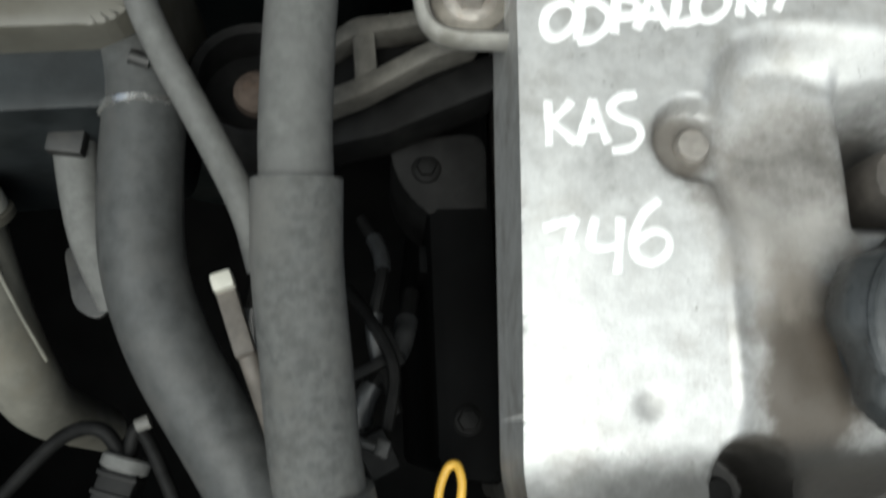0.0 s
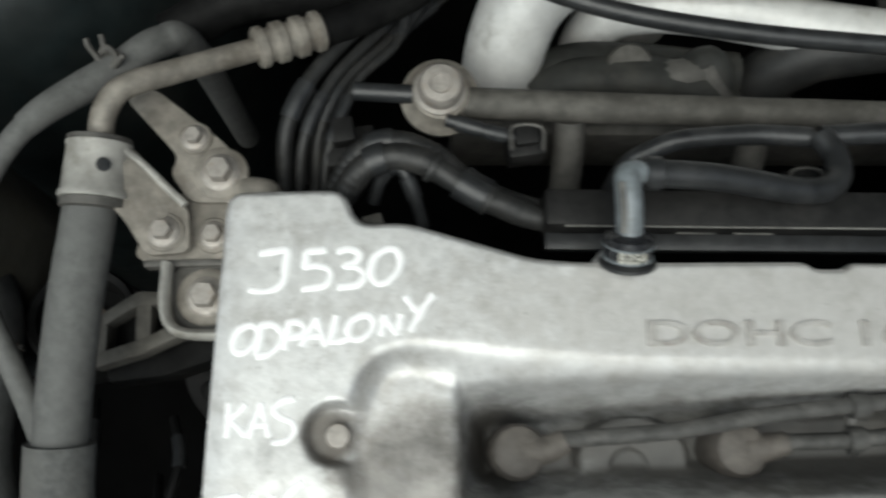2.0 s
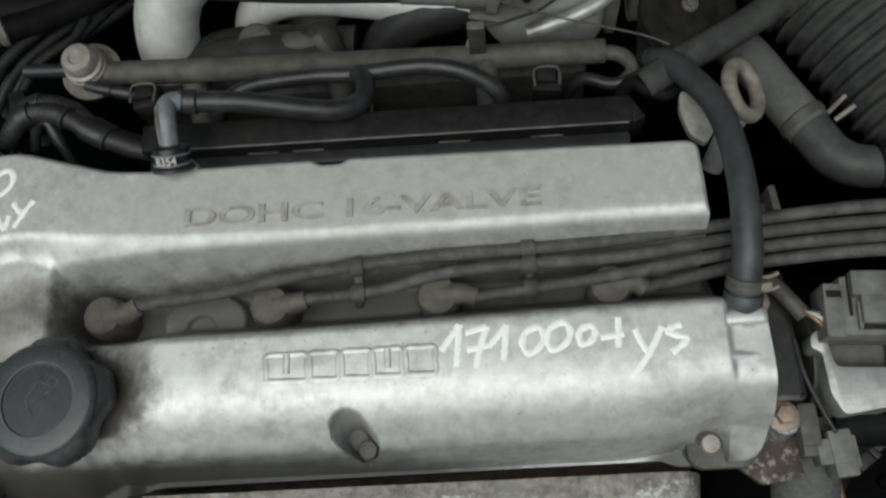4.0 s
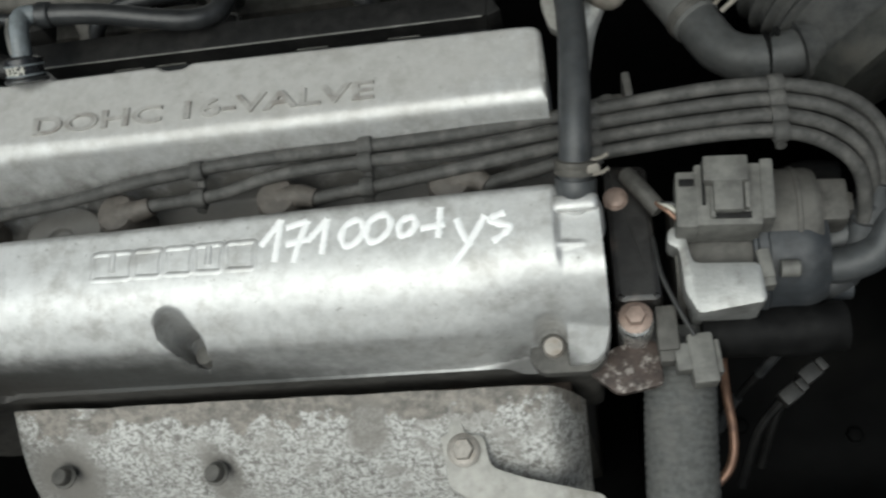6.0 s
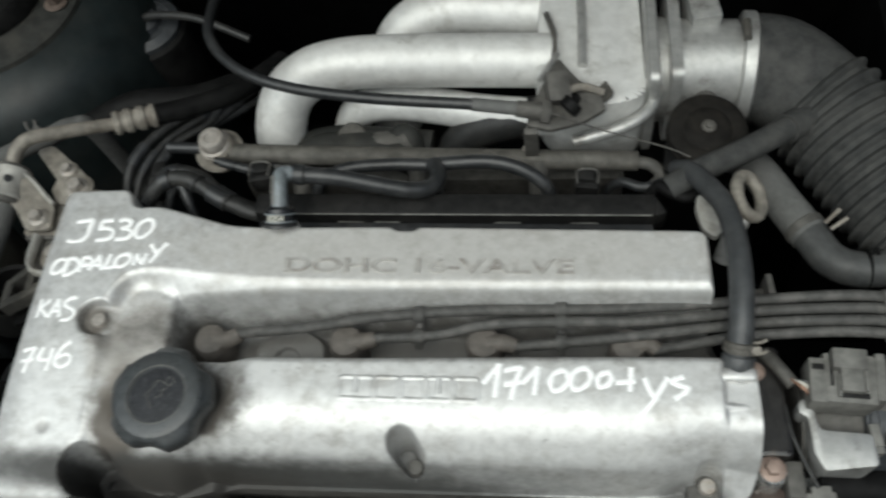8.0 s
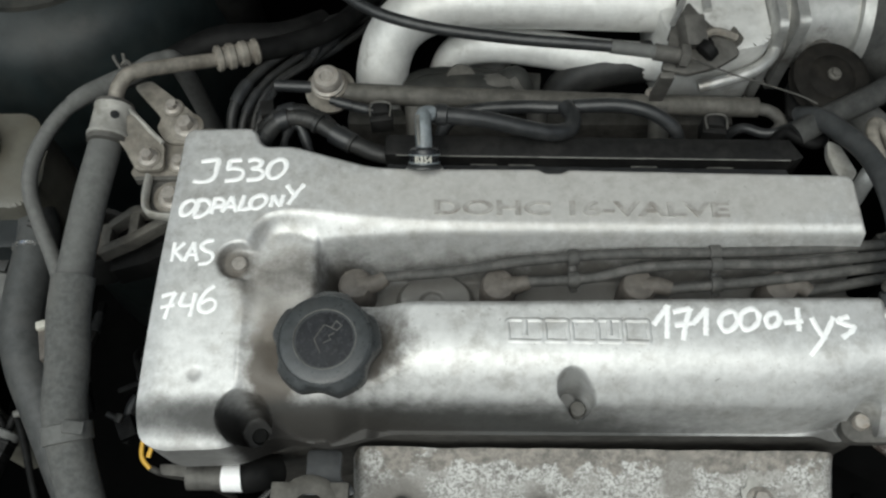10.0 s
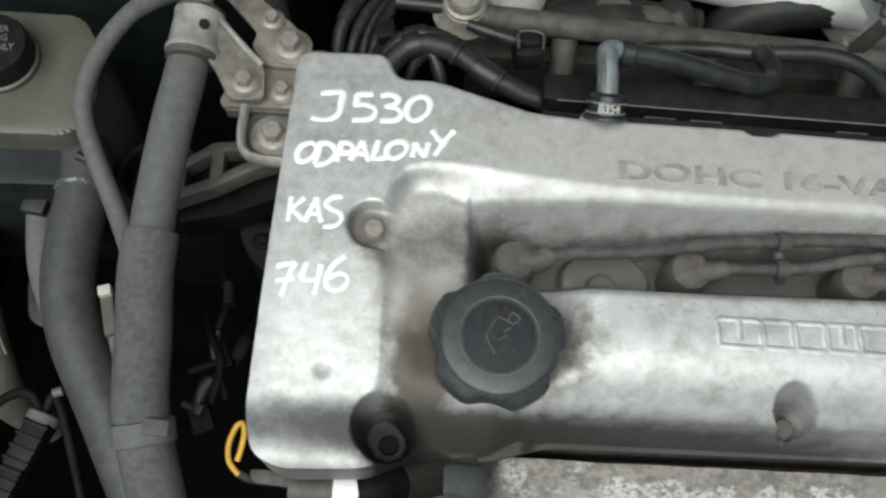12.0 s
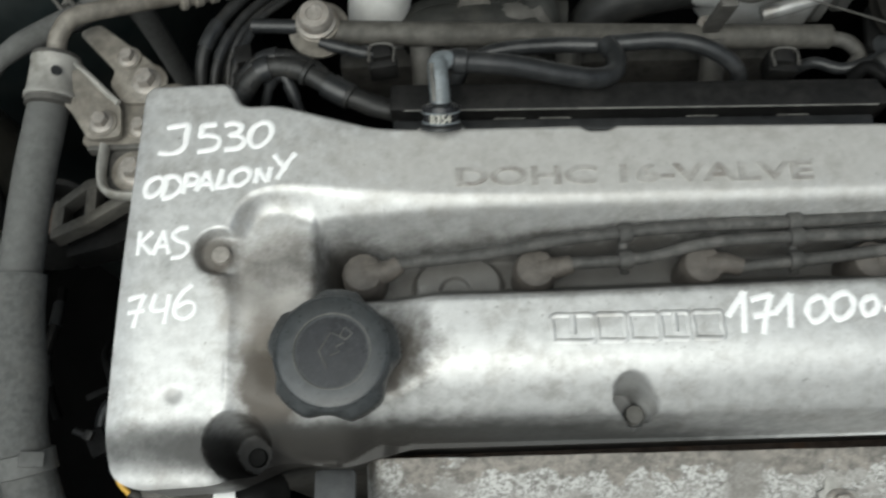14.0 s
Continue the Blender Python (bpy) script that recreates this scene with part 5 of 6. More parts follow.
bottle = thing("washer_bottle", (-0.21, -0.07, -0.20), "off-white washer filler neck with a pale screw cap", "bottle")
part("neck", tube([(-0.2285, -0.0360, -0.1309), (-0.2265, -0.0510, -0.1465), (-0.2220, -0.0720, -0.1641), (-0.2165, -0.0920, -0.1840), (-0.2140, -0.1070, -0.2152), (-0.213, -0.115, -0.30)], 0.0220, 24, 7, radius=lambda t: 1.0 - 0.42 * t), M_NECK, bottle)
part("seam", tube([(-0.2100, -0.0500, -0.1305), (-0.2045, -0.0700, -0.1480), (-0.1985, -0.0900, -0.1680)], 0.0009, 8, 5), M_NECK, bottle)
part("collar", lathe([(0.0235, -0.003), (0.0255, -0.002), (0.0255, 0.001), (0.0235, 0.002)], (-0.2265, -0.0390, -0.1325), (-0.22, 0.75, 0.60), 34), M_TANK, bottle, "yellowed ring")
part("filler_cap", lathe([(0.0236, 0.002), (0.0240, 0.004), (0.0232, 0.012), (0.0190, 0.0145), (0.004, 0.0148)], (-0.2265, -0.0390, -0.1325), (-0.22, 0.75, 0.60), 34), M_WHITE, bottle, "pale cap")
lone("pipe_bracket", join(plate(rounded([(-0.190, -0.042), (-0.170, -0.040), (-0.164, -0.058), (-0.172, -0.076), (-0.184, -0.070)], 0.006, 4), -0.158, -0.155, 0.0008),
                          lathe([(0.0036, 0.0), (0.0050, 0.0012), (0.0036, 0.0024)], (-0.1745, -0.056, -0.1555), n=18)), M_LOOM, "dark grey bracket plate beside the filler neck", "bracket")

loomL = thing("connector", (-0.155, -0.145, -0.16), "dark grey plug connector with its wires", "connector", "connectors")
for x, y, z, w, h in ((-0.1575, -0.150, -0.132, 0.015, 0.030), (-0.1660, -0.174, -0.134, 0.0130, 0.024)):
    plug = part("housing", box((x, y, z), (w, h, 0.015), (0, 0, -18), 0.0025), M_PLAST, loomL)
    for k in range(4):
        d = (k - 1.5) * h * 0.24
        part("rib", box((x + 0.309 * d, y + 0.951 * d, z + 0.0015), (w + 0.0008, 0.0018, 0.0138), (0, 0, -18), 0.0005), M_PLAST, plug)
part("collar", lathe([(0.0085, -0.003), (0.0095, -0.002), (0.0095, 0.002), (0.0080, 0.003)], (-0.1528, -0.1352, -0.131), (-0.309, -0.951, 0.0), 18), M_RUBBER, loomL, "grey rubber seal")
part("wire", tube([(-0.152, -0.134, -0.130), (-0.148, -0.122, -0.128), (-0.140, -0.135, -0.128), (-0.128, -0.165, -0.130), (-0.117, -0.200, -0.14)], 0.0028, 10, 6), M_SHADE, loomL)
part("wire", tube([(-0.153, -0.134, -0.130), (-0.162, -0.122, -0.128), (-0.180, -0.125, -0.135), (-0.21, -0.150, -0.15)], 0.0030, 10, 6), M_SHADE, loomL)
part("wire_tip", tube([(-0.1480, -0.1215, -0.126), (-0.1430, -0.1195, -0.126)], 0.0028, 10, 3), M_GREYCON, loomL, "pale wire end")
tab = thing("plug_tab", (-0.098, -0.095, -0.06), "pinkish white plastic connector tab", "connector", "connectors")
part("tab", box((-0.0985, -0.0935, -0.0505), (0.0065, 0.024, 0.006), (-6, 0, 18), 0.0012), M_BOOT, tab)
part("tip", box((-0.1022, -0.0815, -0.0485), (0.0068, 0.006, 0.0062), (-6, 0, 18), 0.0012), M_WHITE, tab)
part("wire", tube([(-0.0950, -0.1035, -0.0520), (-0.0915, -0.1150, -0.056), (-0.087, -0.135, -0.07), (-0.085, -0.17, -0.11)], 0.0033, 10, 5), M_BOOT, tab)
lowc = thing("connector", (-0.055, -0.13, -0.12), "small grimy plug between hose and engine", "connector", "connectors")
part("housing", box((-0.0560, -0.135, -0.105), (0.012, 0.016, 0.012), (10, 0, 25), 0.002), M_SHADE, lowc)
part("clip_screw", join(tube([(-0.0625, -0.1310, -0.083), (-0.0565, -0.1335, -0.083)], 0.0022, 10, 3), box((-0.0540, -0.1340, -0.083), (0.005, 0.006, 0.005), (0, 0, -20), 0.001)), M_LOOM, lowc, "worn bright screw")
part("wire", tube([(-0.052, -0.127, -0.103), (-0.049, -0.105, -0.100), (-0.058, -0.085, -0.105), (-0.066, -0.070, -0.13)], 0.0024, 8, 5), M_SHADE, lowc)
small = thing("heater_pipe", (-0.17, -0.02, -0.12), "dark pipe with a worn clip beside the reservoir", "pipe")
part("pipe", tube([(-0.1745, 0.0105, -0.1105), (-0.1715, -0.0135, -0.1115), (-0.1660, -0.0465, -0.117), (-0.158, -0.072, -0.131)], 0.0085, 14, 6), M_RUBBER, small)
part("clip", box((-0.1710, -0.0135, -0.1015), (0.014, 0.012, 0.007), (0, 0, -8), 0.0015), M_LOOM, small, "worn dark clip")

# strut tower and brake parts far left
strut = thing("strut_tower", (-0.19, 0.30, -0.15), "dark green strut tower with a dusty flange and black mount", "strut tower")
C = (-0.199, 0.296)
part("dome", lathe([(0.165, -0.69), (0.160, -0.24), (0.150, -0.13), (0.138, -0.095), (0.118, -0.078), (0.096, -0.070), (0.090, -0.068)], (*C, 0.0), n=72), M_PAINT_G, strut)
part("flange", lathe([(0.097, -0.072), (0.095, -0.066), (0.070, -0.063), (0.056, -0.064)], (*C, 0.0), n=72), M_FLANGE, strut, "dusty flat flange")
part("top_mount", lathe([(0.060, -0.066), (0.060, -0.052), (0.055, -0.045), (0.047, -0.044), (0.044, -0.052), (0.030, -0.056)], (*C, 0.0), n=56), M_SHADE, strut, "black rubber top mount")
part("hub", lathe([(0.030, -0.058), (0.028, -0.050), (0.020, -0.047), (0.010, -0.046), (0.009, -0.038), (0.004, -0.037)], (*C, 0.0), n=32), M_GRIME, strut, "worn centre nut")
for a in (-128, -8, 112):
    part("stud", hexbolt((C[0] + 0.078 * math.cos(radians(a)), C[1] + 0.078 * math.sin(radians(a)), -0.0635), 0.0062, 0.010, 0.011), M_RUST, strut)
# Dark disc on the dome in place of the drain hole's shade.
part("drain_hole_disc", lathe([(0.0035, 0), (0.0035, 0.0006), (0.001, 0.0007)], (C[0] + 0.036, C[1] - 0.076, -0.0652), (0.0, 0.0, 1), 12), M_SHADE, strut, "small dark disc for the shade in a hole")
servo = thing("brake_canister", (-0.066, 0.305, -0.16), "dusty black round canister near the bulkhead", "canister")
part("body", lathe([(0.040, -0.20), (0.042, -0.105), (0.040, -0.096), (0.034, -0.092)], (-0.066, 0.305, -0.03), n=40), M_SHADE, servo)
part("lid", lathe([(0.036, -0.094), (0.036, -0.088), (0.028, -0.084), (0.026, -0.087), (0.019, -0.087), (0.017, -0.081), (0.012, -0.078), (0.004, -0.0775)], (-0.066, 0.305, -0.03), n=40), M_DIST, servo, "dusty ringed lid")
part("pipe", tube([(-0.060, 0.303, -0.106), (-0.04, 0.300, -0.100), (0.00, 0.292, -0.098), (0.05, 0.276, -0.11)], 0.004, 10, 6), M_LOOM, servo)
pad = thing("bulkhead_pad", (0.03, 0.44, -0.05), "dark grey insulation pad on the bulkhead", "insulation")
part("pad", box((0.06, 0.590, -0.06), (0.34, 0.030, 0.20), bevel=0.010, seg=3), M_LOOM, pad)
part("fold", box((0.06, 0.560, -0.02), (0.30, 0.040, 0.030), bevel=0.010, seg=3), M_LOOM, pad)
hose("heater_hose", [(-0.06, 0.150, -0.075), (-0.02, 0.170, -0.070), (0.03, 0.176, -0.072), (0.06, 0.20, -0.085)], 0.0125, M_SHADE, "black heater hose in the shadow behind the engine")


# ---------------------------------------------------------------- inlet side: rail, harness, manifold
rail_cover = thing("injector_harness_cover", (0.26, 0.04, -0.03), "long black plastic injector harness duct behind the valve cover", "cable duct")
part("duct", join(box((0.2605, 0.0400, -0.0295), (0.277, 0.0165, 0.022), (0, 0, -0.7), 0.002)), M_PLAST, rail_cover)
part("ledge", box((0.2605, 0.0278, -0.0335), (0.275, 0.0080, 0.006), (0, 0, -0.7), 0.0015), M_RUBBER_D, rail_cover)
part("front_edge", tube([(0.130, 0.0330, -0.0187), (0.260, 0.0314, -0.0187), (0.396, 0.0298, -0.0187)], 0.0005, 6, 4), M_GREYCON, rail_cover, "thin pale edge line")
part("slanted_end", plate([(0.3985, 0.0465), (0.4060, 0.0330), (0.3985, 0.0300)], -0.040, -0.0195, 0.0012), M_PLAST, rail_cover)
for x in (0.190, 0.216, 0.300, 0.352):
    part("slot_edge", box((x, 0.0318 - (x - 0.26) * 0.012, -0.0300), (0.018, 0.0012, 0.0012), (0, 0, -0.7), 0.0004), M_GREYCON, rail_cover)

rail = thing("fuel_rail", (0.24, 0.096, -0.05), "dusty steel fuel rail with a pressure regulator", "fuel rail")
part("tube", tube([(0.088, 0.0975, -0.0375), (0.160, 0.0965, -0.041), (0.300, 0.0950, -0.047), (0.392, 0.0940, -0.050)], 0.0074, 18, 6), M_RAIL, rail)
part("regulator_flange", lathe([(0.0175, -0.009), (0.0185, -0.007), (0.0185, -0.0045), (0.0160, -0.003), (0.0135, 0.000), (0.0130, 0.004), (0.010, 0.005)], (0.0780, 0.1000, -0.0335), (0.0, -0.1, 1), 36), M_PLATE, rail)
part("regulator_bolt", lathe([(0.0122, 0), (0.0122, 0.002), (0.0104, 0.0032), (0.0100, 0.0085), (0.0086, 0.0102), (0.0050, 0.0106), (0.0042, 0.0098), (0.002, 0.0097)], (0.0776, 0.1000, -0.0290), (0, -0.1, 1), 30), M_BOLT, rail, "dull round cap")
part("spigot", tube([(0.066, 0.1000, -0.034), (0.038, 0.1020, -0.035)], 0.0044, 12, 4), M_RUBBER_D, rail, "black hose stub")
part("end_pipe", tube([(0.388, 0.0940, -0.050), (0.402, 0.0900, -0.050), (0.408, 0.0800, -0.050), (0.400, 0.0700, -0.050)], 0.0046, 12, 6), M_GRIME, rail)
part("end_hose", tube([(0.368, 0.076, -0.080), (0.371, 0.077, -0.062), (0.380, 0.0765, -0.051), (0.394, 0.070, -0.048), (0.410, 0.072, -0.044), (0.425, 0.080, -0.040), (0.436, 0.084, -0.040)], 0.0038, 10, 6), M_RUBBER_D, rail, "thin black hose")
part("loop_hose", tube([(0.398, 0.062, -0.046), (0.404, 0.064, -0.037), (0.411, 0.058, -0.035), (0.421, 0.054, -0.036), (0.429, 0.058, -0.037), (0.432, 0.066, -0.040), (0.428, 0.073, -0.044)], 0.0042, 10, 6), M_SHADE, rail, "thin black hose")
for x in (0.140, 0.230, 0.320):
    part("rail_post", tube([(x, 0.0940, -0.047), (x + 0.001, 0.0800, -0.062), (x + 0.001, 0.066, -0.080)], 0.0078, 14, 4), M_GRIME, rail)
part("screw", hexbolt((0.3150, 0.1000, -0.0420), 0.0038, 0.004, 0.006), M_BOLT, rail)

for x, y, z, turn in ((0.1165, 0.0765, -0.040, 8), (0.355, 0.0700, -0.045, -6), (0.245, 0.0580, -0.046, 0)):
    con = thing("connector", (x, y, z - 0.01), "black injector plug with a wire spring clip", "connector", "connectors")
    part("housing", join(box((x, y, z), (0.017, 0.014, 0.016), (0, 0, turn), 0.0018), box((x, y + 0.002, z + 0.009), (0.011, 0.009, 0.006), (0, 0, turn), 0.001)), M_PLAST, con)
    part("spring_clip", tube([(x - 0.007, y - 0.006, z + 0.0125), (x - 0.0065, y + 0.005, z + 0.0125), (x + 0.0065, y + 0.005, z + 0.0125), (x + 0.007, y - 0.006, z + 0.0125)], 0.0008, 6, 4), M_GRIME, con)
harness([(0.034, 0.0500, -0.032), (0.042, 0.0600, -0.025), (0.053, 0.0650, -0.022), (0.068, 0.0640, -0.022), (0.090, 0.0510, -0.025), (0.108, 0.0435, -0.029), (0.128, 0.0380, -0.032)], 0.0059, M_LOOM,
     "black taped wiring harness over the back of the cover", lumps=0.16, seed=3.0, per=22, radius=lambda t: 1.0 + 0.015 * math.sin(t * 150) + 0.07 * math.sin(t * 17))
harness([(0.030, 0.0560, -0.040), (0.040, 0.0690, -0.030), (0.056, 0.0740, -0.026), (0.074, 0.0690, -0.028), (0.092, 0.0560, -0.032), (0.112, 0.0480, -0.036), (0.130, 0.0440, -0.040)], 0.0050, M_LOOM,
     "black corrugated conduit beside the taped harness", lumps=0.08, seed=9.0, per=26, radius=lambda t: 1.0 + 0.035 * math.sin(t * 190))
harness([(0.047, 0.0500, -0.040), (0.052, 0.0600, -0.030), (0.060, 0.0610, -0.026), (0.066, 0.0500, -0.034), (0.070, 0.0400, -0.046)], 0.0030, M_RUBBER_D, "thin black wire looping behind the cover")
for x, y, z in ((0.074, 0.0605, -0.0222), (0.098, 0.0470, -0.0265)):
    lone("cable_tie", lathe([(0.0068, -0.0016), (0.0073, -0.0012), (0.0073, 0.0012), (0.0068, 0.0016)], (x, y, z), (0.85, -0.5, -0.12), 18), M_LOOM, "dark cable tie round the harness", "cable tie", "cable ties")
harness([(0.080, 0.0860, -0.030), (0.098, 0.0810, -0.031), (0.112, 0.0785, -0.033)], 0.0030, M_RUBBER_D, "thin black wire to an injector plug")
for k, (dx, dy, dz, r) in enumerate(((0.000, 0.000, 0.000, 0.0040), (0.007, -0.006, -0.005, 0.0030), (0.014, 0.003, -0.010, 0.0036), (0.019, -0.011, -0.003, 0.0024), (0.010, 0.010, -0.016, 0.0030))):
    harness([(0.004 + dx, 0.060 + dy, -0.058 + dz), (0.007 + dx, 0.088 + dy, -0.043 + dz), (0.020 + dx, 0.115 + dy * 0.4, -0.041 + dz), (0.044 + dx * 0.8, 0.146 - dx * 0.4, -0.048 + dz),
                     (0.080 + dy, 0.180 + dx * 0.5, -0.062 + dz), (0.11, 0.22 + dy, -0.09)],
         r, M_LOOM, "grey dusty cable of the loom behind the engine", n=10, lumps=0.05, seed=k * 3.0)
plugset = thing("connector", (0.040, 0.075, -0.06), "dark connector block behind the valve cover corner", "connector", "connectors")
part("housing", join(box((0.036, 0.079, -0.052), (0.024, 0.018, 0.016), (0, 0, 10), 0.002), box((0.033, 0.0840, -0.041), (0.010, 0.012, 0.010), (0, 0, 10), 0.001)), M_PLAST, plugset)
part("latch", box((0.045, 0.0760, -0.042), (0.006, 0.010, 0.006), (0, 0, 10), 0.001), M_GRIME, plugset)
lone("cover_stay", box((0.0480, 0.0350, -0.024), (0.009, 0.007, 0.010), (0, 0, 15), 0.0015), M_RAIL, "small grimy bracket tip at the cover corner", "bracket")
lone("mount_lug", tube([(-0.010, 0.052, -0.028), (0.002, 0.049, -0.022), (0.004, 0.044, -0.022)], 0.006, 12, 4), M_PLATE, "dull metal lug behind the cover corner", "bracket")

manifold = thing("inlet_manifold", (0.25, 0.17, -0.10), "bright cast aluminium inlet manifold with curved runners", "manifold")
part("runner", tube([(0.112, 0.118, -0.130), (0.111, 0.128, -0.095), (0.113, 0.142, -0.065), (0.122, 0.157, -0.045), (0.140, 0.168, -0.034), (0.165, 0.173, -0.029), (0.200, 0.174, -0.027), (0.260, 0.172, -0.026), (0.335, 0.169, -0.026)], 0.0205, 28, 7), M_MANI, manifold)
part("runner", tube([(0.158, 0.140, -0.150), (0.159, 0.152, -0.121), (0.162, 0.162, -0.099), (0.171, 0.168, -0.082), (0.190, 0.168, -0.072), (0.215, 0.164, -0.067), (0.245, 0.157, -0.064), (0.280, 0.148, -0.061), (0.335, 0.137, -0.055)], 0.0145, 26, 8), M_MANI, manifold)
part("port_casting", join(tube([(0.128, 0.120, -0.080), (0.150, 0.124, -0.072), (0.180, 0.124, -0.069), (0.205, 0.121, -0.072), (0.228, 0.112, -0.080)], 0.0125, 18, 7, lumps=0.08, seed=2.0),
                          tube([(0.200, 0.124, -0.068), (0.216, 0.132, -0.064), (0.222, 0.122, -0.070), (0.226, 0.106, -0.084)], 0.0085, 14, 5, lumps=0.06, seed=5.0),
                          tube([(0.130, 0.128, -0.082), (0.160, 0.136, -0.080), (0.235, 0.132, -0.084)], 0.014, 16, 5, lumps=0.06, seed=8.0)), M_FLANGE, manifold, "grimy port casting")
part("runner", tube([(0.196, 0.190, -0.130), (0.196, 0.205, -0.085), (0.206, 0.224, -0.058), (0.228, 0.235, -0.045), (0.262, 0.237, -0.041), (0.335, 0.230, -0.040)], 0.0205, 28, 7), M_MANI, manifold)
part("lower_runner", tube([(0.250, 0.118, -0.130), (0.250, 0.130, -0.100), (0.268, 0.140, -0.075), (0.300, 0.142, -0.062), (0.340, 0.142, -0.055)], 0.016, 20, 6, lumps=0.05), M_LOOM, manifold, "grimy lower runner")
part("flange", join(box((0.235, 0.106, -0.105), (0.30, 0.016, 0.05), bevel=0.005), tube([(0.172, 0.128, -0.070), (0.196, 0.124, -0.066), (0.214, 0.128, -0.068)], 0.0095, 14, 4),
                    tube([(0.213, 0.130, -0.066), (0.222, 0.116, -0.074), (0.226, 0.105, -0.09)], 0.0095, 14, 4)), M_GRIME, manifold, "grimy flange")
part("port_boss", lathe([(0.012, -0.02), (0.012, 0.0), (0.0105, 0.002), (0.004, 0.002)], (0.174, 0.1270, -0.060), (0, -0.25, 1), 24), M_RAIL, manifold)
plen = rounded([(0.322, 0.252), (0.395, 0.250), (0.398, 0.124), (0.370, 0.116), (0.334, 0.120), (0.318, 0.142)], 0.014, 5)
part("plenum", plate(plen, -0.085, -0.012, 0.0045), M_MANI, manifold, "stained aluminium plenum")
part("plenum_rib", tube([(0.350, 0.250, -0.0100), (0.352, 0.200, -0.0085), (0.352, 0.150, -0.0095)], 0.0032, 10, 6), M_ALU, manifold)
part("weld_seam", tube([(0.326, 0.200, -0.0085), (0.332, 0.175, -0.0065), (0.331, 0.150, -0.0085), (0.324, 0.128, -0.016)], 0.0022, 8, 6), M_GRIME, manifold)
part("drain_pipe", tube([(0.346, 0.1015, -0.035), (0.356, 0.1030, -0.033), (0.374, 0.1075, -0.031), (0.388, 0.1130, -0.029), (0.400, 0.124, -0.028), (0.408, 0.145, -0.030)], 0.0047, 12, 6), M_ALU, manifold)

throttle = thing("throttle_unit", (0.43, 0.16, -0.08), "aluminium throttle body with a dark cable pulley", "throttle body")
part("flange", box((0.4020, 0.180, -0.045), (0.010, 0.104, 0.090), bevel=0.008, seg=3), M_ALU, throttle)
part("barrel", tube([(0.404, 0.176, -0.048), (0.430, 0.176, -0.048), (0.468, 0.177, -0.048)], 0.040, 36, 4, radius=lambda t: 1.0 - 0.12 * t), M_ALU, throttle)
part("second_flange", box((0.4185, 0.180, -0.045), (0.008, 0.092, 0.084), bevel=0.008, seg=3), M_ALU, throttle)
part("throttle_sensor", box((0.440, 0.206, -0.018), (0.022, 0.040, 0.030), (0, 0, 8), 0.003), M_ALU, throttle)
part("pulley", lathe([(0.0255, -0.010), (0.0276, -0.009), (0.0255, -0.006), (0.0255, -0.002), (0.0276, 0.000), (0.0244, 0.002), (0.0168, 0.001), (0.014, 0.003), (0.006, 0.0035)], (0.4385, 0.1025, -0.0244), (0.05, -0.15, 1), 44), M_PULLEY, throttle, "dusty black throttle pulley")
part("pulley_nut", hexbolt((0.4385, 0.1020, -0.0200), 0.0032, 0.003, 0.005, (0.05, -0.15, 1)), M_RAIL, throttle)
part("pulley_arm", plate(rounded([(0.412, 0.108), (0.440, 0.128), (0.462, 0.122), (0.466, 0.104), (0.452, 0.078), (0.430, 0.066), (0.408, 0.078)], 0.006, 3), -0.044, -0.039, 0.001), M_SHADE, throttle)
part("barrel_neck", tube([(0.440, 0.104, -0.036), (0.441, 0.130, -0.042), (0.441, 0.150, -0.044)], 0.011, 16, 4), M_GRIME, throttle)

cbr = thing("cable_bracket", (0.34, 0.11, -0.02), "grimy steel throttle cable bracket on the manifold", "bracket")
part("stay", plate(rounded([(0.312, 0.094), (0.318, 0.114), (0.328, 0.136), (0.335, 0.148), (0.342, 0.138), (0.350, 0.128), (0.362, 0.122), (0.368, 0.106), (0.352, 0.096), (0.330, 0.090)], 0.003, 3), -0.007, -0.003, 0.0008, lambda x, y: 0.12 * (y - 0.10)), M_GRIME, cbr)
# The stay is solid; a black disc paints the shade of its hole.
part("stay_hole_disc", lathe([(0.0062, 0.0), (0.0062, 0.0008), (0.002, 0.0009)], (0.3440, 0.1135, -0.0018), (0, -0.12, 1), 20), M_SHADE, cbr, "dark disc for the shade in a hole")
part("torn_edge", plate(rounded([(0.352, 0.120), (0.356, 0.132), (0.362, 0.126), (0.368, 0.134), (0.374, 0.122), (0.366, 0.114)], 0.002, 2), -0.009, -0.006, 0.0006), M_RAIL, cbr)
part("upper_tab", box((0.334, 0.118, 0.006), (0.016, 0.022, 0.012), (20, 10, 12), 0.002), M_GRIME, cbr)
part("clip", lathe([(0.0065, -0.004), (0.0075, -0.003), (0.0075, 0.003), (0.0065, 0.004)], (0.343, 0.104, 0.004), (0.7, 0.6, 0.4), 18), M_SHADE, cbr)
part("lever", tube([(0.336, 0.112, 0.006), (0.350, 0.120, 0.004), (0.366, 0.118, 0.000)], 0.0028, 8, 5), M_PLATE, cbr)
part("adjuster", tube([(0.306, 0.1010, 0.0060), (0.330, 0.0985, 0.0035)], 0.0058, 14, 4), M_GRIME, cbr)
part("nut", lathe([(0.0085, -0.003), (0.0085, 0.003)], (0.326, 0.0990, 0.0040), (1, -0.1, -0.1), 6), M_GRIME, cbr)
part("leg", box((0.316, 0.093, -0.028), (0.010, 0.005, 0.050), (10, 0, 0), 0.001), M_GRIME, cbr)
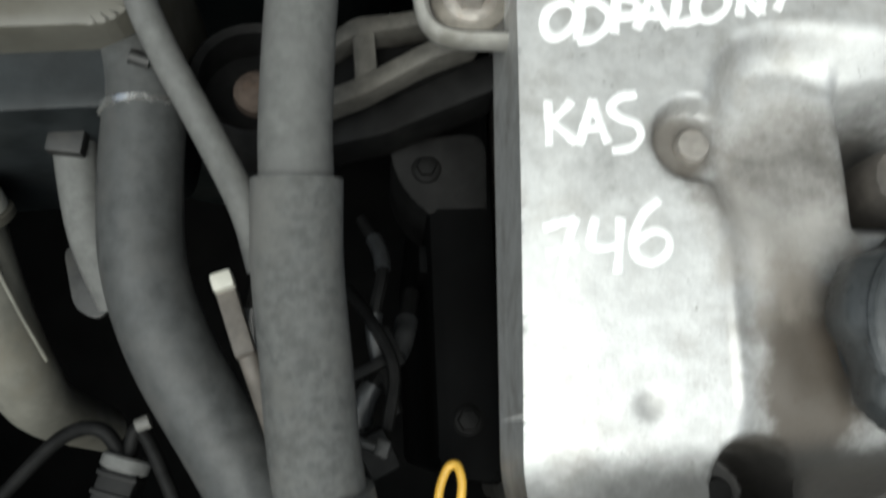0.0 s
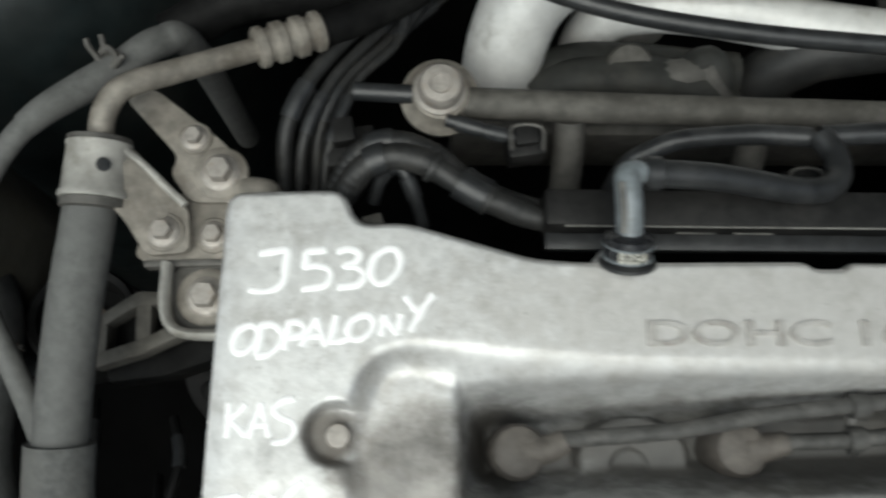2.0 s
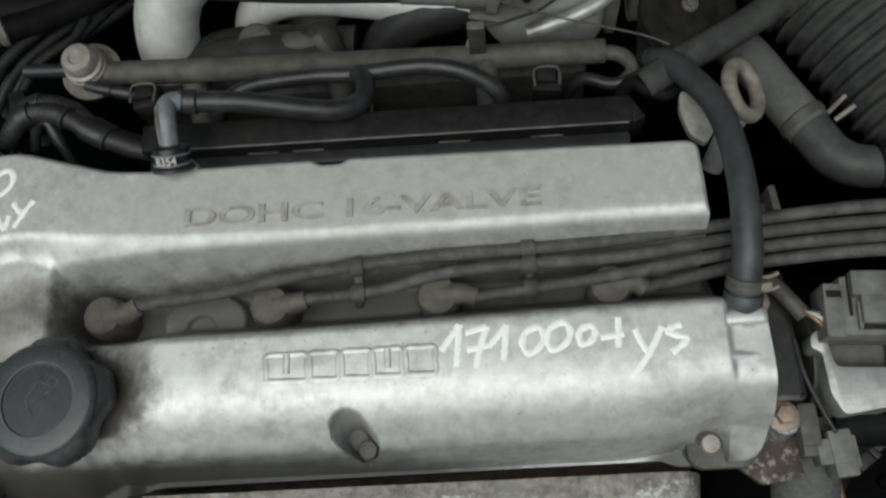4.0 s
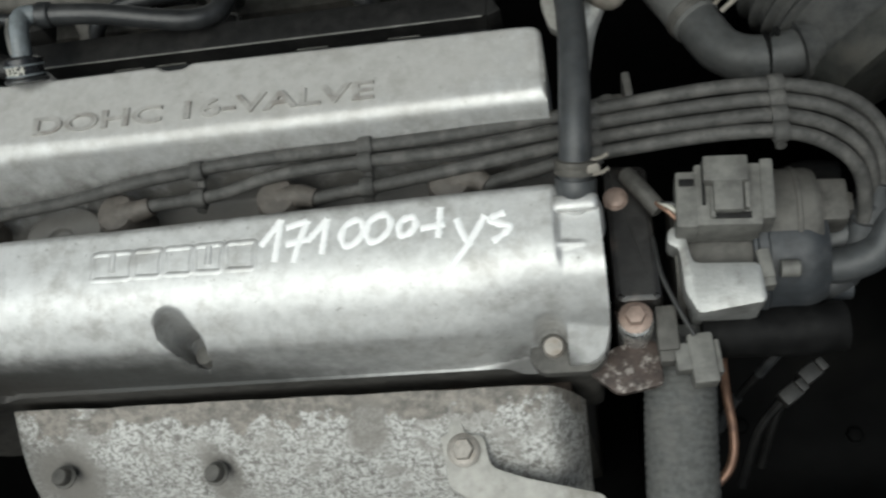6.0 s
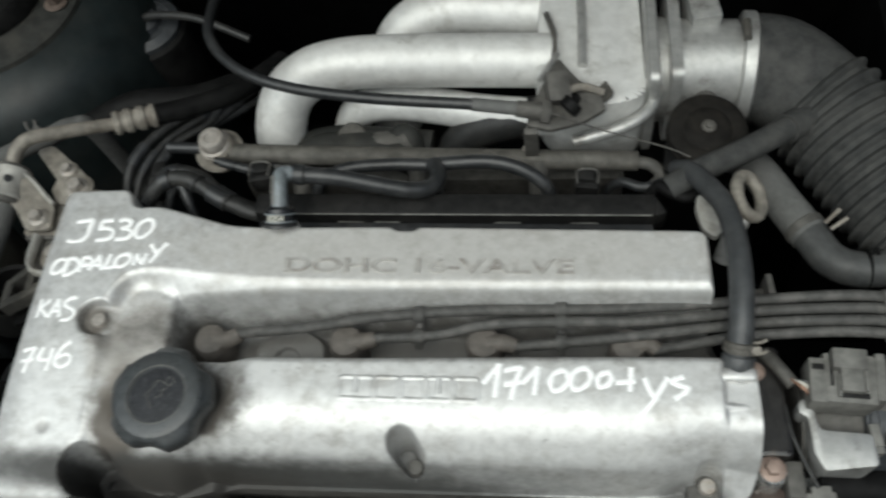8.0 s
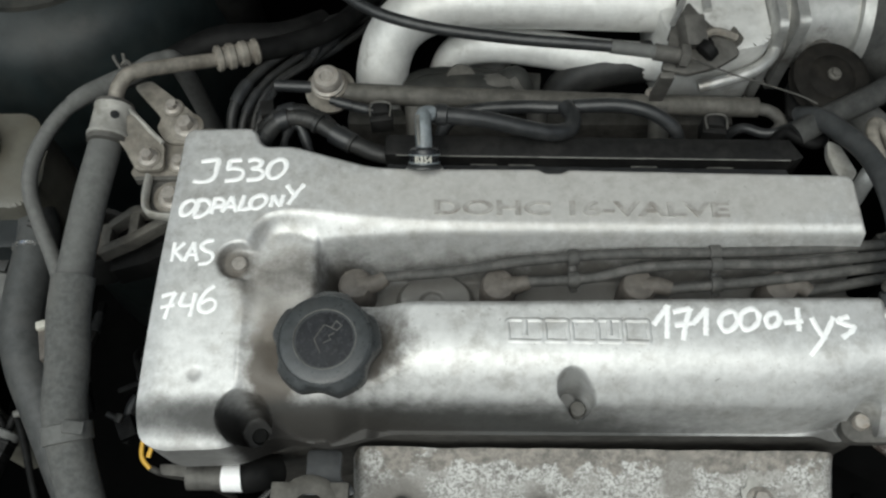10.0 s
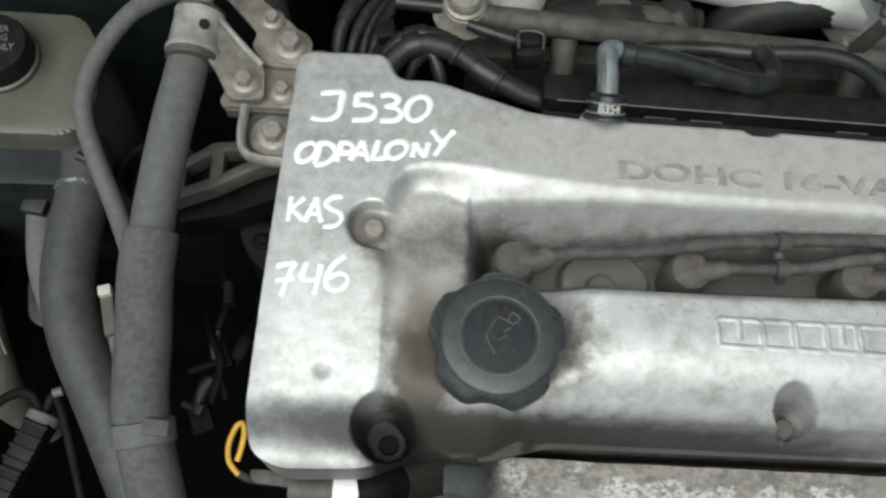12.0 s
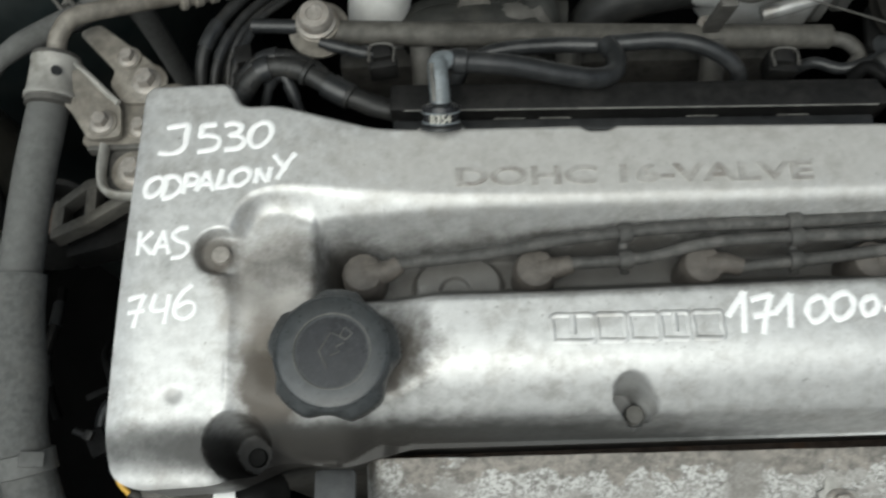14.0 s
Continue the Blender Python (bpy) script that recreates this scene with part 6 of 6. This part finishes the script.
part("stay_edge", tube([(0.322, 0.128, 0.002), (0.330, 0.146, 0.000), (0.334, 0.156, -0.004)], 0.0022, 8, 5), M_ALU, cbr, "bright worn edge")
tc = thing("throttle_cable", (0.2, 0.115, 0.01), "glossy black throttle cable running over the manifold", "cable")
part("sheath", tube([(0.060, 0.265, -0.020), (0.063, 0.215, -0.004), (0.074, 0.170, 0.009), (0.103, 0.137, 0.012), (0.145, 0.119, 0.012), (0.205, 0.108, 0.012), (0.275, 0.1025, 0.010), (0.312, 0.1000, 0.006)], 0.0041, 14, 9), M_RUBBER_D, tc)
part("end_sleeve", tube([(0.276, 0.1024, 0.0100), (0.310, 0.1003, 0.0062)], 0.0047, 14, 4), M_RUBBER, tc)
part("inner_wire", tube([(0.330, 0.0985, 0.0035), (0.360, 0.0920, -0.006), (0.408, 0.0850, -0.0200), (0.425, 0.0800, -0.025)], 0.0006, 8, 5), M_GRIME, tc, "bare steel wire")

# ---------------------------------------------------------------- gearbox end: duct, distributor, hoses
duct = thing("intake_duct", (0.55, 0.10, -0.08), "dusty black corrugated rubber intake duct", "duct")


def ribs(t):
    k = max(0.0, math.sin((t - 0.30) * 2 * math.pi * 24.0)) ** 0.7 if 0.30 < t < 0.80 else 0.0
    return 1.0 + 0.11 * k


part("bellows", tube([(0.474, 0.177, -0.050), (0.500, 0.172, -0.052), (0.530, 0.142, -0.058), (0.554, 0.104, -0.062), (0.574, 0.068, -0.065), (0.593, 0.034, -0.067), (0.606, 0.008, -0.069)], 0.041, 40, 36, radius=ribs), M_DUCT, duct)
part("end_band", lathe([(0.0412, -0.010), (0.0445, -0.009), (0.0445, 0.009), (0.0412, 0.010)], (0.604, 0.011, -0.0688), (0.45, -0.89, -0.05), 48), M_FLANGE, duct, "dusty brown-grey band")
part("clamp", lathe([(0.0405, -0.005), (0.0422, -0.004), (0.0422, 0.004), (0.0405, 0.005)], (0.4740, 0.177, -0.0495), (1, -0.1, 0), 48), M_ALU, duct, "bright worm-drive clamp")
part("clamp_screw", tube([(0.470, 0.186, -0.008), (0.469, 0.168, -0.0065)], 0.0032, 12, 3), M_RAIL, duct)
part("cross_tube", tube([(0.410, 0.060, -0.034), (0.430, 0.070, -0.028), (0.465, 0.088, -0.028), (0.500, 0.112, -0.034), (0.520, 0.128, -0.042)], 0.0088, 16, 6), M_DUCT, duct)
part("tube_boot", tube([(0.494, 0.108, -0.033), (0.508, 0.118, -0.037), (0.522, 0.130, -0.043)], 0.0108, 16, 5), M_DUCT, duct)
part("side_spout", tube([(0.5075, 0.0440, -0.0665), (0.512, 0.034, -0.066), (0.520, 0.0205, -0.065), (0.534, 0.0125, -0.063), (0.555, 0.0130, -0.062), (0.578, 0.020, -0.062)], 0.0125, 22, 6), M_COOLHOSE, duct)
part("spout_boss", tube([(0.556, 0.0130, -0.062), (0.572, 0.0170, -0.062), (0.585, 0.024, -0.062)], 0.0165, 22, 5), M_DUCT, duct)
elb = thing("elbow_hose", (0.50, 0.07, -0.08), "dusty black hose with a spring clip on the intake duct", "hose")
part("hose", tube([(0.470, 0.120, -0.085), (0.482, 0.098, -0.074), (0.494, 0.070, -0.069), (0.503, 0.052, -0.0675), (0.509, 0.0405, -0.0665)], 0.0136, 20, 8), M_RUBBER, elb)
part("clip_band", lathe([(0.0136, -0.003), (0.0145, -0.002), (0.0145, 0.002), (0.0136, 0.003)], (0.5060, 0.0462, -0.0665), (0.47, -0.88, 0.05), 30), M_GRIME, elb)
part("clip_ear", tube([(0.518, 0.046, -0.058), (0.527, 0.053, -0.051)], 0.0015, 8, 3), M_PLATE, elb)
part("clip_ear", tube([(0.521, 0.041, -0.058), (0.531, 0.046, -0.051)], 0.0015, 8, 3), M_PLATE, elb)
spring = thing("hose_clamp", (0.541, 0.0125, -0.0625), "black wire spring clip round the duct spout", "clamp")
part("band", lathe([(0.0124, -0.0016), (0.0136, 0.0), (0.0124, 0.0016)], (0.5410, 0.0125, -0.0627), (1, 0.02, 0.03), 30), M_SHADE, spring)
part("ear", tube([(0.5420, 0.0180, -0.0520), (0.5450, 0.0200, -0.0480), (0.5450, 0.0160, -0.0485)], 0.0012, 8, 3), M_SHADE, spring)
air = thing("air_filter_box", (0.741, -0.03, -0.22), "black plastic air filter housing with a clipped lid", "filter box")
part("lower_box", box((0.741, -0.030, -0.145), (0.170, 0.200, 0.160), (0, 0, 39), 0.010), M_PLAST, air)
part("lid", box((0.741, -0.030, -0.046), (0.178, 0.208, 0.026), (0, 0, 39), 0.008, 3), M_RUBBER_D, air, "glossy black lid")
part("lid_lip", box((0.741, -0.030, -0.0625), (0.184, 0.214, 0.005), (0, 0, 39), 0.002), M_PLAST, air)
for k in (0.045, 0.110):
    part("latch", box((0.604 + 0.70 * k, -0.016 - 0.71 * k, -0.072), (0.006, 0.022, 0.034), (0, 0, 39), 0.0015), M_GRIME, air, "dull spring latch")
batt = thing("battery", (0.68, 0.28, -0.2), "dark battery with a dull terminal", "battery")
part("case", box((0.690, 0.285, -0.200), (0.17, 0.16, 0.20), bevel=0.006), M_BAY, batt)
part("tray", box((0.690, 0.285, -0.4975), (0.15, 0.14, 0.395), bevel=0.004), M_BAY, batt)
part("terminal", join(box((0.625, 0.240, -0.092), (0.026, 0.030, 0.012), (0, 0, 30), 0.002), hexbolt((0.625, 0.240, -0.087), 0.006, 0.006, 0.009)), M_PLATE, batt)

lift = thing("lifting_eye", (0.445, 0.045, -0.05), "pale steel lifting eye behind the valve cover", "lifting eye")
ring2 = [(0.4590 + 0.0088 * math.cos(a * math.pi / 10), 0.0430 + 0.0155 * math.sin(a * math.pi / 10), -0.0170 - 0.006 * math.cos(a * math.pi / 10)) for a in range(21)]
part("eye", tube(ring2, 0.0043, 12, 1, smooth=False), M_PLATE, lift)
part("shank", tube([(0.455, 0.030, -0.018), (0.448, 0.020, -0.030), (0.444, 0.012, -0.05)], 0.006, 12, 4, flat=0.6), M_ALU, lift)
part("foot", plate(rounded([(0.428, 0.052), (0.436, 0.048), (0.444, 0.026), (0.438, 0.018), (0.430, 0.024), (0.426, 0.040)], 0.003, 3), -0.034, -0.028, 0.0008), M_PALE, lift)

housing = thing("camshaft_end_housing", (0.458, -0.11, -0.07), "dark oily metal housing at the end of the cylinder head", "housing")
part("body", plate(rounded([(0.4505, -0.050), (0.472, -0.052), (0.474, -0.122), (0.452, -0.122)], 0.004, 3), -0.085, -0.044, 0.003), M_GASKET, housing)
part("lower_body", plate(rounded([(0.4505, -0.116), (0.474, -0.116), (0.474, -0.147), (0.452, -0.146)], 0.004, 3), -0.095, -0.0660, 0.003), M_GASKET, housing)
part("foot", plate(rounded([(0.436, -0.1500), (0.450, -0.138), (0.470, -0.136), (0.472, -0.158), (0.450, -0.162)], 0.003, 3), -0.070, -0.0640, 0.001), M_SCUFF, housing, "rusty foot with bright scuffs")
part("spacer", lathe([(0.0084, -0.066), (0.0084, -0.0475), (0.0076, -0.0465)], (0.4605, -0.1285, 0.0), (0, 0.05, 1), 26), M_CHROME, housing, "bright spacer")
part("pink_bolt", hexbolt((0.4605, -0.1290, -0.0470), 0.0050, 0.0055, 0.0080, (0, 0.05, 1)), M_PINK, housing, "copper-toned bolt")
part("rear_bolt", hexbolt((0.4560, -0.0690, -0.0440), 0.0058, 0.0025, 0.0062), M_PINK, housing, "dull pink bolt")
part("rear_stay", join(box((0.457, -0.0230, -0.040), (0.016, 0.010, 0.020), (0, 0, 5), 0.002), box((0.466, -0.0205, -0.030), (0.004, 0.016, 0.022), (0, 0, 5), 0.001), hexbolt((0.456, -0.0240, -0.030), 0.0045, 0.003, 0.006)), M_GRIME, housing)

dist = thing("distributor", (0.53, -0.09, -0.09), "grey and blue-black ignition distributor with a plug connector", "distributor")
part("bracket", join(plate(rounded([(0.479, -0.088), (0.486, -0.086), (0.489, -0.106), (0.519, -0.108), (0.520, -0.127), (0.489, -0.131), (0.484, -0.120), (0.483, -0.098), (0.478, -0.096)], 0.003, 3), -0.056, -0.040, 0.0015),
                     box((0.503, -0.118, -0.060), (0.032, 0.020, 0.03), bevel=0.004)), M_ALU, dist, "pale aluminium bracket")
part("body", tube([(0.482, -0.093, -0.078), (0.520, -0.093, -0.078)], 0.0285, 34, 3), M_GRIME, dist)
part("cap", tube([(0.518, -0.092, -0.074), (0.534, -0.092, -0.074), (0.546, -0.092, -0.074), (0.553, -0.092, -0.074)], 0.0300, 36, 4, radius=lambda t: 1.0 - 0.35 * max(0, t - 0.6)), M_DIST, dist, "blue-black distributor cap")
part("cap_rim", lathe([(0.0300, -0.003), (0.0315, -0.002), (0.0315, 0.002), (0.0300, 0.003)], (0.5225, -0.092, -0.074), (1, 0, 0), 40), M_DIST, dist)
for y, z in ((-0.1045, -0.066), (-0.0890, -0.073), (-0.0860, -0.085), (-0.1080, -0.087)):
    part("terminal_tower", tube([(0.544, y, z), (0.560, y, z), (0.568, y, z)], 0.0076, 16, 3), M_DIST, dist)
part("coil_drum", tube([(0.519, -0.078, -0.064), (0.532, -0.0785, -0.064), (0.545, -0.079, -0.064), (0.550, -0.079, -0.064)], 0.0245, 28, 4, radius=lambda t: 1.0 - 0.2 * max(0, t - 0.8)), M_GRIME, dist, "grimy grey drum")
for x in (0.5245, 0.5400):
    part("drum_rib", lathe([(0.0244, -0.0015), (0.0252, -0.0008), (0.0252, 0.0008), (0.0244, 0.0015)], (x, -0.0785, -0.064), (1, -0.03, 0), 30), M_GRIME, dist)
part("terminal_block", join(box((0.5560, -0.0770, -0.0580), (0.016, 0.022, 0.022), (0, 0, -4), 0.003), box((0.5640, -0.0760, -0.0600), (0.008, 0.010, 0.012), (0, 0, -4), 0.002)), M_GRIME, dist, "grimy terminal block")
part("rear_stub", tube([(0.540, -0.058, -0.070), (0.552, -0.055, -0.070), (0.566, -0.056, -0.072)], 0.0085, 14, 4), M_SHADE, dist)
part("screw", lathe([(0.0042, 0.0), (0.0042, 0.008), (0.003, 0.009)], (0.5285, -0.1100, -0.047), (1, -0.05, 0.0), 16), M_GREYCON, dist)
part("clamp_tab", join(box((0.5215, -0.1080, -0.0450), (0.006, 0.014, 0.006), (0, 0, 5), 0.001), box((0.5215, -0.1160, -0.0480), (0.007, 0.006, 0.010), (0, 0, 5), 0.001)), M_GREYCON, dist)
plug = part("plug", join(box((0.5065, -0.0790, -0.0370), (0.030, 0.031, 0.024), (0, 0, -4), 0.002), box((0.5060, -0.0685, -0.0230), (0.020, 0.013, 0.008), (0, 0, -4), 0.0015)), M_GREYCON, dist, "grey plug connector")
part("latch", box((0.5060, -0.0790, -0.0225), (0.013, 0.020, 0.006), (0, 0, -4), 0.0012), M_GREYCON, plug)
part("side_block", box((0.4880, -0.0800, -0.0360), (0.010, 0.028, 0.022), (0, 0, -4), 0.0015), M_GREYCON, plug)
part("side_ridge", box((0.5240, -0.0780, -0.0345), (0.006, 0.030, 0.020), (0, 0, -4), 0.0015), M_GREYCON, plug)
# Slots are not cut: black bars on the plug stand for their shade.
part("slot", box((0.4885, -0.0720, -0.0247), (0.007, 0.0035, 0.0015), (0, 0, -4), 0.0004), M_PLAST, plug)
part("slot", box((0.4960, -0.0730, -0.0245), (0.0015, 0.022, 0.0015), (0, 0, -4), 0.0004), M_PLAST, plug)
part("latch_arm", join(box((0.5145, -0.0780, -0.0235), (0.0022, 0.020, 0.004), (0, 0, -4), 0.0005), box((0.4990, -0.0840, -0.0240), (0.0020, 0.014, 0.003), (0, 0, -4), 0.0005)), M_GREYCON, plug)
part("slot", box((0.5075, -0.0900, -0.0247), (0.016, 0.0030, 0.0015), (0, 0, -4), 0.0004), M_PLAST, plug)
part("lower_shell", tube([(0.492, -0.130, -0.078), (0.530, -0.131, -0.080), (0.560, -0.130, -0.082)], 0.013, 18, 8, lumps=0.10, seed=4.0), M_SHADE, dist)
wires = thing("plug_wires", (0.474, -0.085, -0.05), "taped grey wires with bare copper ends", "cable")
part("tape", tube([(0.462, -0.058, -0.040), (0.468, -0.068, -0.036), (0.476, -0.080, -0.036)], 0.0044, 14, 5), M_GRIME, wires)
for k in range(3):
    part("wire", tube([(0.473, -0.076 - 0.001 * k, -0.0335), (0.480 + 0.001 * k, -0.084 + 0.002 * k, -0.0300), (0.486, -0.090 + 0.003 * k, -0.034)], 0.0013, 8, 5), (M_COPPER, M_WHITE, M_RUBBER_D)[k], wires)
part("long_wire", tube([(0.472, -0.090, -0.045), (0.474, -0.108, -0.045), (0.480, -0.124, -0.048), (0.487, -0.138, -0.052)], 0.0012, 8, 6), M_LOOM, wires)
low = thing("connector", (0.483, -0.145, -0.07), "grey plug connector on the housing", "connector", "connectors")
part("holder", join(box((0.475, -0.1330, -0.0600), (0.010, 0.022, 0.014), bevel=0.0015), box((0.474, -0.1440, -0.0610), (0.007, 0.010, 0.012), bevel=0.001)), M_GRIME, low)
part("housing", join(box((0.4900, -0.1480, -0.0620), (0.012, 0.024, 0.016), (0, 0, 4), 0.0018), box((0.4820, -0.1470, -0.0610), (0.009, 0.013, 0.012), (0, 0, 4), 0.001)), M_GREYCON, low)
part("rib", box((0.4972, -0.1470, -0.0620), (0.0025, 0.016, 0.010), (0, 0, 4), 0.0006), M_GREYCON, low)

rad = thing("radiator_hose", (0.48, -0.18, -0.1), "braided grey radiator hose", "hose")
woven = tube([(0.482, -0.125, -0.088), (0.481, -0.150, -0.092), (0.479, -0.180, -0.098), (0.477, -0.215, -0.106), (0.474, -0.260, -0.125), (0.47, -0.32, -0.17)], 0.0178, 64, 34)
for k, v in enumerate(woven.verts):
    ring, around = divmod(k, 64)
    zig = abs((around / 3.2) % 2.0 - 1.0)
    v.co += v.normal * (0.0003 if math.sin(ring * 1.5 + zig * 3.2) > 0 else -0.0002)
part("hose", woven, M_SLEEVE, rad, smooth=70)
part("end_ring", lathe([(0.0180, -0.003), (0.0190, -0.002), (0.0190, 0.002), (0.0180, 0.003)], (0.4815, -0.1400, -0.0905), (0.02, 1, 0.15), 32), M_GRIME, rad)
hose("copper_pipe", [(0.508, -0.120, -0.128), (0.506, -0.150, -0.120), (0.507, -0.172, -0.119), (0.505, -0.188, -0.120), (0.497, -0.199, -0.122), (0.480, -0.207, -0.130), (0.46, -0.215, -0.15)], 0.0025, M_COPPER, "thin worn copper-coloured pipe")
for x, y in ((0.566, -0.130), (0.553, -0.142)):
    farp = thing("connector", (x, y, -0.21), "small pale plug deep in the bay", "connector", "connectors")
    part("housing", join(box((x, y, -0.200), (0.014, 0.010, 0.012), (0, 0, 35), 0.002), box((x + 0.006, y + 0.004, -0.192), (0.005, 0.008, 0.004), (0, 0, 35), 0.001)), M_LOOM, farp)
    part("wire", tube([(x - 0.006, y - 0.004, -0.202), (x - 0.02, y - 0.02, -0.21), (x - 0.03, y - 0.05, -0.24)], 0.003, 8, 5), M_SHADE, farp)
harness([(0.545, -0.125, -0.10), (0.528, -0.140, -0.130), (0.512, -0.155, -0.16), (0.50, -0.18, -0.22)], 0.0022, M_SHADE, "thin dark wire below the distributor", n=8)
gear = thing("gearbox", (0.60, -0.08, -0.66), "dark gearbox casing deep in the bay", "gearbox")
part("casing", box((0.60, -0.08, -0.50), (0.26, 0.24, 0.32), bevel=0.05, seg=4), M_BAY, gear)
part("bell_housing", tube([(0.50, -0.06, -0.46), (0.60, -0.06, -0.44), (0.70, -0.06, -0.48)], 0.12, 24, 4), M_BAY, gear)
for x, y in ((0.54, -0.14), (0.62, -0.15), (0.68, -0.10)):
    part("bolt", hexbolt((x, y, -0.342), 0.006, 0.006, 0.009), M_BAY, gear)
belt = thing("timing_cover", (-0.02, -0.06, -0.60), "black timing belt cover beside the engine", "cover")
part("shell", plate(rounded([(-0.034, 0.02), (-0.008, 0.025), (-0.008, -0.150), (-0.034, -0.145)], 0.008, 3), -0.60, -0.105, 0.004), M_BAY, belt)
part("rib", box((-0.0345, -0.06, -0.30), (0.006, 0.012, 0.36), bevel=0.002), M_BAY, belt)
for y in (-0.125, -0.020):
    part("bolt", hexbolt((-0.022, y, -0.1055), 0.0042, 0.004, 0.006), M_SHADE, belt)

shoulder = thing("belt_cover_shoulder", (-0.030, -0.034, -0.11), "dark grey rounded shoulder of the timing belt cover", "cover")
part("shell", plate(rounded([(-0.050, -0.018), (-0.010, -0.014), (-0.010, -0.058), (-0.026, -0.052), (-0.044, -0.036)], 0.010, 4), -0.16, -0.098, 0.002, lambda x, y: 0.3 * (y + 0.02)), M_SHADE, shoulder)
part("screw", hexbolt((-0.034, -0.028, -0.101), 0.004, 0.003, 0.006), M_SHADE, shoulder)
for k, pts in enumerate(([(-0.060, -0.040, -0.13), (-0.052, -0.062, -0.115), (-0.056, -0.090, -0.112), (-0.048, -0.120, -0.125)], [(-0.105, -0.030, -0.14), (-0.100, -0.055, -0.125), (-0.104, -0.085, -0.125), (-0.098, -0.115, -0.14)],
                         [(-0.040, -0.070, -0.14), (-0.046, -0.095, -0.125), (-0.060, -0.115, -0.12), (-0.064, -0.140, -0.13)])):
    harness(pts, 0.0026 + 0.0006 * k, M_SHADE, "thin black wire deep beside the engine", n=8)
lone("pipe_bracket", join(box((-0.058, -0.104, -0.112), (0.022, 0.004, 0.010), (0, 0, 24), 0.001), box((-0.050, -0.096, -0.116), (0.006, 0.016, 0.010), (0, 0, 24), 0.001)), M_SHADE, "small dark bracket beside the sleeved hose", "bracket")
